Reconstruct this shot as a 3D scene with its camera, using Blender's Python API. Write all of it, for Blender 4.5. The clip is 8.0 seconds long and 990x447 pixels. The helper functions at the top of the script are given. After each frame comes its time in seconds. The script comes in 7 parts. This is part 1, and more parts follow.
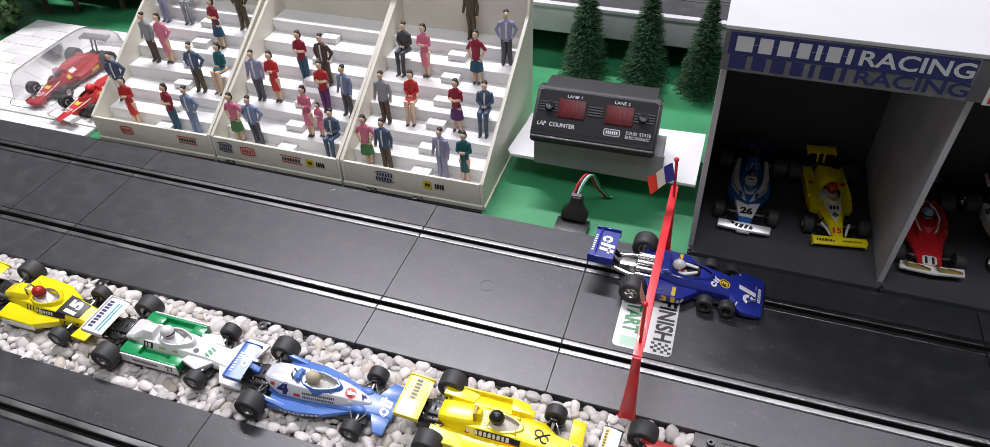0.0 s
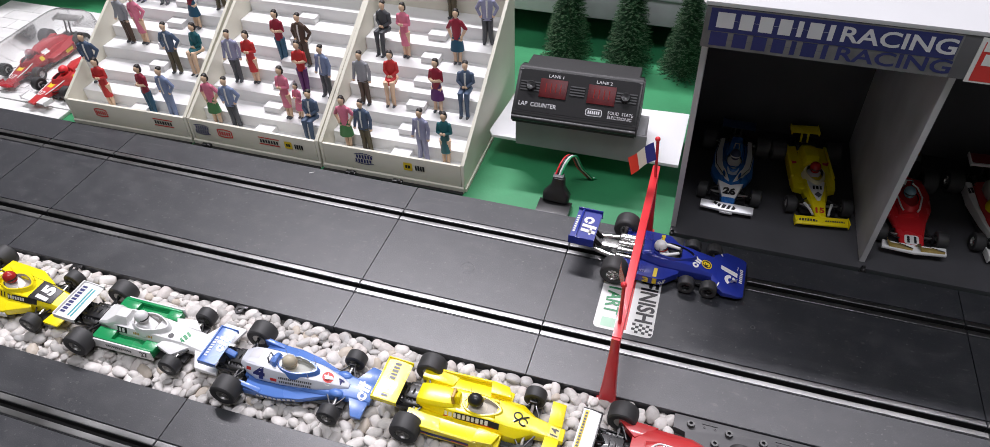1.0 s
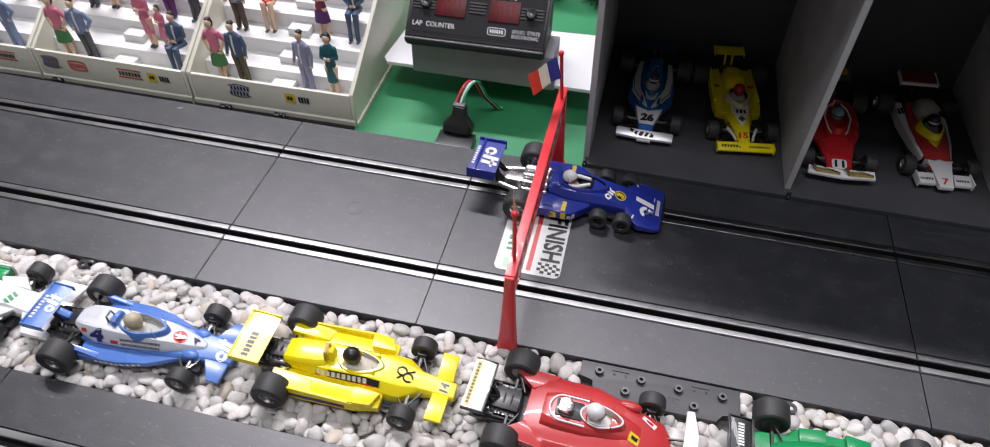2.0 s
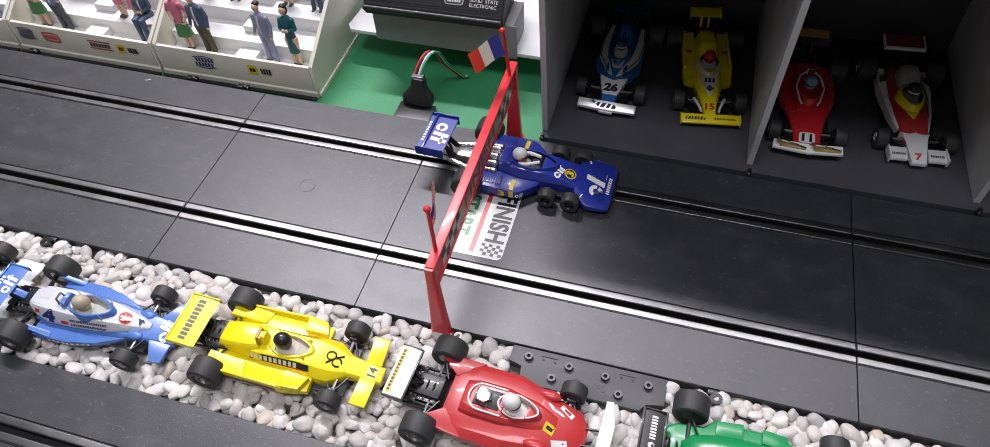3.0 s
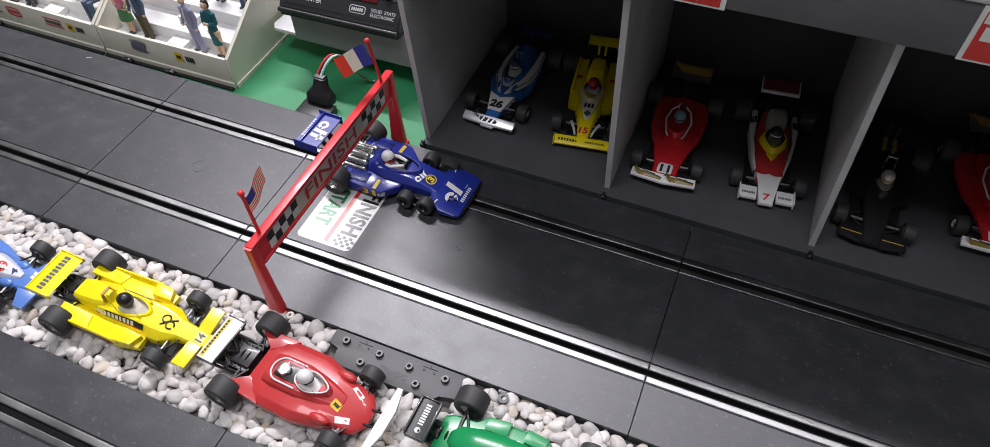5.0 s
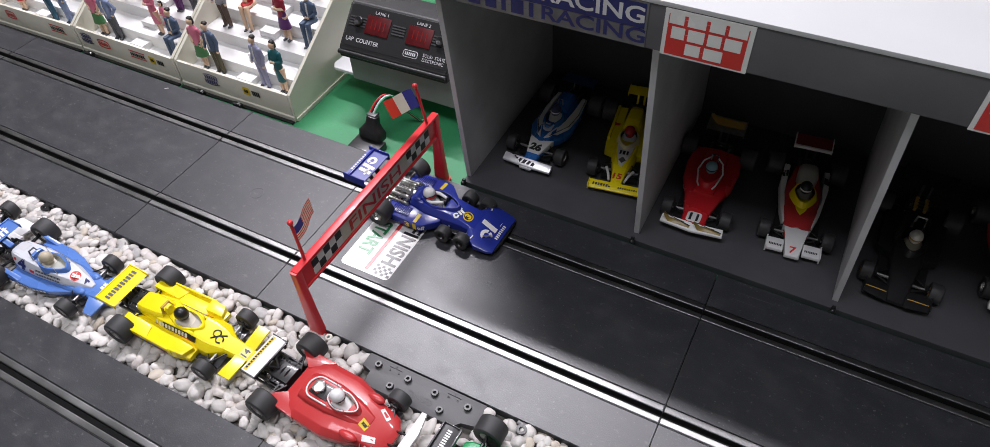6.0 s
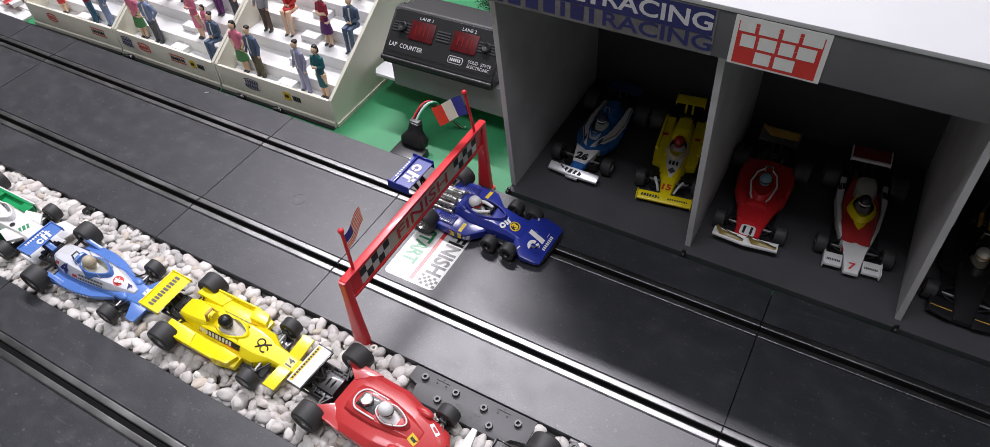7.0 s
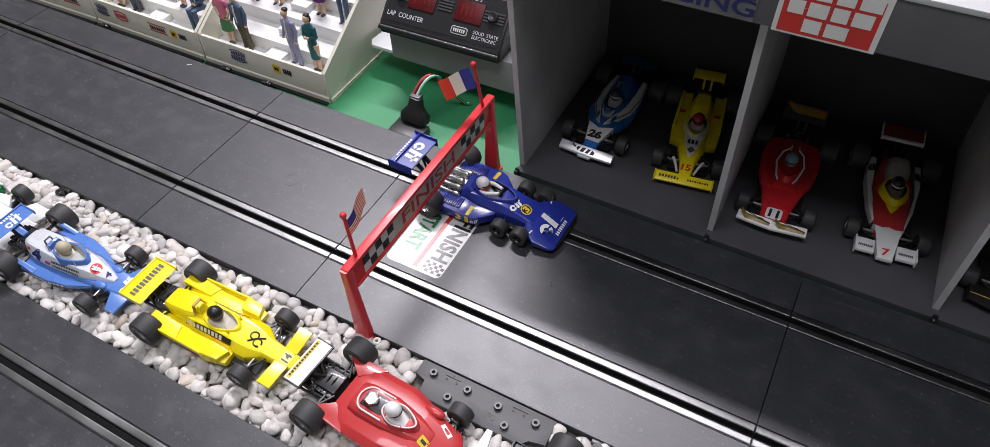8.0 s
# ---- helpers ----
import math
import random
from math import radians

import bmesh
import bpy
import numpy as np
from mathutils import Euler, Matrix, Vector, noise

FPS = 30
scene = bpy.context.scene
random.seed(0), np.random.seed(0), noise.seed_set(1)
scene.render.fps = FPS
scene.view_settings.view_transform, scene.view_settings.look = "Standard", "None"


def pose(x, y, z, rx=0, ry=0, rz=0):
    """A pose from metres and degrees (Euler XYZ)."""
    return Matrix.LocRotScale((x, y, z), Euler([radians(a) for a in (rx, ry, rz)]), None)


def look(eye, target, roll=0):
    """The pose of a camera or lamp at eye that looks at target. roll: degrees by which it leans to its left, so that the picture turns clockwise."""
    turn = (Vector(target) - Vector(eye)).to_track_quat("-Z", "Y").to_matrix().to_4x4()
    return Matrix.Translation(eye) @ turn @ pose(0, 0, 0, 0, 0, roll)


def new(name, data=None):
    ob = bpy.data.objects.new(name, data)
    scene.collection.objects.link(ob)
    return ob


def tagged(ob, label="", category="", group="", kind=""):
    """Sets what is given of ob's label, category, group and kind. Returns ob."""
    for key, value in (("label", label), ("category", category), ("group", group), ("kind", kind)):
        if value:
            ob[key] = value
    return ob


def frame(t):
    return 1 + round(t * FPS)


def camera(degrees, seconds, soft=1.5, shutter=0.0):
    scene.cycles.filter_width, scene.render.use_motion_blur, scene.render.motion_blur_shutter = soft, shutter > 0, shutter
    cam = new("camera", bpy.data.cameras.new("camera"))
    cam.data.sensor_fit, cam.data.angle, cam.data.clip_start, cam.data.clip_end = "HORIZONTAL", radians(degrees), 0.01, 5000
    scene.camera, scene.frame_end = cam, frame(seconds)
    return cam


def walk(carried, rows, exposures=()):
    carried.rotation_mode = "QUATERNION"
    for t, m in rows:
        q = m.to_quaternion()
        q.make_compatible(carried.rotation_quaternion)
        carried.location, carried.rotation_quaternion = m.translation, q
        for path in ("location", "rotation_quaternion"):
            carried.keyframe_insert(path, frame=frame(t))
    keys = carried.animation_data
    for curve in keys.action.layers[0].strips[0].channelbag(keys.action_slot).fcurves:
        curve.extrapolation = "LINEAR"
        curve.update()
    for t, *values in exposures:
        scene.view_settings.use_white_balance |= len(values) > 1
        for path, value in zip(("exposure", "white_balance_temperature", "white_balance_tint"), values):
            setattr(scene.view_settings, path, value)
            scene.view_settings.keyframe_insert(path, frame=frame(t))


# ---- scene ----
cam = camera(69.8, 8.0, soft=0.75, shutter=0.18)
PATH = [
    (0, (0.0697, -0.3407, 0.4311), (-0.0649, 0.0411, 0.0737), -1.87),
    (0.5, (0.0712, -0.3376, 0.4245), (-0.0606, 0.0398, 0.0615), -1.85),
    (1, (0.0765, -0.3346, 0.4242), (-0.0491, 0.0419, 0.0580), -1.55),
    (1.5, (0.0863, -0.3265, 0.4125), (-0.0224, 0.0526, 0.0436), -0.62),
    (1.7, (0.0899, -0.3120, 0.3904), (-0.0073, 0.0670, 0.0182), -0.73),
    (2, (0.1046, -0.2911, 0.3651), (0.0232, 0.0751, -0.0233), 0.93),
    (2.2, (0.1202, -0.2752, 0.3504), (0.0446, 0.0766, -0.0522), 0.68),
    (3.3, (0.1837, -0.2459, 0.3923), (0.0608, 0.0699, -0.0282), -5.08),
    (3.5, (0.1984, -0.2408, 0.3923), (0.0689, 0.0766, -0.0250), -5.56),
    (4, (0.2294, -0.2217, 0.3881), (0.1089, 0.1000, -0.0286), -4.09),
    (4.2, (0.2373, -0.2229, 0.3884), (0.1340, 0.1016, -0.0307), -1.54),
    (5.3, (0.3227, -0.2305, 0.4089), (0.1662, 0.0798, -0.0044), -2.26),
    (5.5, (0.3269, -0.2293, 0.4100), (0.1612, 0.0815, 0.0007), -2.95),
    (6, (0.3241, -0.2356, 0.4289), (0.1414, 0.0785, 0.0294), -3.37),
    (6.5, (0.3093, -0.2391, 0.4297), (0.1187, 0.0756, 0.0345), -3.99),
    (7, (0.2976, -0.2383, 0.4225), (0.1026, 0.0734, 0.0271), -3.89),
    (7.5, (0.2826, -0.2317, 0.4101), (0.0941, 0.0797, 0.0112), -3.14),
    (8, (0.2661, -0.2245, 0.3970), (0.0876, 0.0833, -0.0091), -2.44),
]
walk(cam, [(t, look(eye, target, roll)) for t, eye, target, roll in PATH])

# ---- light: a row of two ceiling tube fittings behind the layout, one wide fill panel added over the front ----
world = bpy.data.worlds.new("World")
scene.world = world
world.use_nodes = True
world.node_tree.nodes["Background"].inputs[0].default_value = (0.9, 0.95, 1.0, 1)
world.node_tree.nodes["Background"].inputs[1].default_value = 0.02


def tube_lamp(name, x, y, z, length, width, watts, tint, tilt=0, turn=0):
    lamp = bpy.data.lights.new(name, "AREA")
    lamp.shape, lamp.size, lamp.size_y = "RECTANGLE", length, width
    lamp.energy, lamp.color = watts, tint
    ob = new(name, lamp)
    ob.matrix_basis = pose(x, y, z, tilt, 0, turn)
    return ob


COOL = (0.975, 0.936, 1.008)
LAMP_Z = 1.90
FILL_TINT = (0.92, 0.91, 1.0)
# the third, wide lamp is an added fill for faces turned to the camera
LAMPS = ((-0.66, 0.98, -3, 49.8, -14, 0.05, COOL), (0.58, 1.04, -4, 13.5, -14, 0.05, COOL), (0.05, -0.52, 0, 17.5, 0, 0.50, FILL_TINT))
for x, y, turn, watts, tilt, wide, tint in LAMPS:
    tube_lamp("ceiling_light", x, y, LAMP_Z, 1.18, wide, watts, tint, tilt, turn)

from mathutils.bvhtree import BVHTree


# ---- mesh tools ----
def faces_from(bm, start, index):
    for f in list(bm.faces)[start:]:
        f.material_index = index


def box(bm, x0, x1, y0, y1, z0, z1, bevel=0.0, index=0, m=None):
    start = len(bm.faces)
    got = bmesh.ops.create_cube(bm, size=1.0)
    vs = got["verts"]
    bmesh.ops.scale(bm, verts=vs, vec=(x1 - x0, y1 - y0, z1 - z0))
    bmesh.ops.translate(bm, verts=vs, vec=((x0 + x1) / 2, (y0 + y1) / 2, (z0 + z1) / 2))
    if m is not None:
        bmesh.ops.transform(bm, verts=vs, matrix=m)
    if bevel:
        edges = list({e for v in vs for e in v.link_edges})
        bmesh.ops.bevel(bm, geom=edges, offset=bevel, segments=2, affect="EDGES", profile=0.6)
    faces_from(bm, start, index)
    return bm


def slab(bm, outline, z0, bevel=0.0, index=0, mirror=False, crown=0.0):
    """A prism over an outline of (x, y, top height); mirrored across y when asked."""
    for sign in ((1, -1) if mirror else (1,)):
        start = len(bm.faces)
        low = [bm.verts.new((x, sign * y, z0)) for x, y, z in outline]
        high = [bm.verts.new((x, sign * y, z)) for x, y, z in outline]
        n = len(outline)
        made = [bm.faces.new(low[::-1]), bm.faces.new(high)]
        for i in range(n):
            made.append(bm.faces.new((low[i], low[(i + 1) % n], high[(i + 1) % n], high[i])))
        if bevel:
            edges = list({e for f in made for e in f.edges})
            bmesh.ops.bevel(bm, geom=edges, offset=bevel, segments=2, affect="EDGES", profile=0.6)
        faces_from(bm, start, index)
    return bm


def loft(bm, stations, seg=16, index=0, axis="x"):
    """A closed hull through rings: (place along the axis, half width, bottom, top, squareness[, sideways shift])."""
    start = len(bm.faces)
    rings = []
    for s in stations:
        x, w, z0, z1, p = s[:5]
        dy = s[5] if len(s) > 5 else 0.0
        ring = []
        for i in range(seg):
            a = 2 * math.pi * (i + 0.5) / seg
            c, d = math.cos(a), math.sin(a)
            y = dy + w * math.copysign(abs(c) ** (2 / p), c)
            z = (z0 + z1) / 2 + (z1 - z0) / 2 * math.copysign(abs(d) ** (2 / p), d)
            ring.append(bm.verts.new((x, y, z) if axis == "x" else (y, z, x)))
        rings.append(ring)
    for a, b in zip(rings, rings[1:]):
        for i in range(seg):
            bm.faces.new((a[i], a[(i + 1) % seg], b[(i + 1) % seg], b[i]))
    bm.faces.new(rings[0][::-1])
    bm.faces.new(rings[-1])
    faces_from(bm, start, index)
    return bm


def lathe(bm, profile, seg=24, index=0, m=None, closed=True):
    """Spins (radius, along) round the y axis."""
    start = len(bm.faces)
    rows = []
    for i in range(seg):
        a = 2 * math.pi * i / seg
        rows.append([bm.verts.new((r * math.cos(a), y, r * math.sin(a))) for r, y in profile])
    n = len(profile)
    for i in range(seg):
        a, b = rows[i], rows[(i + 1) % seg]
        for j in range(n if closed else n - 1):
            bm.faces.new((a[j], b[j], b[(j + 1) % n], a[(j + 1) % n]))
    if m is not None:
        bmesh.ops.transform(bm, verts=[v for row in rows for v in row], matrix=m)
    faces_from(bm, start, index)
    return bm


def tube(bm, points, radius, seg=8, index=0):
    """A round bar along points; radius is one number or one for each point."""
    start = len(bm.faces)
    pts = [Vector(p) for p in points]
    radii = radius if isinstance(radius, (list, tuple)) else [radius] * len(pts)
    rings = []
    for i, p in enumerate(pts):
        d = (pts[min(i + 1, len(pts) - 1)] - pts[max(i - 1, 0)]).normalized()
        u = d.cross(Vector((0, 0, 1)) if abs(d.z) < 0.9 else Vector((1, 0, 0))).normalized()
        v = d.cross(u)
        rings.append([bm.verts.new(p + radii[i] * (math.cos(2 * math.pi * k / seg) * u + math.sin(2 * math.pi * k / seg) * v)) for k in range(seg)])
    for a, b in zip(rings, rings[1:]):
        for k in range(seg):
            bm.faces.new((a[k], a[(k + 1) % seg], b[(k + 1) % seg], b[k]))
    bm.faces.new(rings[0][::-1])
    bm.faces.new(rings[-1])
    faces_from(bm, start, index)
    return bm


def ball(bm, c, r, index=0, u=12, v=8, m=None):
    start = len(bm.faces)
    rx, ry, rz = r if isinstance(r, (list, tuple)) else (r, r, r)
    place = Matrix.Translation(c) @ (m or Matrix()) @ Matrix.Diagonal((rx, ry, rz, 1))
    bmesh.ops.create_uvsphere(bm, u_segments=u, v_segments=v, radius=1.0, matrix=place)
    faces_from(bm, start, index)
    return bm


def finish(me, smooth):
    if smooth:
        me.polygons.foreach_set("use_smooth", [True] * len(me.polygons))
        me.set_sharp_from_angle(angle=radians(smooth))
    return me


def part(name, bm, material, parent=None, label="", smooth=38):
    """Links a bmesh as one mesh object under a thing or a part."""
    bmesh.ops.recalc_face_normals(bm, faces=bm.faces[:])
    me = bpy.data.meshes.new(name)
    bm.to_mesh(me)
    bm.free()
    for one in material if isinstance(material, (list, tuple)) else (material,):
        me.materials.append(one)
    ob = new(name, finish(me, smooth))
    ob.parent = parent
    if label:
        ob["label"] = label
    return ob


def thing(name, label, category, m=None, group="", kind=""):
    """An empty at the base of a thing, to parent its parts."""
    ob = new(name)
    ob.empty_display_size = 0.01
    if m is not None:
        ob.matrix_basis = m
    return tagged(ob, label, category, group, kind)


def lettering(text, m, width, height, material, parent, name="lettering", bold=0.0):
    """Flat letters, centred on m, fitted to a width and height; they read along m's x and stand along its y."""
    curve = bpy.data.curves.new("letters", "FONT")
    curve.body, curve.size, curve.extrude, curve.offset = text, 1.0, 0.0, bold
    curve.resolution_u = 3
    ob = new("letters", curve)
    me = bpy.data.meshes.new_from_object(ob.evaluated_get(bpy.context.evaluated_depsgraph_get()))
    bpy.data.objects.remove(ob)
    bpy.data.curves.remove(curve)
    co = np.zeros(len(me.vertices) * 3)
    me.vertices.foreach_get("co", co)
    co = co.reshape(-1, 3)
    low, high = co.min(0), co.max(0)
    co = (co - (low + high) / 2) / np.maximum(high - low, 1e-6) * (width, height, 0)
    me.vertices.foreach_set("co", co.ravel())
    me.transform(m)
    me.materials.clear()
    me.materials.append(material)
    me.name = name
    out = new(name, me)
    out.parent = parent
    return out


def bars(count, m, width, height, material, parent, name="emblem", gap=0.55, slant=0.0, widths=()):
    """A plain row of bars in place of a maker's name; centred on m."""
    bm = bmesh.new()
    share = [widths[i] if widths else (0.9, 1.1, 1.0, 0.75)[i * i % 4] for i in range(count)]
    unit = width / (sum(share) + gap * (count - 1))
    x0, h = -width / 2, height / 2
    for i in range(count):
        x1 = x0 + unit * share[i]
        col = [[bm.verts.new((x + slant * y, y, 0)) for y in (-h, -0.012 * h, 0.012 * h, h)] for x in (x0, x1)]
        for j in range(3):
            bm.faces.new((col[0][j], col[1][j], col[1][j + 1], col[0][j + 1]))
        if i:
            bm.faces.new((left[1], col[0][1], col[0][2], left[2]))
        left = col[1]
        x0 = x1 + unit * gap
    me = bpy.data.meshes.new(name)
    bm.to_mesh(me)
    bm.free()
    me.transform(m)
    me.materials.append(material)
    ob = new(name, me)
    ob.parent = parent
    return ob


def disc_emblem(m, width, height, material, parent, name="emblem"):
    """A plain ring and two slanted bars in place of an oil maker's mark."""
    bm = bmesh.new()
    r = height * 0.36
    cx, cy = -width / 2 + r, -height / 2 + r
    rows = [[bm.verts.new((cx + q * r * math.cos(2 * math.pi * k / 18) + 0.1 * cy, cy + q * r * math.sin(2 * math.pi * k / 18), 0)) for k in range(18)] for q in (0.42, 1.0)]
    for k in range(17):
        bm.faces.new((rows[0][k], rows[0][(k + 1) % 18], rows[1][(k + 1) % 18], rows[1][k]))
    bar = width * 0.17
    base = cy
    for x, foot in ((-width / 2 + 2 * r + bar * 0.3, -height / 2), (width / 2 - bar * 1.6, -height / 2)):
        q = [bm.verts.new((x + dx + 0.12 * y, y, 0)) for dx, y in ((0, foot), (bar, foot), (bar, height / 2), (0, height / 2))]
        bm.faces.new(q)
    x = width / 2 - bar * 2.1
    bm.faces.new([bm.verts.new((x + dx, y, 0.00002)) for dx, y in ((0, height * 0.08), (bar * 2.1, height * 0.08), (bar * 2.1, height * 0.24), (0, height * 0.24))])
    me = bpy.data.meshes.new(name)
    bm.to_mesh(me)
    bm.free()
    me.transform(m)
    me.materials.append(material)
    ob = new(name, me)
    ob.parent = parent
    return ob


def plate(bm, w, h, m, r=0.0, index=0):
    """A flat sheet with rounded corners, centred on m."""
    start = len(bm.faces)
    pts = []
    for cx, cy, a0 in ((w / 2 - r, h / 2 - r, 0), (-w / 2 + r, h / 2 - r, 90), (-w / 2 + r, -h / 2 + r, 180), (w / 2 - r, -h / 2 + r, 270)):
        for k in range(5 if r else 1):
            a = radians(a0 + 22.5 * k)
            pts.append(m @ Vector((cx + r * math.cos(a), cy + r * math.sin(a), 0)))
    bm.faces.new([bm.verts.new(p) for p in pts])
    faces_from(bm, start, index)
    return bm


# ---- materials ----
def surface(name, color, rough=0.45, metal=0.0, vary=0.1, broad=25.0, grain=900.0, bump=0.15, coat=0.0, island=False, each=0.0, dust=0.0, spec=0.5, uneven=1.0):
    """A painted, moulded or metal surface: broad tone changes, fine grain in relief, uneven gloss."""
    m = bpy.data.materials.new(name)
    m.use_nodes = True
    nt = m.node_tree
    node, link = nt.nodes.new, nt.links.new
    shader = nt.nodes["Principled BSDF"]
    shader.inputs["Metallic"].default_value = metal
    shader.inputs["Coat Weight"].default_value = coat
    shader.inputs["Specular IOR Level"].default_value = spec
    place = node("ShaderNodeTexCoord")
    big, fine = node("ShaderNodeTexNoise"), node("ShaderNodeTexNoise")
    big.inputs["Scale"].default_value, big.inputs["Detail"].default_value = broad, 5.0
    fine.inputs["Scale"].default_value, fine.inputs["Detail"].default_value = grain, 3.0
    link(place.outputs["Object"], big.inputs["Vector"])
    link(place.outputs["Object"], fine.inputs["Vector"])
    tone = node("ShaderNodeMapRange")
    tone.inputs["From Min"].default_value, tone.inputs["From Max"].default_value = 0.3, 0.7
    tone.inputs["To Min"].default_value, tone.inputs["To Max"].default_value = 1 - vary, 1 + vary
    link(big.outputs["Fac"], tone.inputs["Value"])
    value = tone.outputs["Result"]
    if island or each:
        extra = node("ShaderNodeNewGeometry" if island else "ShaderNodeObjectInfo")
        own = node("ShaderNodeMapRange")
        own.inputs["To Min"].default_value, own.inputs["To Max"].default_value = 1 - each, 1 + each * 0.3
        link(extra.outputs["Random Per Island" if island else "Random"], own.inputs["Value"])
        times = node("ShaderNodeMath")
        times.operation = "MULTIPLY"
        link(value, times.inputs[0])
        link(own.outputs["Result"], times.inputs[1])
        value = times.outputs["Value"]
    tint = node("ShaderNodeVectorMath")
    tint.operation = "SCALE"
    tint.inputs[0].default_value = color
    link(value, tint.inputs["Scale"])
    out = tint.outputs["Vector"]
    if dust:
        mix = node("ShaderNodeMix")
        mix.data_type = "RGBA"
        speck = node("ShaderNodeMapRange")
        speck.inputs["From Min"].default_value, speck.inputs["From Max"].default_value = 0.55, 0.8
        speck.inputs["To Max"].default_value = dust
        link(fine.outputs["Fac"], speck.inputs["Value"])
        link(speck.outputs["Result"], mix.inputs["Factor"])
        link(out, mix.inputs["A"])
        mix.inputs["B"].default_value = (0.4, 0.39, 0.37, 1)
        out = mix.outputs["Result"]
    link(out, shader.inputs["Base Color"])
    gloss = node("ShaderNodeMapRange")
    gloss.inputs["To Min"].default_value, gloss.inputs["To Max"].default_value = max(0.02, rough - 0.08 * uneven), min(1, rough + 0.1 * uneven)
    link(big.outputs["Fac"], gloss.inputs["Value"])
    link(gloss.outputs["Result"], shader.inputs["Roughness"])
    relief = node("ShaderNodeBump")
    relief.inputs["Strength"].default_value, relief.inputs["Distance"].default_value = bump, 0.0004
    link(fine.outputs["Fac"], relief.inputs["Height"])
    link(relief.outputs["Normal"], shader.inputs["Normal"])
    return m


def plastic(name, color, rough=0.28, vary=0.05):
    return surface(name, color, rough, vary=vary, broad=40, grain=1500, bump=0.04, coat=0.15)


TRACK = surface("track_plastic", (0.0266, 0.0282, 0.0336), 0.38, vary=0.06, broad=35, grain=1250, bump=0.20, dust=0.10, spec=0.78, uneven=0.25)


def worn_track(m):
    """Adds driven-in streaks along the lanes, dust blotches and fine scratches to the track plastic."""
    nt = m.node_tree
    node, link = nt.nodes.new, nt.links.new
    shader = nt.nodes["Principled BSDF"]
    base = shader.inputs["Base Color"].links[0].from_socket
    gloss = shader.inputs["Roughness"].links[0].from_socket
    place = node("ShaderNodeTexCoord")

    def layer(scale, low, high, size, detail=4.0):
        stretch, tex, cut = node("ShaderNodeMapping"), node("ShaderNodeTexNoise"), node("ShaderNodeMapRange")
        stretch.inputs["Scale"].default_value = scale
        tex.inputs["Scale"].default_value, tex.inputs["Detail"].default_value = size, detail
        cut.inputs["From Min"].default_value, cut.inputs["From Max"].default_value = low, high
        link(place.outputs["Object"], stretch.inputs["Vector"])
        link(stretch.outputs["Vector"], tex.inputs["Vector"])
        link(tex.outputs["Fac"], cut.inputs["Value"])
        return cut.outputs["Result"]

    def blend(value, amount, color, under):
        mix, strength = node("ShaderNodeMix"), node("ShaderNodeMath")
        mix.data_type, strength.operation = "RGBA", "MULTIPLY"
        strength.inputs[1].default_value = amount
        link(value, strength.inputs[0])
        link(strength.outputs["Value"], mix.inputs["Factor"])
        link(under, mix.inputs["A"])
        mix.inputs["B"].default_value = color
        return mix.outputs["Result"]

    streak = layer((3, 90, 1), 0.5, 0.78, 4.0)
    blotch = layer((1, 1.3, 1), 0.48, 0.74, 60.0, 9.0)
    smudge = layer((1, 1, 1), 0.52, 0.72, 16.0, 8.0)
    scratch = layer((9, 500, 1), 0.69, 0.76, 2.2, 2.0)
    speck = layer((1, 1, 1), 0.70, 0.76, 420.0, 1.0)
    fleck = layer((1, 1.6, 1), 0.66, 0.70, 150.0, 2.0)
    out = blend(streak, 0.015, (0.30, 0.30, 0.31, 1), base)
    out = blend(blotch, 0.042, (0.42, 0.41, 0.40, 1), out)
    out = blend(smudge, 0.030, (0.40, 0.40, 0.41, 1), out)
    out = blend(scratch, 0.14, (0.40, 0.40, 0.40, 1), out)
    out = blend(speck, 0.18, (0.45, 0.44, 0.42, 1), out)
    out = blend(fleck, 0.07, (0.45, 0.44, 0.42, 1), out)
    link(out, shader.inputs["Base Color"])
    rough = gloss
    for value, amount in ((streak, 0.02), (blotch, 0.05), (smudge, 0.012)):
        add = node("ShaderNodeMath")
        add.operation = "MULTIPLY_ADD"
        add.inputs[1].default_value = amount
        link(value, add.inputs[0])
        link(rough, add.inputs[2])
        rough = add.outputs["Value"]
    link(rough, shader.inputs["Roughness"])


worn_track(TRACK)
STUD = surface("stud_dark_steel", (0.13, 0.13, 0.13), 0.5, metal=0.8, vary=0.2, broad=200)
RAIL = surface("rail_steel", (0.27, 0.27, 0.27), 0.34, metal=1.0, vary=0.3, broad=22, grain=700, bump=0.05)
SLOT = surface("slot_black", (0.008, 0.008, 0.008), 0.6)
RUBBER = surface("tyre_rubber", (0.036, 0.036, 0.037), 0.56, vary=0.2, broad=120, bump=0.1)
BLACK = plastic("black_plastic", (0.014, 0.014, 0.015), 0.35)
GREYP = plastic("grey_plastic", (0.09, 0.09, 0.095), 0.4)
PEBBLE = surface("white_pebble", (0.675, 0.645, 0.612), 0.5, vary=0.15, broad=1.2, grain=7, bump=0.35, each=0.30)
PEBBLES = surface("white_pebbles", (0.675, 0.645, 0.612), 0.5, vary=0.14, broad=110, grain=600, bump=0.3, each=0.30, island=True)


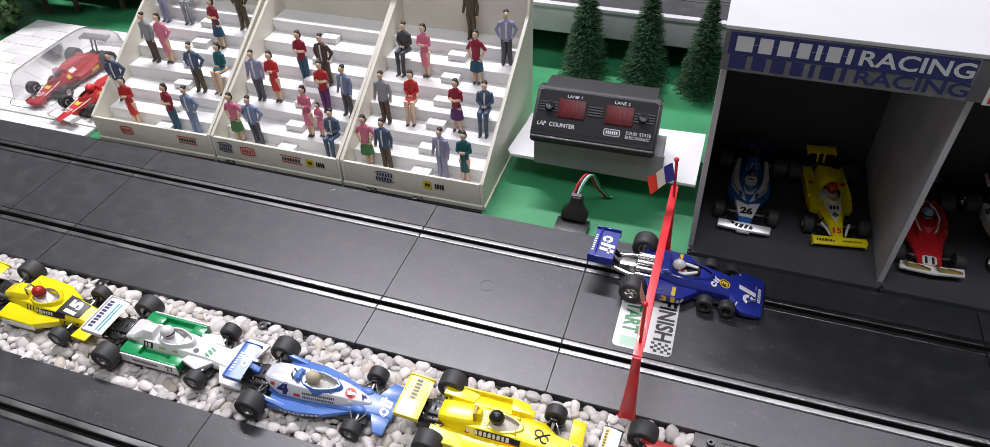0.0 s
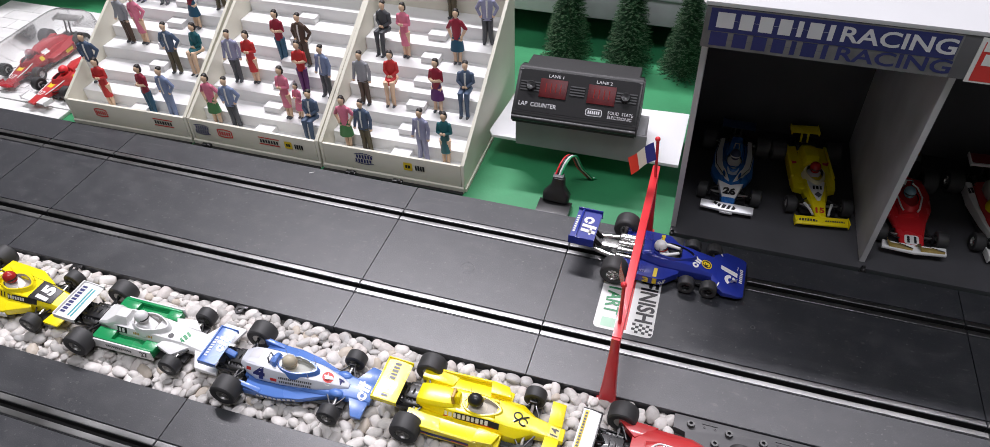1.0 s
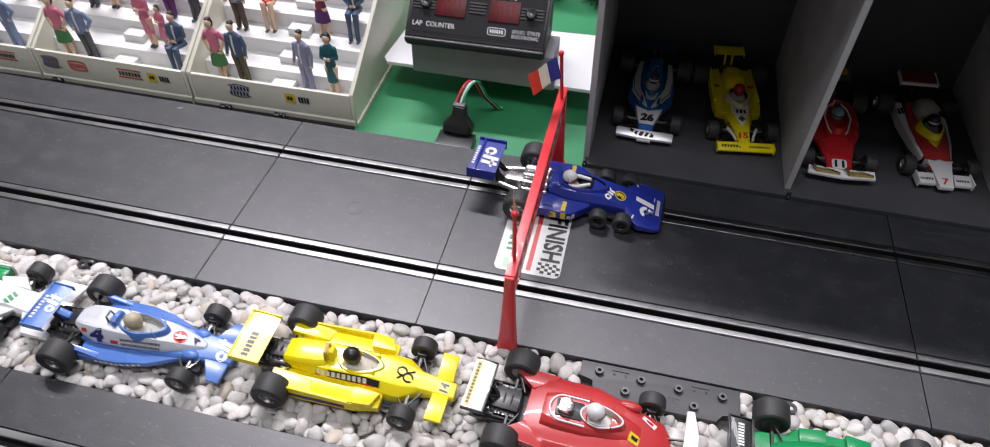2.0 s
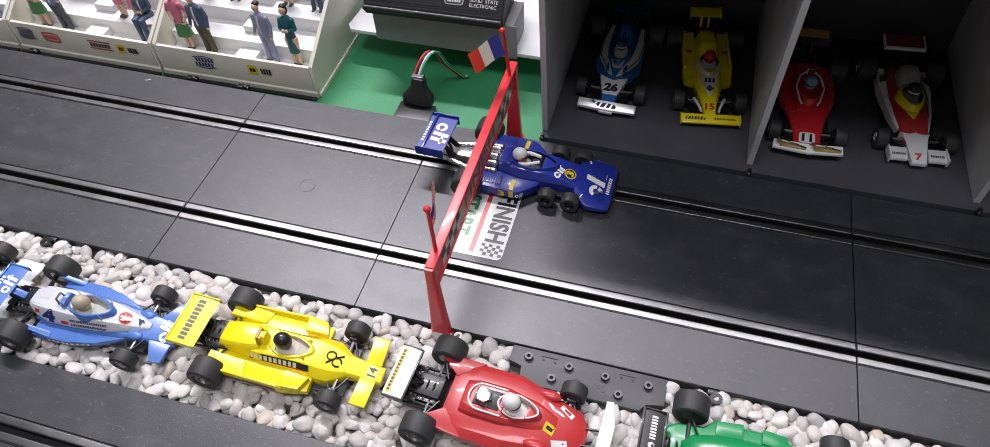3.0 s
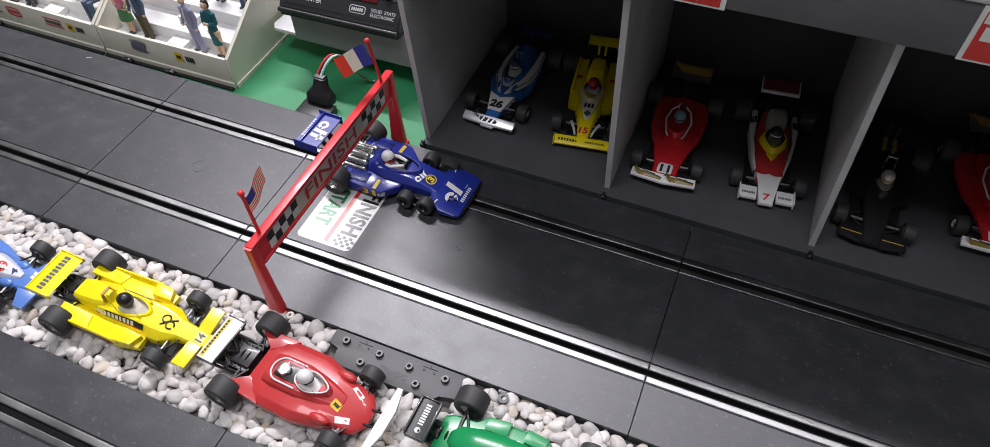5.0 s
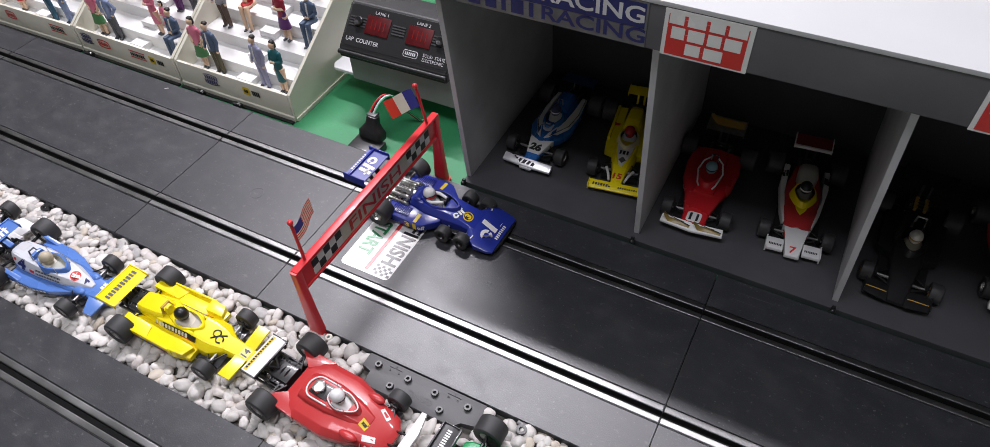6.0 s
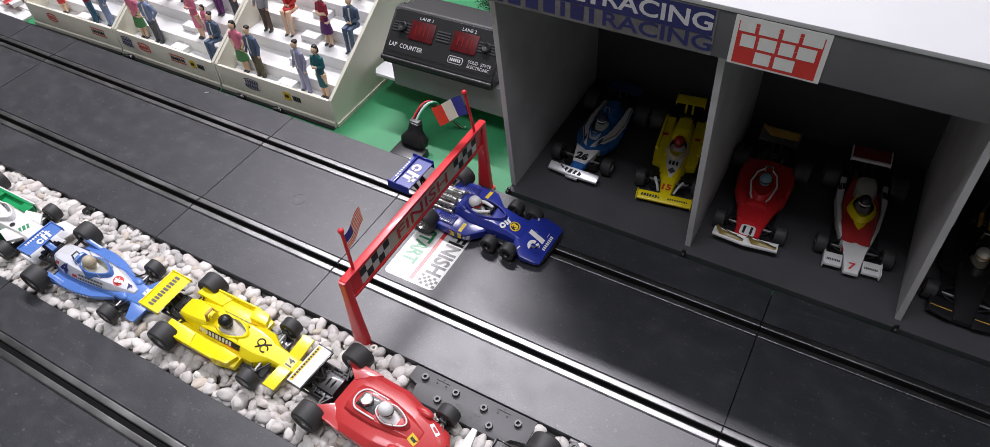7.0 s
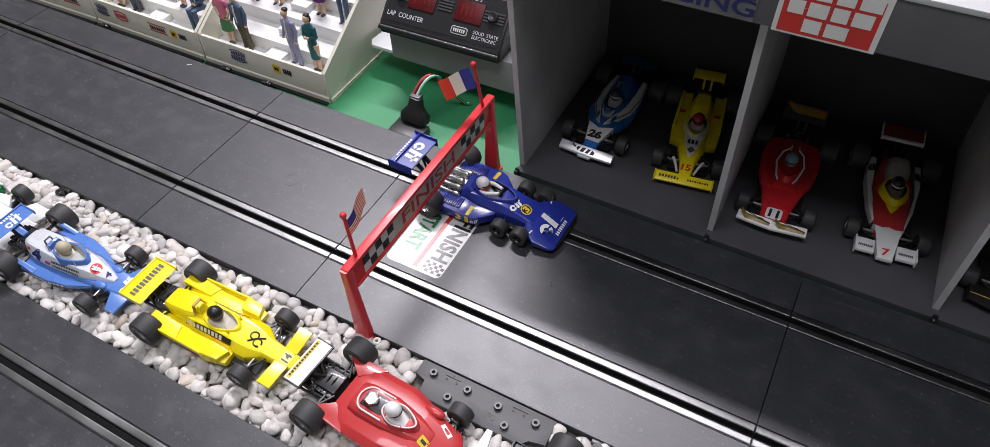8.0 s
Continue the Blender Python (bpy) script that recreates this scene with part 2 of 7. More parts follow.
def tan_stones(m, island):
    """Tints a few of the stones tan and a few more pale pink-grey."""
    nt = m.node_tree
    node, link = nt.nodes.new, nt.links.new
    shader = nt.nodes["Principled BSDF"]
    out = shader.inputs["Base Color"].links[0].from_socket
    chance = node("ShaderNodeNewGeometry" if island else "ShaderNodeObjectInfo").outputs["Random Per Island" if island else "Random"]
    for low, high, amount, color in ((0.40, 0.46, 0.45, (0.50, 0.39, 0.25, 1)), (0.60, 0.72, 0.30, (0.56, 0.47, 0.43, 1)), (0.10, 0.18, 0.40, (0.40, 0.40, 0.40, 1))):
        mix, above, below, both = node("ShaderNodeMix"), node("ShaderNodeMath"), node("ShaderNodeMath"), node("ShaderNodeMath")
        mix.data_type = "RGBA"
        above.operation, below.operation, both.operation = "GREATER_THAN", "LESS_THAN", "MULTIPLY"
        above.inputs[1].default_value, below.inputs[1].default_value = low, high
        link(chance, above.inputs[0])
        link(chance, below.inputs[0])
        link(above.outputs["Value"], both.inputs[0])
        link(below.outputs["Value"], both.inputs[1])
        scale = node("ShaderNodeMath")
        scale.operation = "MULTIPLY"
        scale.inputs[1].default_value = amount
        link(both.outputs["Value"], scale.inputs[0])
        link(scale.outputs["Value"], mix.inputs["Factor"])
        link(out, mix.inputs["A"])
        mix.inputs["B"].default_value = color
        out = mix.outputs["Result"]
    link(out, shader.inputs["Base Color"])


tan_stones(PEBBLE, False)
tan_stones(PEBBLES, True)
GREEN = surface("green_board_paint", (0.034, 0.245, 0.098), 0.5, vary=0.22, broad=14, grain=350, bump=0.3)
GREY_CARD = surface("grey_painted_card", (0.50, 0.50, 0.512), 0.65, vary=0.12, broad=30, grain=500, bump=0.25)
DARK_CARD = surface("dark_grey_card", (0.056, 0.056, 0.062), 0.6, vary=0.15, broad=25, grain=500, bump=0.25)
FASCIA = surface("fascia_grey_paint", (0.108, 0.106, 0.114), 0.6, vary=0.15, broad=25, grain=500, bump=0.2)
TAPE = surface("silver_grey_tape", (0.15, 0.148, 0.15), 0.4, vary=0.3, broad=70, grain=300, bump=0.35)
WHITE_CARD = surface("white_card", (0.53, 0.535, 0.545), 0.5, vary=0.04, broad=12)
CREAM = surface("cream_plastic", (0.74, 0.72, 0.61), 0.45, vary=0.05, broad=18)
STEP = surface("white_step_plastic", (0.75, 0.75, 0.74), 0.5, vary=0.05, broad=18)
PAPER = surface("white_sticker", (0.78, 0.78, 0.76), 0.25, vary=0.03)
INK = surface("black_ink", (0.012, 0.012, 0.014), 0.4)
INK_BLUE = surface("navy_ink", (0.02, 0.024, 0.13), 0.45, vary=0.1)
INK_RED = surface("red_ink", (0.62, 0.035, 0.03), 0.4)
INK_GREEN = surface("green_ink", (0.02, 0.26, 0.09), 0.4)
INK_YELLOW = surface("yellow_ink", (0.75, 0.55, 0.02), 0.4)
SILVER_INK = surface("silver_ink", (0.62, 0.62, 0.64), 0.35, vary=0.06)
RED = plastic("red_plastic", (0.76, 0.032, 0.042), 0.32)
RED_CAR = surface("red_car_plastic", (0.52, 0.036, 0.038), 0.3, vary=0.05, broad=40, grain=1500, bump=0.04, coat=0.6)
BAY_RED = plastic("bay_red_car_plastic", (0.58, 0.02, 0.026), 0.24)
CRIMSON = plastic("crimson_car_plastic", (0.36, 0.02, 0.028), 0.25)
YELLOW = plastic("yellow_car_plastic", (0.9, 0.74, 0.008), 0.25)
WHITE = plastic("white_car_plastic", (0.78, 0.78, 0.77), 0.3)
GREEN_CAR = plastic("green_car_plastic", (0.012, 0.28, 0.09), 0.25)
SKY = plastic("light_blue_car_plastic", (0.09, 0.20, 0.54), 0.25)
BLUE = plastic("deep_blue_car_plastic", (0.02, 0.036, 0.29), 0.22)
MID_BLUE = plastic("mid_blue_car_plastic", (0.03, 0.15, 0.45), 0.25)
CHROME = surface("chrome", (0.66, 0.65, 0.64), 0.26, metal=1.0, vary=0.08, broad=200)
STEEL = surface("dull_steel", (0.42, 0.41, 0.4), 0.35, metal=1.0, vary=0.15, broad=200)
OLD_GOLD = surface("dull_gilt_label", (0.30, 0.215, 0.055), 0.35, vary=0.15, broad=300)
BRASS = surface("gold_label", (0.5, 0.3, 0.06), 0.4, vary=0.1)
DOLL_SKIN = surface("painted_face", (0.76, 0.54, 0.37), 0.55, vary=0.05)
HAIR = surface("painted_hair", (0.02, 0.016, 0.014), 0.5)
PINE = surface("pine_needles", (0.03, 0.10, 0.042), 0.6, vary=0.35, broad=60, each=0.5, island=True)
PINE_TIP = surface("pale_needle_tips", (0.19, 0.30, 0.18), 0.6, vary=0.2)
BARK = surface("bark", (0.09, 0.055, 0.03), 0.8, vary=0.25, broad=80)
FOAM = surface("foam_foliage", (0.035, 0.085, 0.022), 0.85, vary=0.4, broad=120, grain=500, bump=0.6, each=0.5, island=True)


def clear_sheet(name):
    """Thin clear plastic: see-through, with gloss that grows towards grazing angles."""
    m = bpy.data.materials.new(name)
    m.use_nodes = True
    nt = m.node_tree
    nt.nodes.remove(nt.nodes["Principled BSDF"])
    see, shine, haze, mix, film, edge = (nt.nodes.new(k) for k in ("ShaderNodeBsdfTransparent", "ShaderNodeBsdfGlossy", "ShaderNodeBsdfDiffuse", "ShaderNodeMixShader", "ShaderNodeMixShader", "ShaderNodeFresnel"))
    see.inputs["Color"].default_value = (0.96, 0.965, 0.965, 1)
    haze.inputs["Color"].default_value = (0.8, 0.81, 0.82, 1)
    shine.inputs["Roughness"].default_value = 0.22
    edge.inputs["IOR"].default_value = 1.35
    film.inputs["Fac"].default_value = 0.10
    nt.links.new(see.outputs["BSDF"], film.inputs[1])
    nt.links.new(haze.outputs["BSDF"], film.inputs[2])
    nt.links.new(edge.outputs["Fac"], mix.inputs["Fac"])
    nt.links.new(film.outputs["Shader"], mix.inputs[1])
    nt.links.new(shine.outputs["BSDF"], mix.inputs[2])
    nt.links.new(mix.outputs["Shader"], nt.nodes["Material Output"].inputs["Surface"])
    return m


def thin_cloth(name, color):
    """A printed flag: part of the light comes through from behind."""
    m = surface(name, color, 0.6, vary=0.06, broad=120, grain=1600, bump=0.08)
    nt = m.node_tree
    shader = nt.nodes["Principled BSDF"]
    glow, mix = nt.nodes.new("ShaderNodeBsdfTranslucent"), nt.nodes.new("ShaderNodeMixShader")
    glow.inputs["Color"].default_value = (*color, 1)
    mix.inputs["Fac"].default_value = 0.45
    nt.links.new(shader.outputs["BSDF"], mix.inputs[1])
    nt.links.new(glow.outputs["BSDF"], mix.inputs[2])
    nt.links.new(mix.outputs["Shader"], nt.nodes["Material Output"].inputs["Surface"])
    return m


FLAG_RED = thin_cloth("flag_red", (0.72, 0.06, 0.035))
FLAG_WHITE = thin_cloth("flag_white", (0.78, 0.72, 0.6))
FLAG_BLUE = thin_cloth("flag_blue", (0.04, 0.045, 0.24))
CLEAR = clear_sheet("clear_plastic")
RED_LENS = surface("red_display_lens", (0.085, 0.004, 0.006), 0.4, vary=0.25, broad=120, bump=0.02, spec=0.3)


# ---- the room ----
def room():
    bm = box(bmesh.new(), -3.2, 3.2, -2.6, 2.4, -0.93, -0.85)
    tagged(part("floor", bm, surface("room_floor", (0.22, 0.205, 0.185), 0.5, vary=0.15, broad=3, grain=60)), "plain brown-grey room floor", "floor", kind="structure")
    bm = box(bmesh.new(), -3.2, 3.2, -2.6, 2.4, LAMP_Z + 0.06, LAMP_Z + 0.14)
    paint = surface("room_paint", (0.75, 0.75, 0.73), 0.8, vary=0.04, broad=2, grain=90)
    tagged(part("ceiling", bm, paint), "plain white painted ceiling", "ceiling", kind="structure")
    wall_paint = surface("room_wall_paint", (0.56, 0.55, 0.53), 0.8, vary=0.05, broad=2, grain=90)
    for name, b in (("wall_north", (-3.2, 3.2, 2.4, 2.5)), ("wall_south", (-3.2, 3.2, -2.7, -2.6)), ("wall_west", (-3.3, -3.2, -2.6, 2.4)), ("wall_east", (3.2, 3.3, -2.6, 2.4))):
        bm = box(bmesh.new(), *b, -0.93, LAMP_Z + 0.14)
        tagged(part(name, bm, wall_paint), "plain beige-grey painted room wall", "wall", kind="structure")
    for x, y, turn, watts, tilt, wide, tint in LAMPS:
        # the wide housing belongs to the added front fill, an unseen fitting
        fit = thing("light_fitting", "white metal housing above a tube or fill light", "lamp", pose(x, y, LAMP_Z + 0.06, 0, 0, turn), "ceiling lights")
        part("housing", box(bmesh.new(), -0.62, 0.62, -0.02 - wide / 2, 0.02 + wide / 2, -0.035, 0.0, 0.006), WHITE_CARD, fit)


room()

# ---- the board the layout stands on ----
table = thing("table", "long table under the layout", "table", pose(0, 0, 0))
part("tabletop", box(bmesh.new(), -1.5, 1.3, -0.46, 0.95, -0.040, -0.0205, 0.003), BARK, table)
for x in (-1.4, 1.2):
    for y in (-0.4, 0.88):
        part("leg", box(bmesh.new(), x - 0.03, x + 0.03, y - 0.03, y + 0.03, -0.85, -0.040), BARK, table)
ground = part("ground", box(bmesh.new(), -1.5, 1.3, -0.46, 0.95, -0.020, -0.008, 0.002), GREEN)
tagged(ground, "green brush-painted board under the layout", "ground", kind="structure")


# ---- track ----
def track_section(x0, x1, y0, y1, slots):
    """One moulded length of slot track, two lanes, with its steel rails."""
    sec = thing("track_section", "black moulded plastic slot track with steel rails", "track", pose(x0, 0, 0), "track sections")
    n = x1 - x0 - 0.0007
    prof = [(y0, -0.0076), (y0, -0.0005), (y0 + 0.0004, 0.0)]
    dark = []
    for q in slots:
        start = len(prof)
        prof += [(q - 0.0078, 0), (q - 0.0078, -0.0009), (q - 0.0071, -0.0009), (q - 0.0071, -0.0002), (q - 0.0021, -0.0002), (q - 0.0021, -0.0060), (q + 0.0021, -0.0060), (q + 0.0021, -0.0002), (q + 0.0071, -0.0002), (q + 0.0071, -0.0009), (q + 0.0078, -0.0009), (q + 0.0078, 0)]
        dark += [start + 1, start + 4, start + 5, start + 6, start + 9]
    prof += [(y1 - 0.0004, 0.0), (y1, -0.0005), (y1, -0.0076)]
    bm = bmesh.new()
    a = [bm.verts.new((0, y, z)) for y, z in prof]
    b = [bm.verts.new((n, y, z)) for y, z in prof]
    bm.faces.new(a)
    bm.faces.new(b[::-1])
    for i in range(len(prof)):
        j = (i + 1) % len(prof)
        bm.faces.new((a[i], b[i], b[j], a[j])).material_index = 1 if i in dark else 0
    part("roadbed", bm, (TRACK, SLOT), sec)
    part("joint_tongue", box(bmesh.new(), n - 0.0002, n + 0.0007, y0 + 0.0004, y1 - 0.0004, -0.0076, -0.0066), SLOT, sec)
    for s in slots:
        for a in (s - 0.0064, s + 0.0026):
            bm = bmesh.new()
            loft(bm, [(0.0004, 0.0021, -0.0004, 0.0005, 7.0, a + 0.0019), (n - 0.0004, 0.0021, -0.0004, 0.0005, 7.0, a + 0.0019)], 16)
            part("rail", bm, RAIL, sec)
    return sec


FAR_JOINTS = (-1.075, -0.772, -0.5475, -0.4675, -0.1528, 0.0, 0.3043, 0.607, 0.910)
for a, b in zip(FAR_JOINTS, FAR_JOINTS[1:]):
    track_section(a, b, -0.0443, 0.1292, (0.0, 0.09))
NEAR_JOINTS = (-0.828, -0.525, -0.222, 0.081, 0.384, 0.687)
for a, b in zip(NEAR_JOINTS, NEAR_JOINTS[1:]):
    track_section(a, b, -0.306, -0.1315, (-0.2625, -0.1725))


def track_lug(x, y):
    lug = thing("track_lug", "small black moulded joining lug beside the track", "track lug", pose(x, y, -0.0035), "joining lugs")
    bm = lathe(bmesh.new(), [(0.0016, 0.0), (0.0036, 0.0), (0.0036, 0.004), (0.0016, 0.004)], 16, m=pose(0, 0, 0, 90))
    box(bm, -0.005, 0.005, 0.0025, 0.0055, -0.004, 0.003, 0.0004)
    part("lug_body", bm, BLACK, lug)


for x in (-0.392, -0.2323, 0.2268, 0.395):
    track_lug(x, -0.0500)


for x in (-0.3851, -0.2238, -0.1751):
    lug = thing("track_lug", "small black moulded joining lug beside the track", "track lug", pose(x, 0.1312, -0.0005), "joining lugs")
    bm = box(bmesh.new(), -0.0050, 0.0050, -0.0012, 0.0030, -0.0015, 0.0020, 0.0005)
    part("lug_body", lathe(bm, [(0.0010, 0.0), (0.0026, 0.0), (0.0026, 0.003), (0.0010, 0.003)], 14, m=pose(0.002, -0.0010, 0.0006)), BLACK, lug)


RAISED = surface("raised_grey", (0.10, 0.10, 0.102), 0.6)


def terminal_plate():
    """The flat connector plate beside the track, with hollow studs and raised marks."""
    tp = thing("terminal_plate", "dark grey plastic terminal plate with hollow steel studs", "connector", pose(0, 0, 0))
    bm = bmesh.new()
    slab(bm, [(0.1055, -0.0447, -0.0010), (0.1055, -0.0560, -0.0010), (0.1140, -0.0570, -0.0010), (0.1140, -0.0680, -0.0010), (0.1860, -0.0680, -0.0010), (0.1885, -0.0630, -0.0010), (0.1990, -0.0620, -0.0010), (0.1990, -0.0447, -0.0010)], -0.0075, 0.0006)
    part("base", bm, surface("terminal_grey", (0.085, 0.085, 0.088), 0.5, vary=0.12, broad=40), tp)
    for x, y in ((0.1165, -0.0512), (0.1413, -0.0519), (0.1632, -0.0528), (0.1883, -0.0522), (0.1328, -0.0618), (0.1723, -0.0622)):
        bm = lathe(bmesh.new(), [(0.0012, 0.0), (0.0024, 0.0), (0.0027, 0.0012), (0.0024, 0.0026), (0.0012, 0.0026)], 18, m=pose(x, y, -0.0011, 90))
        part("stud", bm, STUD, tp)
    lettering("TRANSFO", pose(0.1550, -0.0600, -0.0007, 0, 0, -2), 0.020, 0.0042, RAISED, tp)
    for x in (0.1290, 0.1760):
        bm = bmesh.new()
        box(bm, x - 0.005, x + 0.005, -0.0484, -0.0480, -0.0012, -0.0005)
        box(bm, x - 0.0004, x, -0.0480, -0.0462, -0.0012, -0.0005)
        for dx, dy in ((-0.0035, -0.0505), (0.0035, -0.0505)):
            lathe(bm, [(0.0004, 0), (0.0008, 0), (0.0008, 0.0006), (0.0004, 0.0006)], 10, m=pose(x + dx, dy, -0.0012, 90))
        part("raised_mark", bm, RAISED, tp)


terminal_plate()


# ---- gravel ----
def gravel():
    bed = part("gravel_bed", box(bmesh.new(), -0.95, 0.75, -0.1313, -0.0446, -0.0079, -0.0072), surface("bed_grit", (0.12, 0.11, 0.10), 0.9, vary=0.3, broad=200))
    tagged(bed, "strip of loose white pebbles between the tracks", "gravel", kind="stuff")
    shapes = []
    rng = random.Random(5)
    for k in range(14):
        bm = bmesh.new()
        bmesh.ops.create_icosphere(bm, subdivisions=3, radius=1.0)
        off = Vector((k * 3.7, k * 1.3, 0))
        for v in bm.verts:
            d = v.co.normalized()
            v.co = d * (1 + 0.26 * noise.noise(d * 1.0 + off) + 0.09 * noise.noise(d * 2.2 + off))
        shapes.append(bm)
    meshes, arrays = [], []
    for bm in shapes:
        me = bpy.data.meshes.new("pebble")
        bm.to_mesh(me)
        me.materials.append(PEBBLE)
        finish(me, 180)
        meshes.append(me)
        arrays.append((np.array([v.co[:] for v in bm.verts]), np.array([[v.index for v in f.verts] for f in bm.faces])))
        bm.free()
    spots, cells = [], {}
    for layer, gap, tries, z in ((0, 0.0066, 30000, -0.0028), (1, 0.0062, 14000, -0.0054)):
        cells.clear()
        for _ in range(tries):
            x, y = rng.uniform(-0.95, 0.75), rng.uniform(-0.1290, -0.0475)
            if 0.104 < x < 0.2005 and y > -0.0720:
                continue
            size = rng.choice((0.0032, 0.0036, 0.0040, 0.0044, 0.0048, 0.0056))
            i, j = int(x // 0.012), int(y // 0.012)
            near = [q for a in (-1, 0, 1) for b in (-1, 0, 1) for q in cells.get((i + a, j + b), ())]
            if any((x - q[0]) ** 2 + (y - q[1]) ** 2 < (gap * 0.5 * (size + q[2]) / 0.0046) ** 2 for q in near):
                continue
            cells.setdefault((i, j), []).append((x, y, size))
            flat = size * rng.uniform(0.6, 0.8)
            spots.append((Matrix.LocRotScale((x, y, z - 0.25 * flat + rng.uniform(-0.0006, 0.0008)), Euler((rng.uniform(-0.4, 0.4), rng.uniform(-0.4, 0.4), rng.uniform(0, 6.28))), (size * rng.uniform(1.0, 1.5), size * rng.uniform(0.8, 1.0), flat)), layer))
    verts, faces, base, single = [], [], 0, 0
    for m, layer in spots:
        k = rng.randrange(14)
        if layer == 0 and -0.30 < m.translation.x < 0.20 and single < 300:
            ob = new("pebble", meshes[k])
            ob.matrix_basis = m
            ob.parent = bed
            single += 1
            continue
        co, tri = arrays[k]
        a = np.array(m)
        verts.append(co @ a[:3, :3].T + a[:3, 3])
        faces.append(tri + base)
        base += len(co)
    me = bpy.data.meshes.new("loose_pebbles")
    me.from_pydata(np.concatenate(verts).tolist(), [], np.concatenate(faces).tolist())
    me.materials.append(PEBBLES)
    rest = new("loose_pebbles", finish(me, 180))
    rest.parent = bed
    tagged(rest, kind="stuff")


# ---- pit building ----
DIVIDERS = (0.0812, 0.2345, 0.3862, 0.5380, 0.6898, 0.8416)
PIT_Y0, PIT_Y1, PIT_TOP = 0.1375, 0.312, 0.2125


def pits():
    pit = thing("pit_garage", "grey card pit garage with open bays and a white roof", "garage", pose(0, 0, 0))
    x0, x1 = DIVIDERS[0] - 0.002, DIVIDERS[-1] + 0.002
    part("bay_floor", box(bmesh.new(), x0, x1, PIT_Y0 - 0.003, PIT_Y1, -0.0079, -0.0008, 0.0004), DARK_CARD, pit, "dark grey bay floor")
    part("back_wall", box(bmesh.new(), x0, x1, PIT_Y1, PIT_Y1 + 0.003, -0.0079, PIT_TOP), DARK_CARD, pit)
    for x, slip in zip(DIVIDERS, (-0.004, -0.0030, -0.0120, -0.0120, -0.0120, -0.0120)):
        bm = bmesh.new()
        # the front edge of each wall leans forward towards the roof
        low = []
        for side in (-0.0021, 0.0021):
            low.append([bm.verts.new((x + side + (slip if z > 0.1 else 0), y, z)) for y, z in ((PIT_Y0 + 0.0045, -0.0006), (PIT_Y1 - 0.0002, -0.0006), (PIT_Y1 - 0.0002, PIT_TOP - 0.0032), (PIT_Y0 - 0.0120, PIT_TOP - 0.0032))])
        a, b = low
        bm.faces.new(a)
        bm.faces.new(b[::-1])
        for i in range(4):
            bm.faces.new((a[i], a[(i + 1) % 4], b[(i + 1) % 4], b[i]))
        part("partition", bm, GREY_CARD, pit)
        part("peg", ball(box(bmesh.new(), x - 0.0015, x + 0.0015, PIT_Y0 - 0.0052, PIT_Y0 - 0.0034, -0.004, 0.0035, 0.0004), (x, PIT_Y0 - 0.0062, 0.0002), 0.0022), BLACK, pit)
    part("fascia", box(bmesh.new(), x0 - 0.005, x1, 0.1215, 0.1240, 0.1832, PIT_TOP + 0.0005, 0.0004), FASCIA, pit)
    part("roof", box(bmesh.new(), x0 - 0.006, x1 + 0.002, 0.1207, PIT_Y1 + 0.006, PIT_TOP + 0.0006, PIT_TOP + 0.0036, 0.0006), WHITE_CARD, pit, "white card roof")
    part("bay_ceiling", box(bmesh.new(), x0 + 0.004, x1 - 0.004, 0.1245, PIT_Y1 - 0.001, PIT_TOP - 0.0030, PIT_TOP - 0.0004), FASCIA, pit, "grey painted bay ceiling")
    # taped double name board
    board = part("name_board", box(bmesh.new(), x0 - 0.005, 0.2262, 0.1208, 0.1214, 0.1836, 0.2126), TAPE, pit, "silver tape name board")
    bm = plate(bmesh.new(), 0.1475, 0.0160, pose(0.1512, 0.1205, 0.2040, 90))
    part("navy_strip", bm, INK_BLUE, board)
    bars(7, pose(0.1180, 0.1203, 0.2042, 90), 0.072, 0.0108, SILVER_INK, board, gap=0.45, widths=(1.4, 1.1, 1.1, 1.0, 0.4, 1.1, 0.4))
    lettering("RACING", pose(0.1915, 0.1203, 0.2044, 90), 0.0660, 0.0108, SILVER_INK, board, bold=0.02)
    bars(7, pose(0.1165, 0.1206, 0.1905, 90), 0.074, 0.0098, INK_BLUE, board, gap=0.45, widths=(1.4, 1.1, 1.1, 1.0, 0.4, 1.1, 0.4))
    lettering("RACING", pose(0.1925, 0.1206, 0.1908, 90), 0.0670, 0.0098, INK_BLUE, board, bold=0.02)
    # red and white magazine panel and a second one further on
    for x, rows in ((0.2617, ((4, 0.0440, 0.0078, 0.2078), (4, 0.0400, 0.0076, 0.1985), (2, 0.0215, 0.0074, 0.1893))), (0.4255, ((4, 0.0440, 0.0078, 0.2078), (4, 0.0400, 0.0076, 0.1985), (2, 0.0215, 0.0074, 0.1893)))):
        sign = part("sign_panel", box(bmesh.new(), x - 0.0258, x + 0.0246, 0.1207, 0.1214, 0.1825, 0.2125), PAPER, pit, "red and white sponsor panel")
        part("red_field", plate(bmesh.new(), 0.0452, 0.0262, pose(x - 0.0008, 0.1205, 0.1968, 90)), INK_RED, sign)
        for n, w, h, z in rows:
            bars(n, pose(x - 0.0008, 0.1203, z, 90), w, h, PAPER, sign, gap=0.22)


pits()


# ---- grandstands ----
RISE, RUN = 0.0131, 0.0235


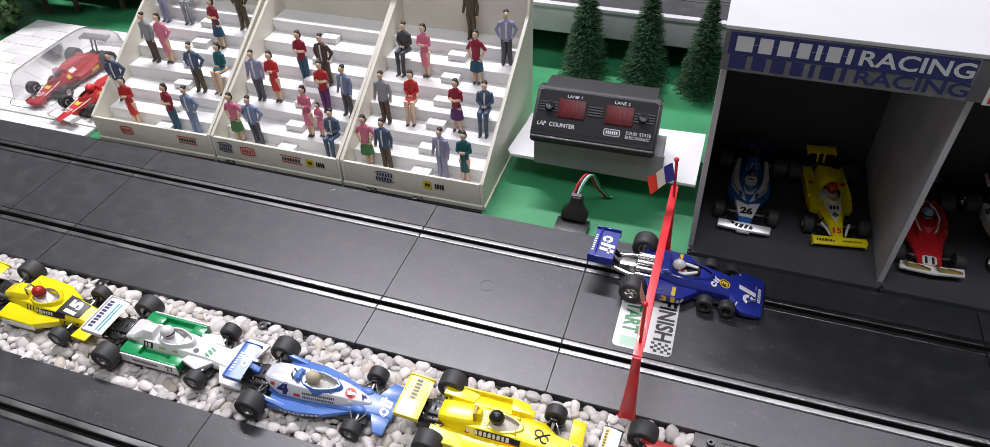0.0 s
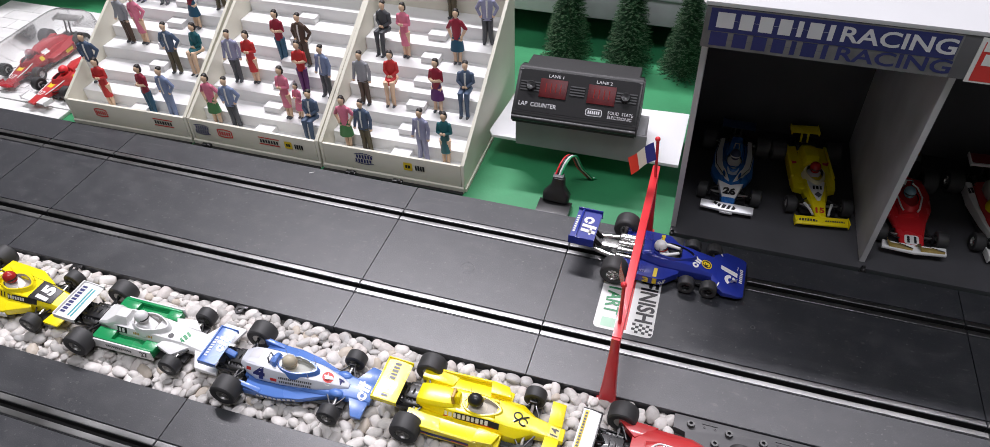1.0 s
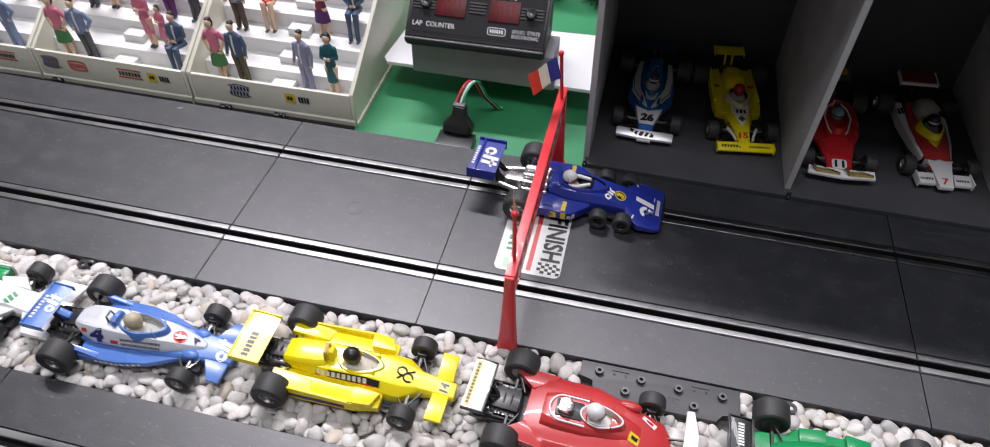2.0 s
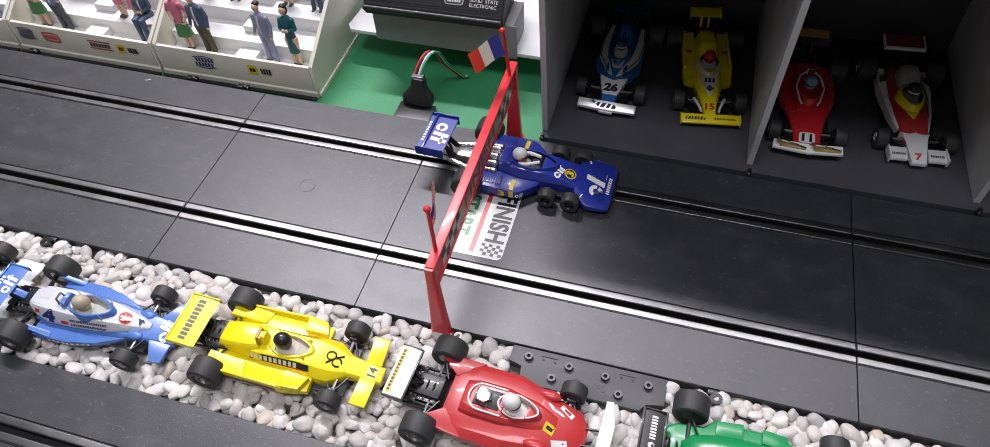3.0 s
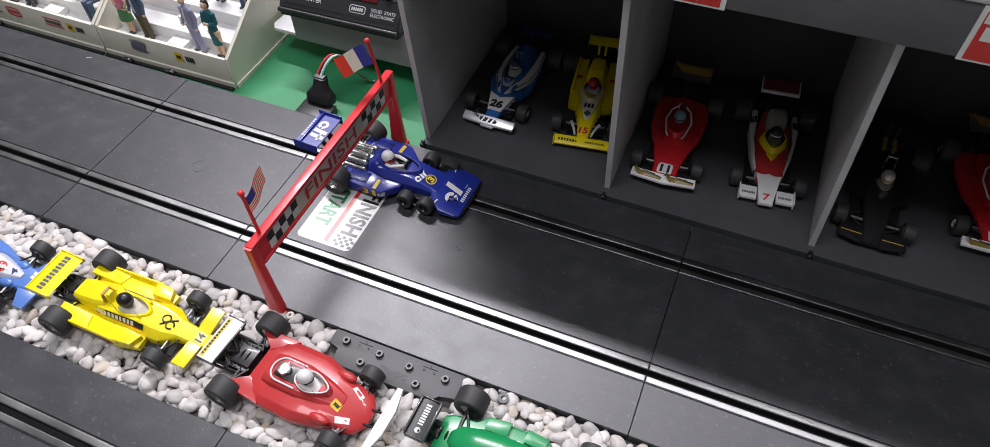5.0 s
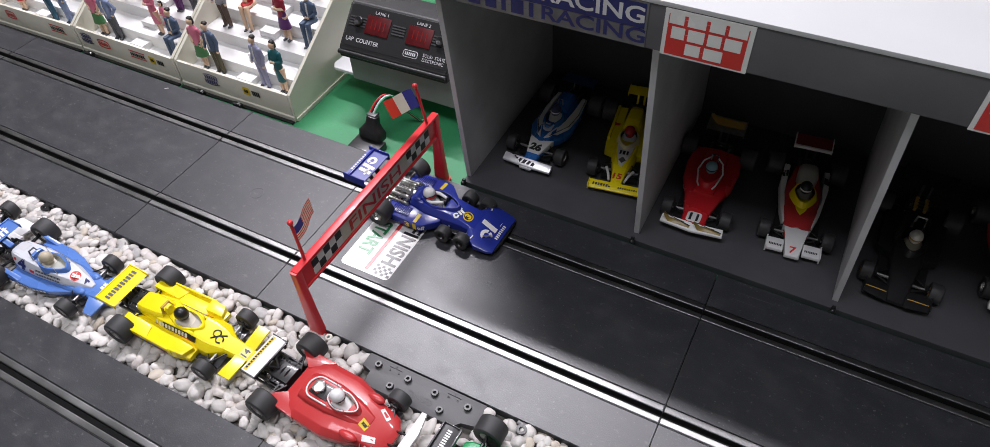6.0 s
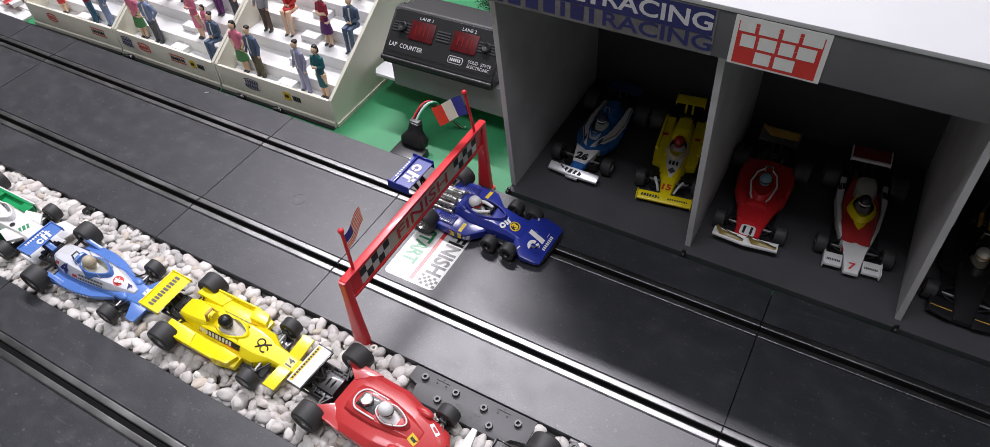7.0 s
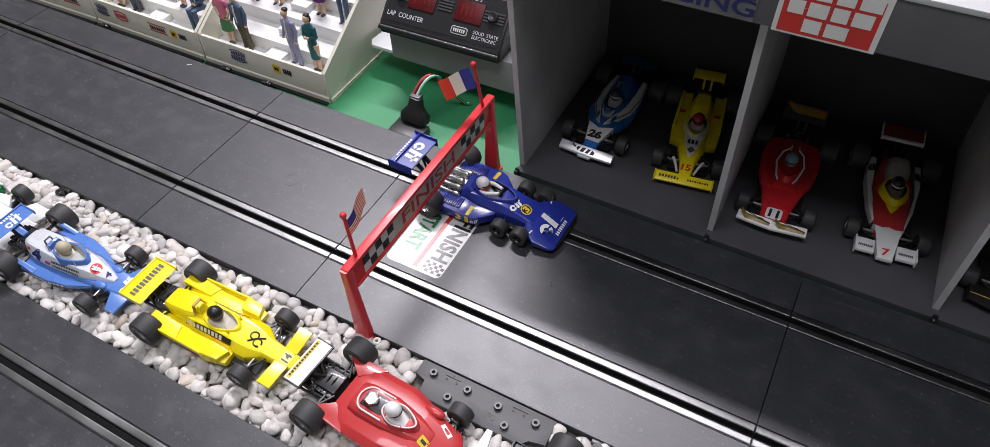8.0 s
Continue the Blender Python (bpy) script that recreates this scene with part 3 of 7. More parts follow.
def grandstand(x0, y0, turn, width, stickers):
    """A cream stepped stand: thin side walls, a low front wall, six white steps and half-height blocks."""
    st = thing("grandstand", "cream plastic grandstand with white steps and sponsor stickers", "grandstand", pose(x0, y0, 0, 0, 0, turn), "grandstands")
    depth, back = 0.172, 0.148
    for x in (0.0, width - 0.0032):
        bm = bmesh.new()
        sides = [[bm.verts.new((x + dx, y, z)) for y, z in ((0.0, -0.0078), (depth + 0.003, -0.0078), (depth + 0.003, back), (depth - 0.004, back), (0.160, 0.1165), (0.0, 0.0235))] for dx in (0.0, 0.0032)]
        bm.faces.new(sides[0])
        bm.faces.new(sides[1][::-1])
        for i in range(6):
            bm.faces.new((sides[0][i], sides[0][(i + 1) % 6], sides[1][(i + 1) % 6], sides[1][i]))
        bmesh.ops.bevel(bm, geom=bm.edges[:], offset=0.0004, segments=1, affect="EDGES")
        part("side_wall", bm, CREAM, st)
        part("wall_ledge", box(bmesh.new(), x - 0.0012 if x == 0 else x + 0.0030, x + 0.0002 if x == 0 else x + 0.0046, 0.001, depth, -0.0078, -0.0040), CREAM, st)
    part("front_wall", box(bmesh.new(), 0.0034, width - 0.0034, 0.0, 0.0028, -0.0078, 0.0225, 0.0004), CREAM, st)
    bm = bmesh.new()
    lip = [[bm.verts.new((x, y, z)) for y, z in ((-0.0014, -0.0078), (-0.0014, -0.0026), (-0.0002, -0.0014), (-0.0002, -0.0078))] for x in (0.0008, width - 0.0008)]
    bm.faces.new(lip[0])
    bm.faces.new(lip[1][::-1])
    for i in range(4):
        bm.faces.new((lip[0][i], lip[1][i], lip[1][(i + 1) % 4], lip[0][(i + 1) % 4]))
    part("front_plinth", bm, CREAM, st)
    # black strip paints the shade of the gap between stand and track
    part("base_strip", box(bmesh.new(), 0.0010, width - 0.0010, -0.0052, -0.0018, -0.0078, -0.0060, 0.0003), BLACK, st, "black strip standing in for shade along the base")
    part("back_wall", box(bmesh.new(), 0.0034, width - 0.0034, depth - 0.002, depth + 0.002, -0.0078, back), CREAM, st)
    for k in range(-1, 6):
        y, z = 0.024 + RUN * k, 0.0205 + RISE * k
        end = depth - 0.0022 if k == 5 else y + RUN + 0.001
        part("step", box(bmesh.new(), 0.0034, width - 0.0034, max(y, 0.0030), end, z - 0.0135 if k >= 0 else -0.0078, z, 0.0004), STEP, st)
        mid = width * 0.53
        if k < 5:
            part("half_step", box(bmesh.new(), mid - 0.0095, mid + 0.0095, y + RUN - 0.0125, y + RUN - 0.0001, z + 0.0001, z + RISE * 0.5, 0.0004), STEP, st)
    for x, w, h, style in stickers:
        w, h, z = w * 0.90, h * 0.98, 0.0122

        def on(dx, dz, lift):
            return pose(x + dx, -lift, z + dz, 90)

        bm = bmesh.new()
        if style == "oval":
            # red lens outline over a clear field
            for sgn in (-1, 1):
                arc = [(x + w * 0.5 * q, sgn * h * (0.5 - 0.14 * q * q)) for q in (-1, -0.5, 0, 0.5, 1)]
                for (xa, za), (xb, zb) in zip(arc, arc[1:]):
                    bm.faces.new([bm.verts.new((px, -0.0005, z + pz)) for px, pz in ((xa, za - h * 0.07), (xb, zb - h * 0.07), (xb, zb + h * 0.07), (xa, za + h * 0.07))])
            for sgn in (-1, 1):
                plate(bm, w * 0.07, h * 0.66, on(sgn * w * 0.47, 0, 0.00052))
            ob = part("sticker", bm, INK_RED, st)
            bars(5, on(0, 0, 0.0007), w * 0.74, h * 0.46, INK_RED, ob, gap=0.5)
        elif style == "lines":
            plate(bm, w, h * 0.13, on(0, h * 0.44, 0.0005))
            plate(bm, w, h * 0.13, on(0, -h * 0.44, 0.0005))
            ob = part("sticker", bm, INK_RED, st)
            bars(7, on(0, 0, 0.0007), w * 0.86, h * 0.44, INK, ob, gap=0.5)
        elif style == "wings":
            for k in range(14):
                q = -1 + (k + 0.5) / 7
                plate(bm, w * 0.071, h * 0.07, on(w * 0.49 * q, h * (0.5 - 0.16 * q * q), 0.0005))
                plate(bm, w * 0.071, h * 0.07, on(w * 0.49 * q, -h * (0.5 - 0.16 * q * q), 0.0005))
            ob = part("sticker", bm, INK_BLUE, st)
            for sgn in (-1, 1):
                for k in range(6):
                    q = (k - 2.5) / 3 + 0.08 * sgn
                    bars(1, on(w * 0.44 * q, sgn * h * (0.21 - 0.03 * q * q), 0.0007), w * 0.095, h * (0.36 - 0.1 * q * q), INK_BLUE, ob)
        else:
            plate(bm, h, h, on(-w * 0.5 + h * 0.5, 0, 0.0005), h * 0.1)
            ob = part("sticker", bm, INK_YELLOW, st)
            bars(2, on(-w * 0.5 + h * 0.5, 0, 0.0007), h * 0.55, h * 0.4, INK, ob, gap=0.2)
            bars(4, on(h * 0.6, 0, 0.0007), w - h * 1.5, h * 0.66, INK, ob, gap=0.35)
    return st


STANDS = ((-0.5560, 0.1370, 1.4, 0.1475), (-0.4075, 0.1408, 0.0, 0.1475), (-0.2585, 0.1408, 0.7, 0.1470))
grandstand(*STANDS[0], ((0.0420, 0.017, 0.0095, "oval"), (0.1180, 0.026, 0.0090, "lines")))
grandstand(*STANDS[1], ((0.0155, 0.020, 0.0120, "wings"), (0.0420, 0.019, 0.0095, "oval"), (0.0925, 0.026, 0.0090, "lines"), (0.1205, 0.024, 0.0085, "patch")))
grandstand(*STANDS[2], ((0.0460, 0.022, 0.0125, "wings"), (0.0980, 0.025, 0.0090, "patch")))


# ---- finish gate ----
def checks(bm, m, cols, rows, size, a, b):
    for i in range(cols):
        for j in range(rows):
            plate(bm, size[0], size[1], m @ pose((i - (cols - 1) / 2) * size[0], (j - (rows - 1) / 2) * size[1], 0), 0, a if (i + j) % 2 else b)


def flag_cloth(bm, w, h, cols, rows, pick, m):
    """A slightly waving cloth in the local x-y plane; pick gives the material of each cell."""
    grid = [[bm.verts.new(m @ Vector((w * i / cols, h * j / rows, 0.0012 * math.sin(5.0 * i / cols + 0.6 * j / rows)))) for j in range(rows + 1)] for i in range(cols + 1)]
    for i in range(cols):
        for j in range(rows):
            f = bm.faces.new((grid[i][j], grid[i + 1][j], grid[i + 1][j + 1], grid[i][j + 1]))
            f.material_index = pick(i, j)


def cloth_frame(corner, along):
    a = Vector(along).normalized()
    out = a.cross(Vector((0, 0, 1))).normalized()
    up = out.cross(a)
    return Matrix(((a.x, up.x, out.x, corner[0]), (a.y, up.y, out.y, corner[1]), (a.z, up.z, out.z, corner[2]), (0, 0, 0, 1)))


def gate():
    g = thing("finish_gate", "red plastic finish gate spanning the track", "gate", pose(0.0590, 0, 0))
    for y, s in ((-0.0455, 1), (0.1325, -1)):
        bm = bmesh.new()
        loft(bm, [(-0.0078, 0.0075, -0.0050, 0.0050, 6, 0), (-0.0035, 0.0075, -0.0045, 0.0045, 6, 0)], 16, axis="z")
        loft(bm, [(-0.004, 0.0062, -0.0034, 0.0034, 6, 0), (0.020, 0.0046, -0.0032, 0.0032, 6, 0), (0.050, 0.0032, -0.0030 , 0.0030, 6, 0), (0.0665, 0.0028, -0.0032, 0.0032, 6, 0)], 16, axis="z")
        bmesh.ops.translate(bm, verts=bm.verts[:], vec=(0, y, 0))
        part("leg", bm, RED, g)
    bm = bmesh.new()
    box(bm, -0.0016, 0.0016, -0.0432, 0.1298, 0.0462, 0.0652, 0.0003)
    box(bm, -0.0028, 0.0030, -0.0470, 0.1345, 0.0645, 0.0672, 0.0004)
    box(bm, -0.0024, 0.0026, -0.0420, 0.1290, 0.0452, 0.0474, 0.0004)
    bar = part("crossbar", bm, RED, g)
    face = pose(0.00175, 0.0435, 0.0560, 90, 0, 90)
    part("banner", plate(bmesh.new(), 0.150, 0.0152, face), surface("banner_cream", (0.66, 0.62, 0.5), 0.4), bar, "cream paper banner")
    lettering("FINISH", pose(0.0021, 0.0435, 0.0560, 90, 0, 90), 0.066, 0.0108, INK_RED, bar, bold=0.012)
    for y in (-0.0160, 0.1030):
        bm = bmesh.new()
        checks(bm, pose(0.0020, y, 0.0560, 90, 0, 90), 5, 2, (0.0066, 0.0068), 0, 1)
        part("check_patch", bm, (INK, PAPER), bar)
    # flag poles
    pole1 = part("flag_pole", ball(tube(bmesh.new(), [(0, -0.0350, 0.066), (-0.0008, -0.0350, 0.1015)], 0.0012, 10), (-0.001, -0.035, 0.1030), 0.0021), RED, g)
    pole2 = part("flag_pole", ball(tube(bmesh.new(), [(0.001, 0.1205, 0.066), (-0.0015, 0.1160, 0.1050)], 0.0012, 10), (-0.0018, 0.1156, 0.1063), 0.0021), RED, g)
    bm = bmesh.new()
    flag_cloth(bm, 0.0260, 0.0140, 15, 13, lambda i, j: 2 if (i < 6 and j > 5) else (0 if j % 2 == 0 else 1), cloth_frame((-0.0008, -0.0345, 0.0845), (-0.005, 0.026, 0.0015)))
    part("flag", bm, (FLAG_RED, FLAG_WHITE, FLAG_BLUE), pole1, "striped flag with a blue corner")
    bm = bmesh.new()
    flag_cloth(bm, 0.0235, 0.0185, 9, 5, lambda i, j: (2, 1, 0)[i // 3], cloth_frame((-0.0002, 0.1165, 0.0865), (-0.0165, -0.0145, -0.006)))
    part("flag", bm, (FLAG_RED, FLAG_WHITE, FLAG_BLUE), pole2, "blue, cream and red banded flag")
    bm = lathe(bmesh.new(), [(0.0010, 0.0), (0.0029, 0.0), (0.0029, 0.0009), (0.0024, 0.0014), (0.0013, 0.0014), (0.0010, 0.0010)], 24, m=pose(0.0118, -0.0482, -0.0012, 90))
    head = part("screw_head", bm, surface("screw_cream", (0.66, 0.63, 0.55), 0.4), g, "pale pan-head screw with a dark socket")
    part("socket", lathe(bmesh.new(), [(0.0, 0.0), (0.0011, 0.0), (0.0011, 0.0005), (0.0, 0.0005)], 12, m=pose(0.0118, -0.0482, -0.0010, 90)), INK, head)


gate()


# ---- start and finish sticker on the track ----
def film(name, color):
    return surface(name, color, 0.34, vary=0.03, bump=0.02, spec=1.0, uneven=0.2)


FILM_WHITE, FILM_BLACK = film("laminated_white", (0.78, 0.78, 0.76)), film("laminated_black", (0.012, 0.012, 0.014))
FILM_GREEN, FILM_RED, FILM_PALE = film("laminated_green", (0.02, 0.26, 0.09)), film("laminated_red", (0.62, 0.035, 0.03)), film("laminated_pale_green", (0.42, 0.68, 0.5))


def start_sticker():
    s = thing("start_finish_sticker", "white glossy start and finish sticker on the track", "sticker", pose(0.0587, 0.0475, 0.0))
    part("sheet", plate(bmesh.new(), 0.0450, 0.0700, pose(0, 0, 0.00025), 0.004), FILM_WHITE, s)
    down = pose(-0.0112, -0.0010, 0.0005, 0, 0, -90)
    lettering("START", down, 0.0365, 0.0128, FILM_GREEN, s, bold=0.03)
    lettering("FINISH", pose(0.0140, 0.0, 0.0005, 0, 0, -90), 0.0430, 0.0138, FILM_BLACK, s, bold=0.03)
    bm = plate(bmesh.new(), 0.0032, 0.0640, pose(0.0008, 0, 0.0004))
    part("red_line", bm, FILM_RED, s)
    for y in (-0.0275, 0.0275):
        bm = bmesh.new()
        checks(bm, pose(0.0140, y * 1.02, 0.0005), 6, 4, (0.0026, 0.0024), 0, 1)
        part("check_patch", bm, (FILM_BLACK, FILM_WHITE), s)
        part("green_fade", plate(bmesh.new(), 0.0120, 0.0090, pose(-0.0112, y * 1.02, 0.0004), 0.001), FILM_PALE, s)


start_sticker()
bm = lathe(bmesh.new(), [(0.0058, 0.0), (0.0061, 0.0), (0.0061, 0.0002), (0.0058, 0.0002)], 32, m=pose(-0.0747, 0.0437, 0.00005, 90))
tagged(part("moulding_ring", bm, TRACK), "faint moulded ring mark in the track surface", "mould mark")
bm = lathe(bmesh.new(), [(0.0012, 0.0), (0.0018, 0.0), (0.0018, 0.0003), (0.0012, 0.0003)], 20, m=pose(0.1523, 0.0453, 0.00005, 90))
tagged(part("moulding_ring", bm, GREYP), "faint moulded ring mark in the track surface", "mould mark")
bm = tube(bmesh.new(), [(-0.2622, 0.1203, 0.0001), (-0.2600, 0.1211, 0.0002), (-0.2582, 0.1226, 0.0001)], 0.00035, 6)
tagged(part("scuff_mark", bm, PAPER), "small pale scuff on the black track surface", "scuff")


# ---- lap counter on its shelf ----
def shelf_and_counter():
    sh = thing("shelf", "white shelf board on a green bracket", "shelf", pose(0, 0, 0))
    part("shelf_board", slab(bmesh.new(), [(-0.1030, 0.2015, 0.0205), (0.0755, 0.2015, 0.0205), (0.0765, 0.2880, 0.0205), (-0.1020, 0.2780, 0.0205), (-0.1075, 0.2080, 0.0205)], 0.0172, 0.0006), surface("shelf_white", (0.78, 0.78, 0.79), 0.45, vary=0.04, broad=15), sh)
    bm = bmesh.new()
    box(bm, -0.040, 0.020, 0.2500, 0.2560, -0.0079, 0.0171, 0.0005)
    box(bm, -0.034, -0.029, 0.2150, 0.2498, 0.0120, 0.0171, 0.0005)
    box(bm, 0.006, 0.011, 0.2150, 0.2498, 0.0120, 0.0171, 0.0005)
    part("bracket", bm, GREEN, sh, "green painted wooden bracket")
    bm = box(bmesh.new(), -0.0785, 0.0415, 0.2012, 0.2330, 0.0207, 0.0475, 0.0006)
    box(bm, -0.0785, 0.0440, 0.1992, 0.2010, 0.0166, 0.0474, 0.0004)
    rs = part("riser_block", bm, surface("riser_grey", (0.27, 0.27, 0.277), 0.7, vary=0.08, broad=40, grain=600, bump=0.2))
    tagged(rs, "dark grey card block under the lap counter", "block")
    c = thing("lap_counter", "black plastic two-lane electronic lap counter", "lap counter", pose(-0.0232, 0.2060, 0.0477, 0, 0, 1.5))
    w = 0.0575
    # wedge body: sloping front face, flat top, lip along the bottom
    prof = [(-0.0165, 0.0030), (-0.0150, 0.0000), (0.0300, 0.0000), (0.0300, 0.0372), (0.0215, 0.0402), (0.0165, 0.0392), (-0.0135, 0.0105)]
    hood = [(0.0180, 0.0004), (0.0540, 0.0004), (0.0540, 0.0280), (0.0475, 0.0362), (0.0280, 0.0388), (0.0180, 0.0384)]
    bm = bmesh.new()
    for outline, half, soft in ((prof, w, 0.0016), (hood, w - 0.0060, 0.0026)):
        start = len(bm.edges)
        a = [bm.verts.new((-half, y, z)) for y, z in outline]
        b = [bm.verts.new((half, y, z)) for y, z in outline]
        bm.faces.new(a[::-1])
        bm.faces.new(b)
        for i in range(len(outline)):
            j = (i + 1) % len(outline)
            bm.faces.new((a[i], a[j], b[j], b[i]))
        bm.edges.ensure_lookup_table()
        bmesh.ops.bevel(bm, geom=bm.edges[start:], offset=soft, segments=3, affect="EDGES")
    case = part("case", bm, surface("counter_black", (0.021, 0.021, 0.022), 0.5, vary=0.12, broad=60, grain=1200, bump=0.15), c)
    # front face frame: x across, y up the slope
    up = Vector((0, 0.0300, 0.0287)).normalized()
    out = Vector((0, -up.z, up.y))
    mid = Vector((0, 0.00225, 0.02556))
    face = Matrix(((1, 0, 0, mid.x), (0, up.y, out.y, mid.y), (0, up.z, out.z, mid.z), (0, 0, 0, 1)))

    def on(x, y, z=0.0003):
        return face @ Matrix.Translation((x, y, z))

    RIB = surface("rib_grey", (0.045, 0.045, 0.047), 0.55)
    part("face_panel", plate(bmesh.new(), 0.1090, 0.0385, on(0, 0, 0.0002), 0.003), surface("counter_face", (0.016, 0.016, 0.017), 0.68, vary=0.08, broad=60, grain=1400, bump=0.12, spec=0.25), c)
    for x in (-0.0225, 0.0215):
        bm = box(bmesh.new(), -0.0125, 0.0125, -0.0092, 0.0082, 0.0002, 0.0010, 0.0004, m=on(x, 0.0040, 0))
        d = part("display", bm, RED_LENS, c, "red digit window")
        bm = bmesh.new()
        for k in range(2):
            for sx in (-0.0022, 0.0022):
                plate(bm, 0.0008, 0.0085, on(x - 0.0045 + 0.009 * k + sx, 0.0040, 0.0012))
        part("digit_bars", bm, surface("digit_red", (0.24, 0.012, 0.01), 0.7, spec=0.2), d)
    for x in (-0.0430, 0.0430):
        bm = lathe(bmesh.new(), [(0.0, 0.0), (0.0046, 0.0), (0.0046, -0.0022), (0.0036, -0.0032), (0.0, -0.0026)], 20, m=on(x, 0.0040, 0.0003) @ pose(0, 0, 0, -90))
        part("knob", bm, BLACK, c)
        for k in range(4):
            part("rib", box(bmesh.new(), -0.0092, 0.0092, -0.0006, 0.0006, 0.0002, 0.0008, m=on(x * 1.02, 0.0076 - 0.0025 * k, 0)), RIB, c)
    bm = bmesh.new()
    for k in range(4):
        box(bm, -0.0068, 0.0068, -0.0006, 0.0006, 0.0002, 0.0009, m=on(-0.0005, 0.0078 - 0.0025 * k, 0))
    part("vent", bm, RIB, c)
    lettering("LANE 1", on(-0.0215, 0.0150, 0.0005), 0.0135, 0.0027, SILVER_INK, c)
    lettering("LANE 2", on(0.0225, 0.0150, 0.0005), 0.0140, 0.0027, SILVER_INK, c)
    lettering("LAP  COUNTER", on(-0.0345, -0.0128, 0.0005), 0.0350, 0.0040, SILVER_INK, c, bold=0.01)
    lettering("SOLID  STATE\nELECTRONIC", on(0.0410, -0.0132, 0.0005), 0.0225, 0.0068, SILVER_INK, c)
    badge = part("badge", plate(bmesh.new(), 0.0150, 0.0066, on(0.0172, -0.0130, 0.0005), 0.002), SILVER_INK, c)
    part("badge_field", plate(bmesh.new(), 0.0138, 0.0054, on(0.0172, -0.0130, 0.0007), 0.0016), BLACK, badge)
    bars(6, on(0.0172, -0.0130, 0.0009), 0.0105, 0.0028, SILVER_INK, badge, gap=0.6)
    part("lip", tube(bmesh.new(), [(-w + 0.001, -0.0160, 0.0068), (w - 0.001, -0.0160, 0.0068)], 0.0022, 12), BLACK, c)


shelf_and_counter()


# ---- track power plug with ribbon wires ----
def power_plug():
    p = thing("power_plug", "black plug on the track edge with ribbon wires", "plug", pose(0, 0, 0))
    part("socket_base", box(bmesh.new(), -0.0400, -0.0100, 0.1294, 0.1480, -0.0078, -0.0004, 0.0006), BLACK, p)
    bm = bmesh.new()
    loft(bm, [(0.0, 0.0125, -0.0070, 0.0070, 5), (0.008, 0.0125, -0.0072, 0.0072, 5), (0.012, 0.0100, -0.0062, 0.0062, 4), (0.018, 0.0065, -0.0050, 0.0050, 4), (0.027, 0.0055, -0.0045, 0.0045, 4), (0.0275, 0.0045, -0.0035, 0.0035, 4)], 20, axis="z")
    bmesh.ops.transform(bm, verts=bm.verts[:], matrix=pose(-0.0255, 0.1490, 0.0000, -14, 3, 0) @ Matrix.Diagonal((0.98, 0.92, 0.80, 1)))
    part("plug_body", bm, BLACK, p)
    part("collar", box(bmesh.new(), -0.0300, -0.0205, 0.1520, 0.1590, 0.0205, 0.0228, 0.0004), GREYP, p)
    names = ((RED, "red"), (BLACK, "black"), (WHITE, "white"), (plastic("wire_green", (0.02, 0.3, 0.12)), "green"))
    for k, (mat, tone) in enumerate(names):
        o = 0.0017 * k
        pts = []
        for t in range(15):
            s = t / 14
            x = -0.0285 + o + 0.026 * s ** 1.2
            y = 0.1552 + 0.040 * s + 0.004 * math.sin(3 * s)
            z = 0.0212 + 0.0125 * math.sin(math.pi * min(1, s * 1.65)) - (0.044 * max(0, s - 0.42) ** 1.15) * 1.35
            pts.append((x, y, max(z, -0.006)))
        part("wire", tube(bmesh.new(), pts, 0.00082, 8), mat, p, tone + " wire")


power_plug()


# ---- little pine trees ----
def pine(x, y, height, radius, seed):
    rng = random.Random(seed)
    tree = thing("pine_tree", "small dark green bristle model pine tree", "tree", pose(x, y, -0.008, 0, 0, rng.uniform(0, 360)), "model pines")
    bm = tube(bmesh.new(), [(0, 0, 0), (0, 0, height * 0.5), (0, 0, height)], [0.0024, 0.0014, 0.0005], 7)
    part("trunk", bm, BARK, tree)
    verts, faces, tips = [], [], []
    levels = int(height / 0.0030)
    for i in range(levels):
        s = i / levels
        z = 0.008 + (height - 0.008) * s
        reach = radius * (1 - s) ** 0.85 + 0.0015
        count = max(8, int(34 * (1 - s) + 8))
        for k in range(count):
            a = 2 * math.pi * (k + rng.random()) / count
            r = reach * rng.uniform(0.72, 1.1)
            d = Vector((math.cos(a), math.sin(a), 0))
            root = Vector((0, 0, z + rng.uniform(-0.002, 0.002)))
            tip = root + d * r + Vector((0, 0, -0.22 * r + 0.002))
            side = d.cross(Vector((0, 0, 1)))
            for n in range(9):
                q = 0.25 + 0.75 * n / 8
                base = root.lerp(tip, q)
                for sgn in (-1, 1):
                    end = base + (d * 0.0030 + side * sgn * 0.0026 + Vector((0, 0, rng.uniform(-0.0010, 0.0022)))) * rng.uniform(0.7, 1.15)
                    w = Vector((0, 0, 0.00045)) + side * 0.0002
                    m = len(verts)
                    verts += [base - w, base + w, end]
                    faces.append((m, m + 1, m + 2))
                    tips.append(1 if n > 5 and rng.random() < 0.5 else 0)
            m = len(verts)
            w = Vector((0, 0, 0.0004))
            verts += [root - w, root + w, tip]
            faces.append((m, m + 1, m + 2))
            tips.append(0)
    me = bpy.data.meshes.new("crown")
    me.from_pydata([v[:] for v in verts], [], faces)
    me.materials.append(PINE)
    me.materials.append(PINE_TIP)
    me.polygons.foreach_set("material_index", tips)
    new("crown", me).parent = tree


pine(-0.0750, 0.4090, 0.132, 0.0275, 1)
pine(-0.0050, 0.4120, 0.130, 0.0270, 2)
pine(0.0590, 0.4080, 0.122, 0.0255, 3)


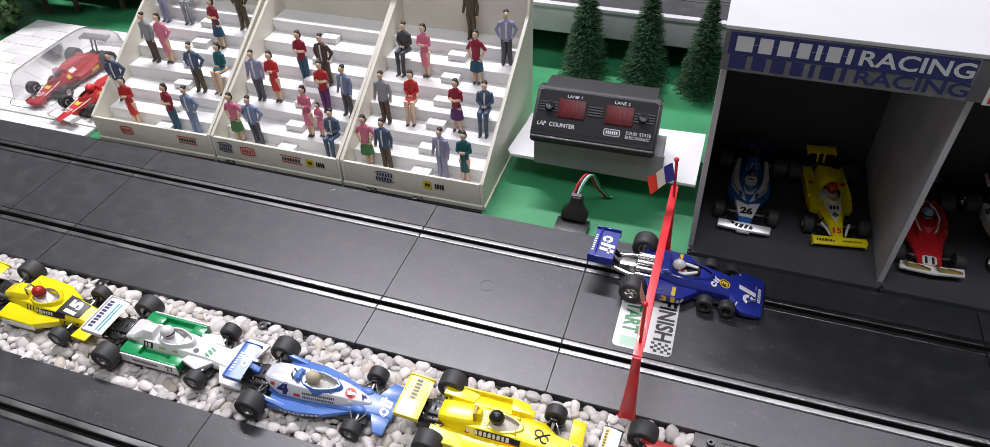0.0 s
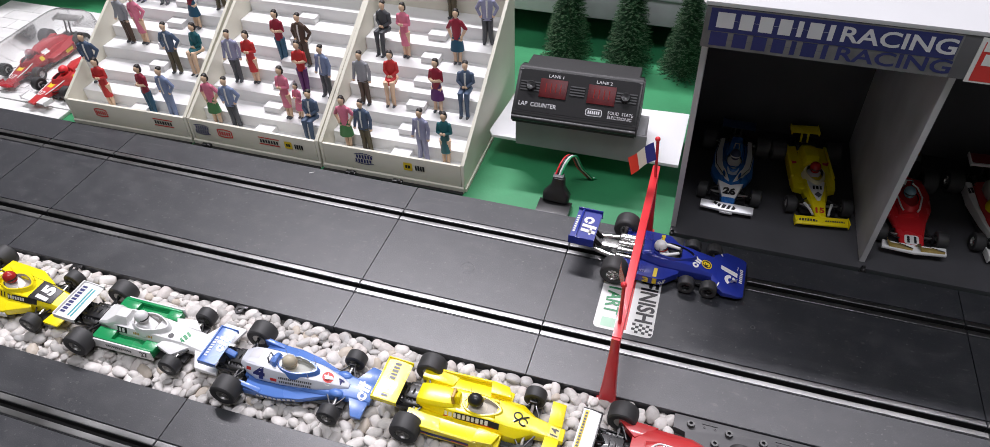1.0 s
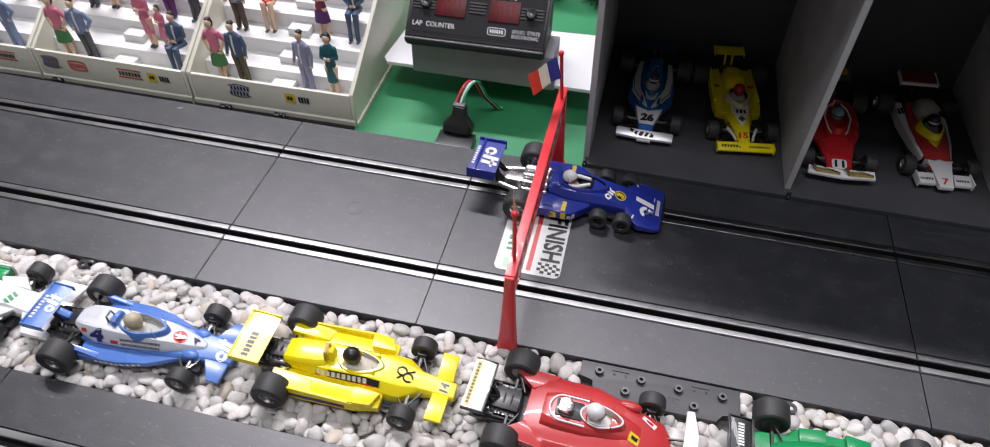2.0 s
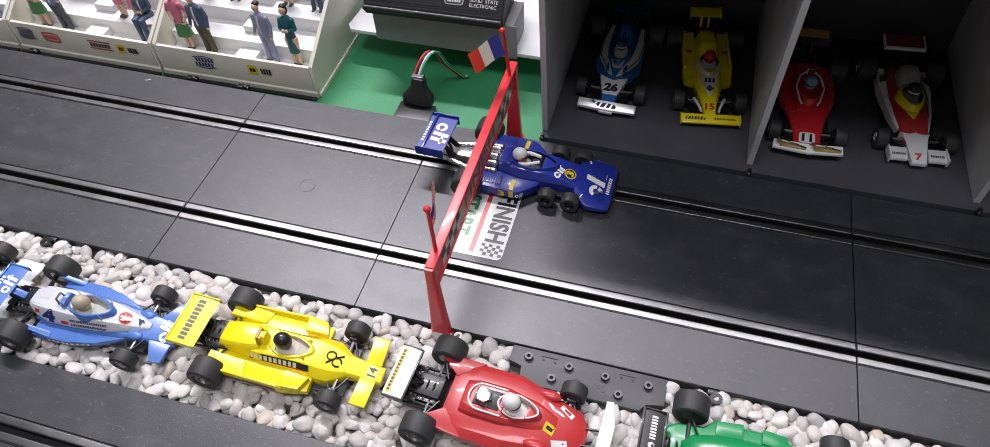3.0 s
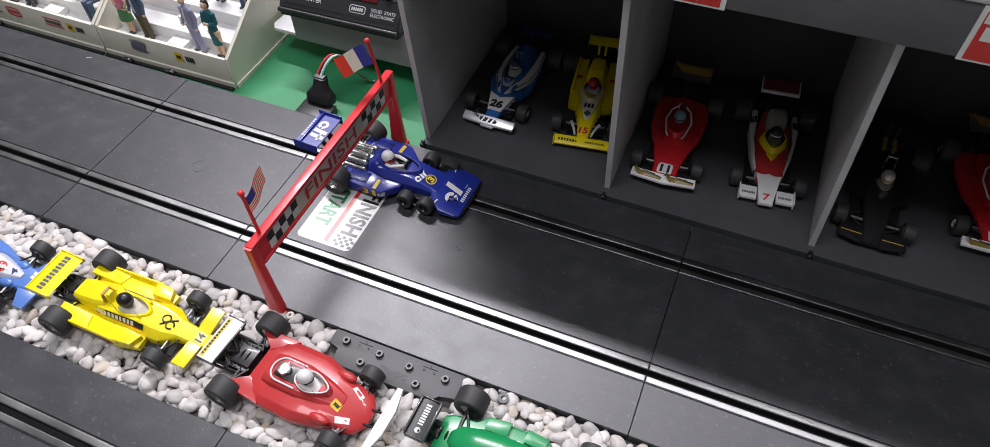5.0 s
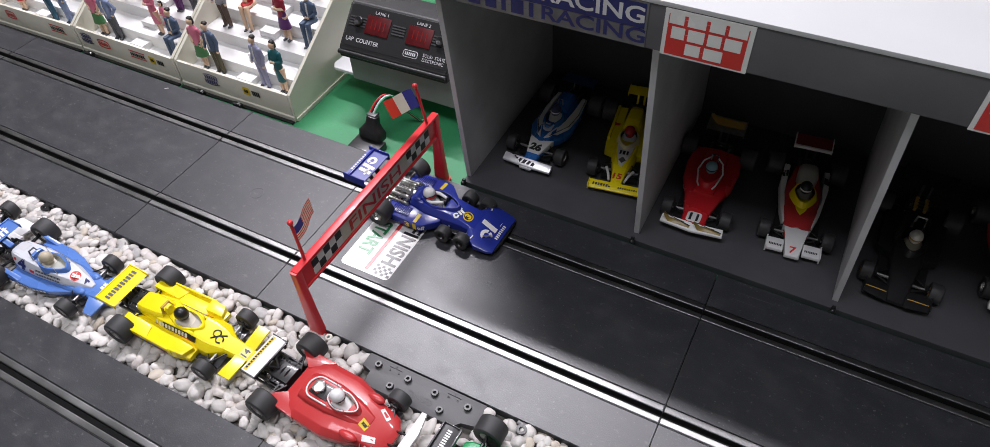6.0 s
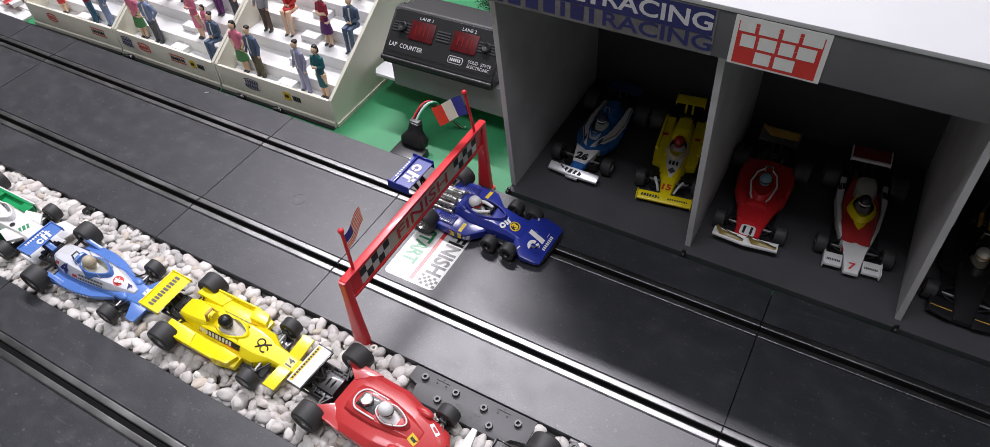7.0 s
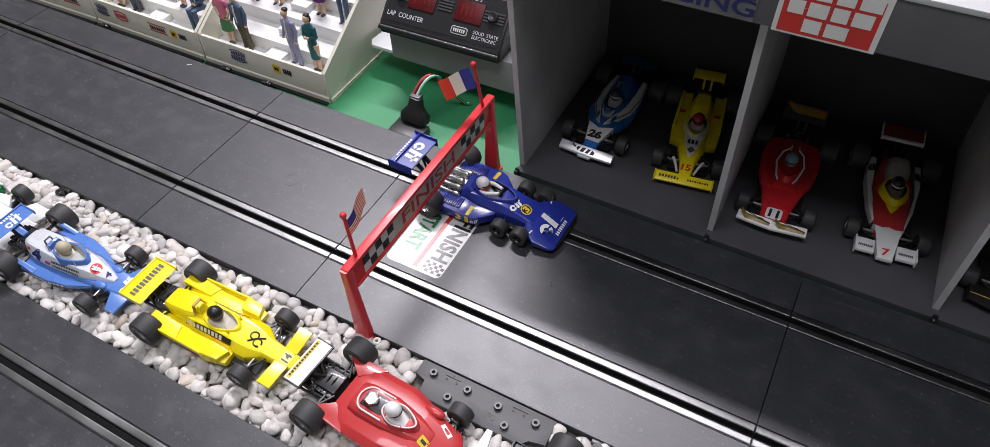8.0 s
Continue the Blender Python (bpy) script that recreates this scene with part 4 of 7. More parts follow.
def foam_tree(x, y, height, radius, seed):
    rng = random.Random(seed)
    tree = thing("foam_tree", "round dark green foam model tree", "tree", pose(x, y, -0.008), "foam trees")
    bm = tube(bmesh.new(), [(0, 0, 0), (0.002, 0, height * 0.4), (0.003, 0.002, height * 0.75)], [0.004, 0.003, 0.0015], 8)
    for k in range(4):
        a = k * 1.7
        tube(bm, [(0.002, 0, height * 0.4), (0.4 * radius * math.cos(a), 0.4 * radius * math.sin(a), height * 0.62)], [0.002, 0.0008], 6)
    part("trunk", bm, BARK, tree)
    bm = bmesh.new()
    for k in range(230):
        d = Vector((rng.gauss(0, 1), rng.gauss(0, 1), rng.gauss(0, 0.8))).normalized() * radius * rng.uniform(0.45, 1.0)
        c = Vector((0, 0, height * 0.66)) + d
        start = len(bm.verts)
        bmesh.ops.create_icosphere(bm, subdivisions=1, radius=radius * rng.uniform(0.14, 0.26), matrix=Matrix.Translation(c))
        for v in list(bm.verts)[start:]:
            v.co += Vector((rng.uniform(-1, 1), rng.uniform(-1, 1), rng.uniform(-1, 1))) * radius * 0.05
    part("crown", bm, FOAM, tree, smooth=0)


foam_tree(-0.880, 0.322, 0.046, 0.027, 11)
foam_tree(-0.862, 0.382, 0.100, 0.042, 12)
foam_tree(-0.825, 0.400, 0.105, 0.044, 13)
foam_tree(-0.765, 0.425, 0.100, 0.040, 14)
foam_tree(-0.690, 0.430, 0.095, 0.036, 15)
foam_tree(-0.930, 0.420, 0.100, 0.042, 16)


# ---- raised back level ----
def back_level():
    up = thing("raised_track_deck", "raised grey deck with a white edge carrying slot track", "deck", pose(0, 0, 0))
    part("deck_face", box(bmesh.new(), -1.2, 1.1, 0.4480, 0.4540, 0.0290, 0.0610, 0.0006), GREY_CARD, up)
    part("edge_strip", box(bmesh.new(), -1.2, 1.1, 0.4455, 0.4545, 0.0612, 0.0655, 0.0008), WHITE_CARD, up)
    part("deck_top", box(bmesh.new(), -1.2, 1.1, 0.4548, 0.72, 0.0550, 0.0630, 0.0006), TRACK, up)
    for y in (0.50, 0.508):
        part("rail", box(bmesh.new(), -1.2, 1.1, y, y + 0.0035, 0.0629, 0.0636), RAIL, up)
    for x in (-1.15, -0.6, -0.2, 0.25, 0.7, 1.05):
        part("support", box(bmesh.new(), x - 0.01, x + 0.01, 0.62, 0.65, -0.0079, 0.0549), DARK_CARD, up)
    part("back_panel", box(bmesh.new(), -1.2, 1.1, 0.655, 0.660, -0.0079, 0.0549), DARK_CARD, up)


back_level()


# ---- white paved display ground with boxed cars ----
def plaza():
    pl = part("plaza", box(bmesh.new(), -0.8515, -0.575, 0.1298, 0.3530, -0.0079, -0.0042, 0.0004), surface("plaza_joint", (0.7, 0.7, 0.68), 0.7))
    tagged(pl, "white foam paving slab scored into bricks", "paving", kind="structure")
    return pl


PLAZA = plaza()


# ---- toy spectators ----
TONES = {
    "grey": (0.3, 0.31, 0.34), "brown": (0.075, 0.045, 0.03), "pink": (0.72, 0.2, 0.3), "wine": (0.3, 0.015, 0.04), "petrol": (0.015, 0.085, 0.15),
    "slate": (0.075, 0.115, 0.19), "olive": (0.085, 0.07, 0.035), "teal": (0.01, 0.12, 0.14), "navy": (0.05, 0.085, 0.15), "white": (0.7, 0.7, 0.68),
    "red": (0.55, 0.03, 0.03), "blue": (0.2, 0.26, 0.42), "lilac": (0.3, 0.31, 0.45), "char": (0.07, 0.075, 0.085), "purple": (0.1, 0.02, 0.13), "green": (0.06, 0.2, 0.07),
}
CLOTH = {k: surface("paint_" + k, v, 0.5, vary=0.08, broad=150, grain=1200, bump=0.05) for k, v in TONES.items()}
SHOE = CLOTH["char"]


def spectator(m, pose_kind, top, low, rng):
    """A painted plastic figure about 5 cm tall: one mesh."""
    bm = bmesh.new()
    seated = pose_kind.startswith("sit")
    lady = pose_kind in ("dress", "skirt", "woman", "sitw", "child")
    long_skirt = pose_kind in ("dress", "skirt", "child")
    hip = 0.011 if seated else 0.0245
    SK, TOP, LOW, HR, SH = 0, 1, 2, 3, 4
    legmat = SK if lady and pose_kind != "woman" else LOW
    for s in (-1, 1):
        x = s * 0.0024
        if seated:
            tube(bm, [(x, 0.002, hip), (x * 1.15, -0.0100, hip + 0.0012), (x * 1.2, -0.0110, 0.0005 - 0.0105)], [0.0030, 0.0026, 0.0018], 8, legmat)
            ball(bm, (x * 1.2, -0.0128, -0.0095), (0.0015, 0.0030, 0.0012), SH, 8, 6)
        else:
            lean = rng.uniform(-0.001, 0.001)
            tube(bm, [(x * (0.7 if lady else 1.25) + lean, 0.0, 0.0012), (x * 0.9 + lean * 0.5, 0.0004, 0.012), (x, 0.0, hip)], [0.0014 if legmat == SK else 0.0018, 0.0017 if legmat == SK else 0.0023, 0.0028], 8, legmat)
            ball(bm, (x * (0.7 if lady else 1.25) + lean, -0.0014, 0.0010), (0.0015, 0.0030, 0.0012), SH, 8, 6)
    if long_skirt:
        hem = 0.0115 if pose_kind == "dress" else 0.0130
        flare = 0.0040 if pose_kind == "dress" else 0.0062
        loft(bm, [(hem, flare, -flare * 0.75, flare * 0.75, 2.1), (0.019, flare * 0.92, -0.0034, 0.0034, 2.1), (0.0285, 0.0036, -0.0025, 0.0025, 2.2)], 14, LOW if pose_kind == "skirt" else TOP, "z")
    if seated and lady:
        loft(bm, [(hip - 0.001, 0.0052, -0.0110, 0.0030, 2.6), (hip + 0.003, 0.0046, -0.0100, 0.0030, 2.4), (hip + 0.0045, 0.0036, -0.0030, 0.0028, 2.2)], 14, TOP, "z")
    wide = 0.0048 if lady else 0.0060
    waist = 0.0036 if lady else 0.0046
    loft(bm, [(hip - 0.0015, waist * 1.1, -0.0030, 0.0030, 2.4), (hip + 0.004, waist, -0.0026, 0.0026, 2.3), (hip + 0.0105, wide * 0.88, -0.0032, 0.0030, 2.3), (hip + 0.0138, wide * 0.96, -0.0029, 0.0029, 2.3), (hip + 0.0158, wide * 0.84, -0.0026, 0.0026, 2.1), (hip + 0.0174, wide * 0.5, -0.0021, 0.0021, 2.0), (hip + 0.0184, 0.0014, -0.0014, 0.0014, 2.0)], 14, TOP, "z")
    # collar strip of a jacket
    if not lady and top in ("slate", "blue", "lilac", "brown", "navy"):
        loft(bm, [(hip + 0.001, 0.0005, -0.0034, -0.0024, 2.2), (hip + 0.0100, 0.0008, -0.0038, -0.0028, 2.2), (hip + 0.0166, 0.0011, -0.0027, -0.0012, 2.2)], 8, 5, "z")
    bent = rng.random()
    for s in (-1, 1):
        sh = Vector((s * wide * 0.88, 0, hip + 0.0144))
        if lady and bent < 0.6 or seated:
            el = sh + Vector((s * 0.0012, -0.0008, -0.0068))
            ha = Vector((s * 0.0012, -0.0052, hip + 0.0085 if not seated else hip + 0.0045))
        elif bent > 0.45:
            el = sh + Vector((s * 0.0036, 0.0016, -0.0064))
            ha = Vector((s * (waist + 0.0008), -0.0010, hip + 0.0015))
        else:
            el = sh + Vector((s * 0.0016, 0.0006, -0.0070))
            ha = sh + Vector((s * 0.0022, -0.0020, -0.0150))
        bare = lady and pose_kind in ("skirt", "woman")
        ball(bm, sh, 0.0019, TOP, 10, 8)
        tube(bm, [sh, el], [0.0019, 0.0016], 10, TOP)
        ball(bm, el, 0.0016, TOP, 8, 6)
        tube(bm, [el, ha], [0.0015, 0.0011], 10, SK if bare else TOP)
        ball(bm, ha, 0.0014, SK, 8, 6)
    neck = hip + 0.0180
    tube(bm, [(0, 0, neck - 0.001), (0, -0.0003, neck + 0.0022)], 0.0014, 8, SK)
    ball(bm, (0, -0.0006, neck + 0.0044), (0.0024, 0.0028, 0.0033), SK, 12, 8)
    ball(bm, (0, 0.0007, neck + 0.0066), (0.0025, 0.0027, 0.0020), HR, 12, 8)
    if lady:
        ball(bm, (0, 0.0016, neck + 0.0038), (0.0028, 0.0019, 0.0038), HR, 10, 8)
    bmesh.ops.recalc_face_normals(bm, faces=bm.faces[:])
    size = 0.78 if pose_kind == "child" else 1.14
    bmesh.ops.scale(bm, verts=bm.verts[:], vec=(size, size, size))
    words = {"man": "painted plastic man figure standing", "dress": "painted plastic woman figure in a dress", "skirt": "painted plastic woman figure in blouse and skirt", "woman": "painted plastic woman figure in trousers", "sit": "painted plastic man figure sitting", "sitw": "painted plastic woman figure sitting", "child": "small painted plastic girl figure in pink"}
    tone = {"char": "dark grey", "slate": "slate blue", "petrol": "dark blue", "wine": "dark red", "lilac": "pale lilac"}
    label = words[pose_kind].replace("painted ", "") + ", " + tone.get(top, top) + " top, on stand" if pose_kind != "child" else words[pose_kind] + " on the stand"
    ob = part("toy_spectator", bm, (DOLL_SKIN, CLOTH[top], CLOTH[low or top], HAIR, SHOE, PAPER), None, smooth=60)
    ob.matrix_basis = m
    return tagged(ob, label, "toy figure", "toy spectators")


def crowd(stand, people, seed):
    """Places figures in a stand: (across the stand, step, share of the tread, kind, top, lower clothes)."""
    rng = random.Random(seed)
    x0, y0, turn, width = stand
    for x, k, tread, kind, top, low in people:
        y, z = 0.024 + RUN * (k + tread), 0.0205 + RISE * k + 0.0001
        if kind.startswith("sit"):
            y, z = 0.024 + RUN * (k + 1) + 0.004, z + RISE * 0.82
        spectator(pose(x0, y0, 0, 0, 0, turn) @ pose(x, y, z, 0, 0, rng.uniform(-14, 14)), kind, top, low, rng)


crowd(STANDS[0], ((0.0299, 2, 0.70, "man", "grey", "brown"), (0.0480, 2, 0.76, "dress", "pink", ""), (0.1028, 3, 0.79, "skirt", "wine", "petrol"), (0.1031, 1, 0.58, "man", "slate", "olive"), (0.1260, 1, 0.4, "sitw", "teal", ""), (0.0125, 0, 0.75, "man", "navy", "white"), (0.0407, -1, 0.79, "dress", "red", ""), (0.0927, -1, 0.76, "woman", "wine", "petrol"), (0.1167, -1, 0.82, "man", "blue", "blue"), (0.0218, 4, 0.4, "sit", "lilac", "lilac"), (0.0487, 4, 0.4, "sit", "grey", "grey"), (0.1226, 4, 0.75, "man", "olive", "olive")), 1)
crowd(STANDS[1], ((0.0265, 1, 0.64, "man", "lilac", "char"), (0.0455, 1, 0.77, "dress", "red", ""), (0.0670, 2, 0.85, "woman", "wine", "petrol"), (0.0930, 2, 0.85, "man", "brown", "brown"), (0.1055, 1, 0.60, "woman", "red", "purple"), (0.1315, 1, 0.55, "man", "blue", "char"), (0.0995, 0, 0.40, "dress", "pink", ""), (0.1115, 0, 0.50, "child", "pink", ""), (0.1295, -1, 0.5, "sit", "slate", "slate"), (0.0205, -1, 0.82, "skirt", "pink", "green"), (0.0425, -1, 0.82, "man", "blue", "char")), 2)
crowd(STANDS[2], ((0.0251, 3, 0.8, "sit", "char", "char"), (0.0501, 3, 0.82, "dress", "pink", ""), (0.0867, 5, 0.59, "man", "olive", "olive"), (0.1295, 4, 0.82, "man", "lilac", "char"), (0.1051, 3, 0.84, "skirt", "wine", "petrol"), (0.0253, 1, 0.50, "man", "grey", "brown"), (0.0493, 1, 0.5, "sitw", "red", ""), (0.1004, 1, 0.71, "skirt", "wine", "purple"), (0.1263, 1, 0.4, "sit", "slate", "slate"), (0.0208, -1, 0.82, "skirt", "pink", "green"), (0.0408, -1, 0.78, "man", "slate", "olive"), (0.0998, -1, 0.79, "man", "lilac", "lilac"), (0.1228, -1, 0.82, "dress", "teal", "")), 3)


# ---- slot cars: sizes in millimetres, nose along +x, wheels on z = 0 ----
MM = Matrix.Diagonal((0.001, 0.001, 0.001, 1))


def scaled(bm):
    bmesh.ops.transform(bm, verts=bm.verts[:], matrix=MM)
    return bm


def piece(name, bm, material, parent, label="", smooth=38):
    return part(name, scaled(bm), material, parent, label, smooth)


def mark(text, x, y, z, w, h, material, parent, turn=0, rx=0, ry=0, bold=0.02):
    return lettering(text, pose(x / 1000, y / 1000, z / 1000, rx, ry, turn), w / 1000, h / 1000, material, parent, "race_number", bold)


def blocks(n, x, y, z, w, h, material, parent, turn=0, rx=0, ry=0, slant=0.0):
    return bars(n, pose(x / 1000, y / 1000, z / 1000, rx, ry, turn), w / 1000, h / 1000, material, parent, slant=slant)


def emblem(x, y, z, w, h, material, parent, turn=0, rx=0, ry=0):
    return disc_emblem(pose(x / 1000, y / 1000, z / 1000, rx, ry, turn), w / 1000, h / 1000, material, parent)


def patch(name, x, y, z, w, h, material, parent, turn=0, rx=0, ry=0, r=0.0, label=""):
    bm = plate(bmesh.new(), w / 1000, h / 1000, pose(x / 1000, y / 1000, z / 1000, rx, ry, turn), r / 1000)
    return part(name, bm, material, parent, label)


def wheel(car, x, y, r, w, rim_mat, lean=0):
    bm = bmesh.new()
    lathe(bm, [(r * 0.5, -w * 0.46), (r * 0.62, -w * 0.5), (r * 0.88, -w * 0.5), (r * 0.97, -w * 0.44), (r, -w * 0.32), (r, w * 0.32), (r * 0.97, w * 0.44), (r * 0.88, w * 0.5), (r * 0.62, w * 0.5), (r * 0.5, w * 0.46)], 28)
    bmesh.ops.translate(bm, verts=bm.verts[:], vec=(x, y, r))
    tyre = piece("tyre", bm, RUBBER, car)
    bm = bmesh.new()
    s = 1 if y > 0 else -1
    lathe(bm, [(0.0, s * w * 0.40), (r * 0.12, s * w * 0.42), (r * 0.16, s * w * 0.30), (r * 0.40, s * w * 0.24), (r * 0.48, s * w * 0.40), (r * 0.53, s * w * 0.47), (r * 0.53, -s * w * 0.44), (0.0, -s * w * 0.44)], 20, closed=False)
    for k in range(5):
        a = 2 * math.pi * k / 5
        tube(bm, [(0.14 * r * math.cos(a), s * w * 0.34, 0.14 * r * math.sin(a)), (0.46 * r * math.cos(a), s * w * 0.36, 0.46 * r * math.sin(a))], r * 0.06, 5)
    bmesh.ops.translate(bm, verts=bm.verts[:], vec=(x, y, r))
    piece("rim", bm, rim_mat, tyre)


def wheels(car, axles=(-38, 38), halves=(24.8, 23.2), tyres=((10.0, 12.8), (7.6, 8.6)), rim_mat=None):
    for x, half, (r, w) in zip(axles, halves, tyres):
        for s in (-1, 1):
            wheel(car, x, s * half, r, w, rim_mat or STEEL)
        piece("axle", tube(bmesh.new(), [(x, -half, r), (x, half, r)], 1.1, 8), STEEL, car)
    x, r = axles[1], tyres[1][0]
    bm = bmesh.new()
    for s in (-1, 1):
        tube(bm, [(x - 9, s * 7, 9), (x, s * (halves[1] - 4), r + 1)], 0.6, 6)
        tube(bm, [(x + 7, s * 6, 8), (x, s * (halves[1] - 4), r + 1)], 0.6, 6)
        box(bm, x - 2.5, x + 2.5, s * (halves[1] - 6) - 1, s * (halves[1] - 6) + 1, r - 3, r + 3, 0.4)
    piece("front_suspension", bm, BLACK, car)


def cockpit(car, x, rx, ry, z0, z1, rim, lining, edge=None):
    """A coaming round the opening, the dark well inside and, where there is one, a pale edge line."""
    bm = bmesh.new()
    rings = []
    for grow, z in ((2.2, z0 - 2), (0.9, z0 + (z1 - z0) * 0.6), (0.0, z1), (-1.0, z1), (-1.5, z0 - 1.0)):
        rings.append([bm.verts.new((x + (rx + grow) * math.cos(2 * math.pi * k / 28) * (1.0 if math.cos(2 * math.pi * k / 28) < 0 else 1.12), (ry + grow) * math.sin(2 * math.pi * k / 28) * (1 - 0.28 * max(0, math.cos(2 * math.pi * k / 28))), z)) for k in range(28)])
    for a, b in zip(rings, rings[1:]):
        for k in range(28):
            bm.faces.new((a[k], a[(k + 1) % 28], b[(k + 1) % 28], b[k]))
    bm.faces.new(rings[-1]).material_index = 1
    for f in list(bm.faces)[3 * 28:]:
        f.material_index = 1
    ob = piece("cockpit", bm, (rim, lining), car)
    if edge:
        pts = [(x + (rx - 0.2) * math.cos(2 * math.pi * k / 28) * (1.0 if math.cos(2 * math.pi * k / 28) < 0 else 1.12), (ry - 0.2) * math.sin(2 * math.pi * k / 28) * (1 - 0.28 * max(0, math.cos(2 * math.pi * k / 28))), z1 + 0.1) for k in range(29)]
        piece("cockpit_edge", tube(bmesh.new(), pts, 0.5, 6), edge, ob)
    return ob


def driver(car, x, z, helmet, suit, arms=False, visor=None, band=None):
    bm = bmesh.new()
    z -= 1.2
    loft(bm, [(x - 4.5, 4.6, z - 10, z - 5.0, 2.6), (x - 1.0, 6.6, z - 11, z - 3.8, 2.6), (x + 3.0, 5.6, z - 11, z - 5.6, 2.6), (x + 9.0, 3.8, z - 11, z - 8.6, 2.6)], 14, 0)
    ball(bm, (x - 0.2, 0, z), (5.3, 4.8, 5.1), 1, 20, 14)
    ball(bm, (x + 0.4, 0, z - 2.2), (4.6, 3.9, 2.6), 1, 16, 10)
    ball(bm, (x + 1.15, 0, z - 0.2), (4.25, 4.65, 1.7), 2, 20, 8)
    if band:
        ball(bm, (x + 0.5, 0, z - 1.9), (5.2, 4.75, 1.9), 3, 20, 8)
    if arms:
        for s in (-1, 1):
            tube(bm, [(x + 0.5, s * 5.4, z - 4.4), (x + 6, s * 5.8, z - 3.2), (x + 15, s * 2.6, z - 1.6)], [1.9, 1.5, 1.2], 8, 0)
        ball(bm, (x + 16, 0, z - 2.6), (1.0, 3.6, 2.8), 2, 10, 8)
    piece("driver_figure", bm, (suit, helmet, visor or BLACK, band or helmet), car, smooth=60)


def rear_wing(car, x0, x1, half, z, tilt, top, ends=None, post=BLACK, height=4.0, lip=0.0, flat=False):
    """A thin cambered plane with small end plates on two posts; lip is a raised strip along the rear edge."""
    bm = bmesh.new()
    chord = x1 - x0
    sect = [(-0.5, 0.3), (-0.25, 0.7), (0.15, 0.7), (0.5, 0.1), (0.46, -0.4), (0.1, -0.5), (-0.3, -0.5), (-0.5, -0.3)]
    if flat:
        sect = [(-0.5, 0.6), (0.5, 0.6), (0.5, -0.4), (-0.5, -0.4)]
    n = len(sect)
    a, b = [[bm.verts.new((chord * u, y, v * 1.2)) for u, v in sect] for y in (-half, half)]
    bm.faces.new(a)
    bm.faces.new(b[::-1])
    for i in range(n):
        bm.faces.new((a[i], a[(i + 1) % n], b[(i + 1) % n], b[i]))
    m = Matrix.Translation(((x0 + x1) / 2, 0, z)) @ pose(0, 0, 0, 0, tilt)
    bmesh.ops.transform(bm, verts=bm.verts[:], matrix=m)
    wing = piece("rear_wing", bm, top, car)
    for s in (-1, 1):
        bm = box(bmesh.new(), -chord * 0.52, chord * 0.52, s * half - 0.4, s * half + 0.4, -height * 0.6, height * 0.4, 0.25, m=m)
        piece("end_plate", bm, ends or top, wing)
    if lip:
        piece("wing_lip", box(bmesh.new(), -chord * 0.5 - 0.5, -chord * 0.5 + 0.5, -half, half, -0.6, lip, 0.25, m=m), ends or top, wing)
    for s in (-1, 1):
        piece("wing_post", tube(bmesh.new(), [((x0 + x1) / 2 + 4, s * 3, z - 1), ((x0 + x1) / 2 + 9, s * 3, 8)], 1.0, 6), post, wing)
    return wing


def front_wing(car, x0, x1, inner, outer, z, material, ends=True, sweep=3.0):
    for s in (-1, 1):
        bm = slab(bmesh.new(), [(x0, s * inner, z), (x0 - sweep, s * outer, z + 0.8), (x1 - sweep, s * outer, z - 0.6), (x1, s * inner, z - 1.2)], z - 2.2, 0.4)
        w = piece("front_wing", bm, material, car)
        if ends:
            piece("end_plate", box(bmesh.new(), x0 - sweep - 0.5, x1 - sweep + 0.5, s * outer - 0.4, s * outer + 0.4, z - 3.2, z + 2.0, 0.3), material, w)


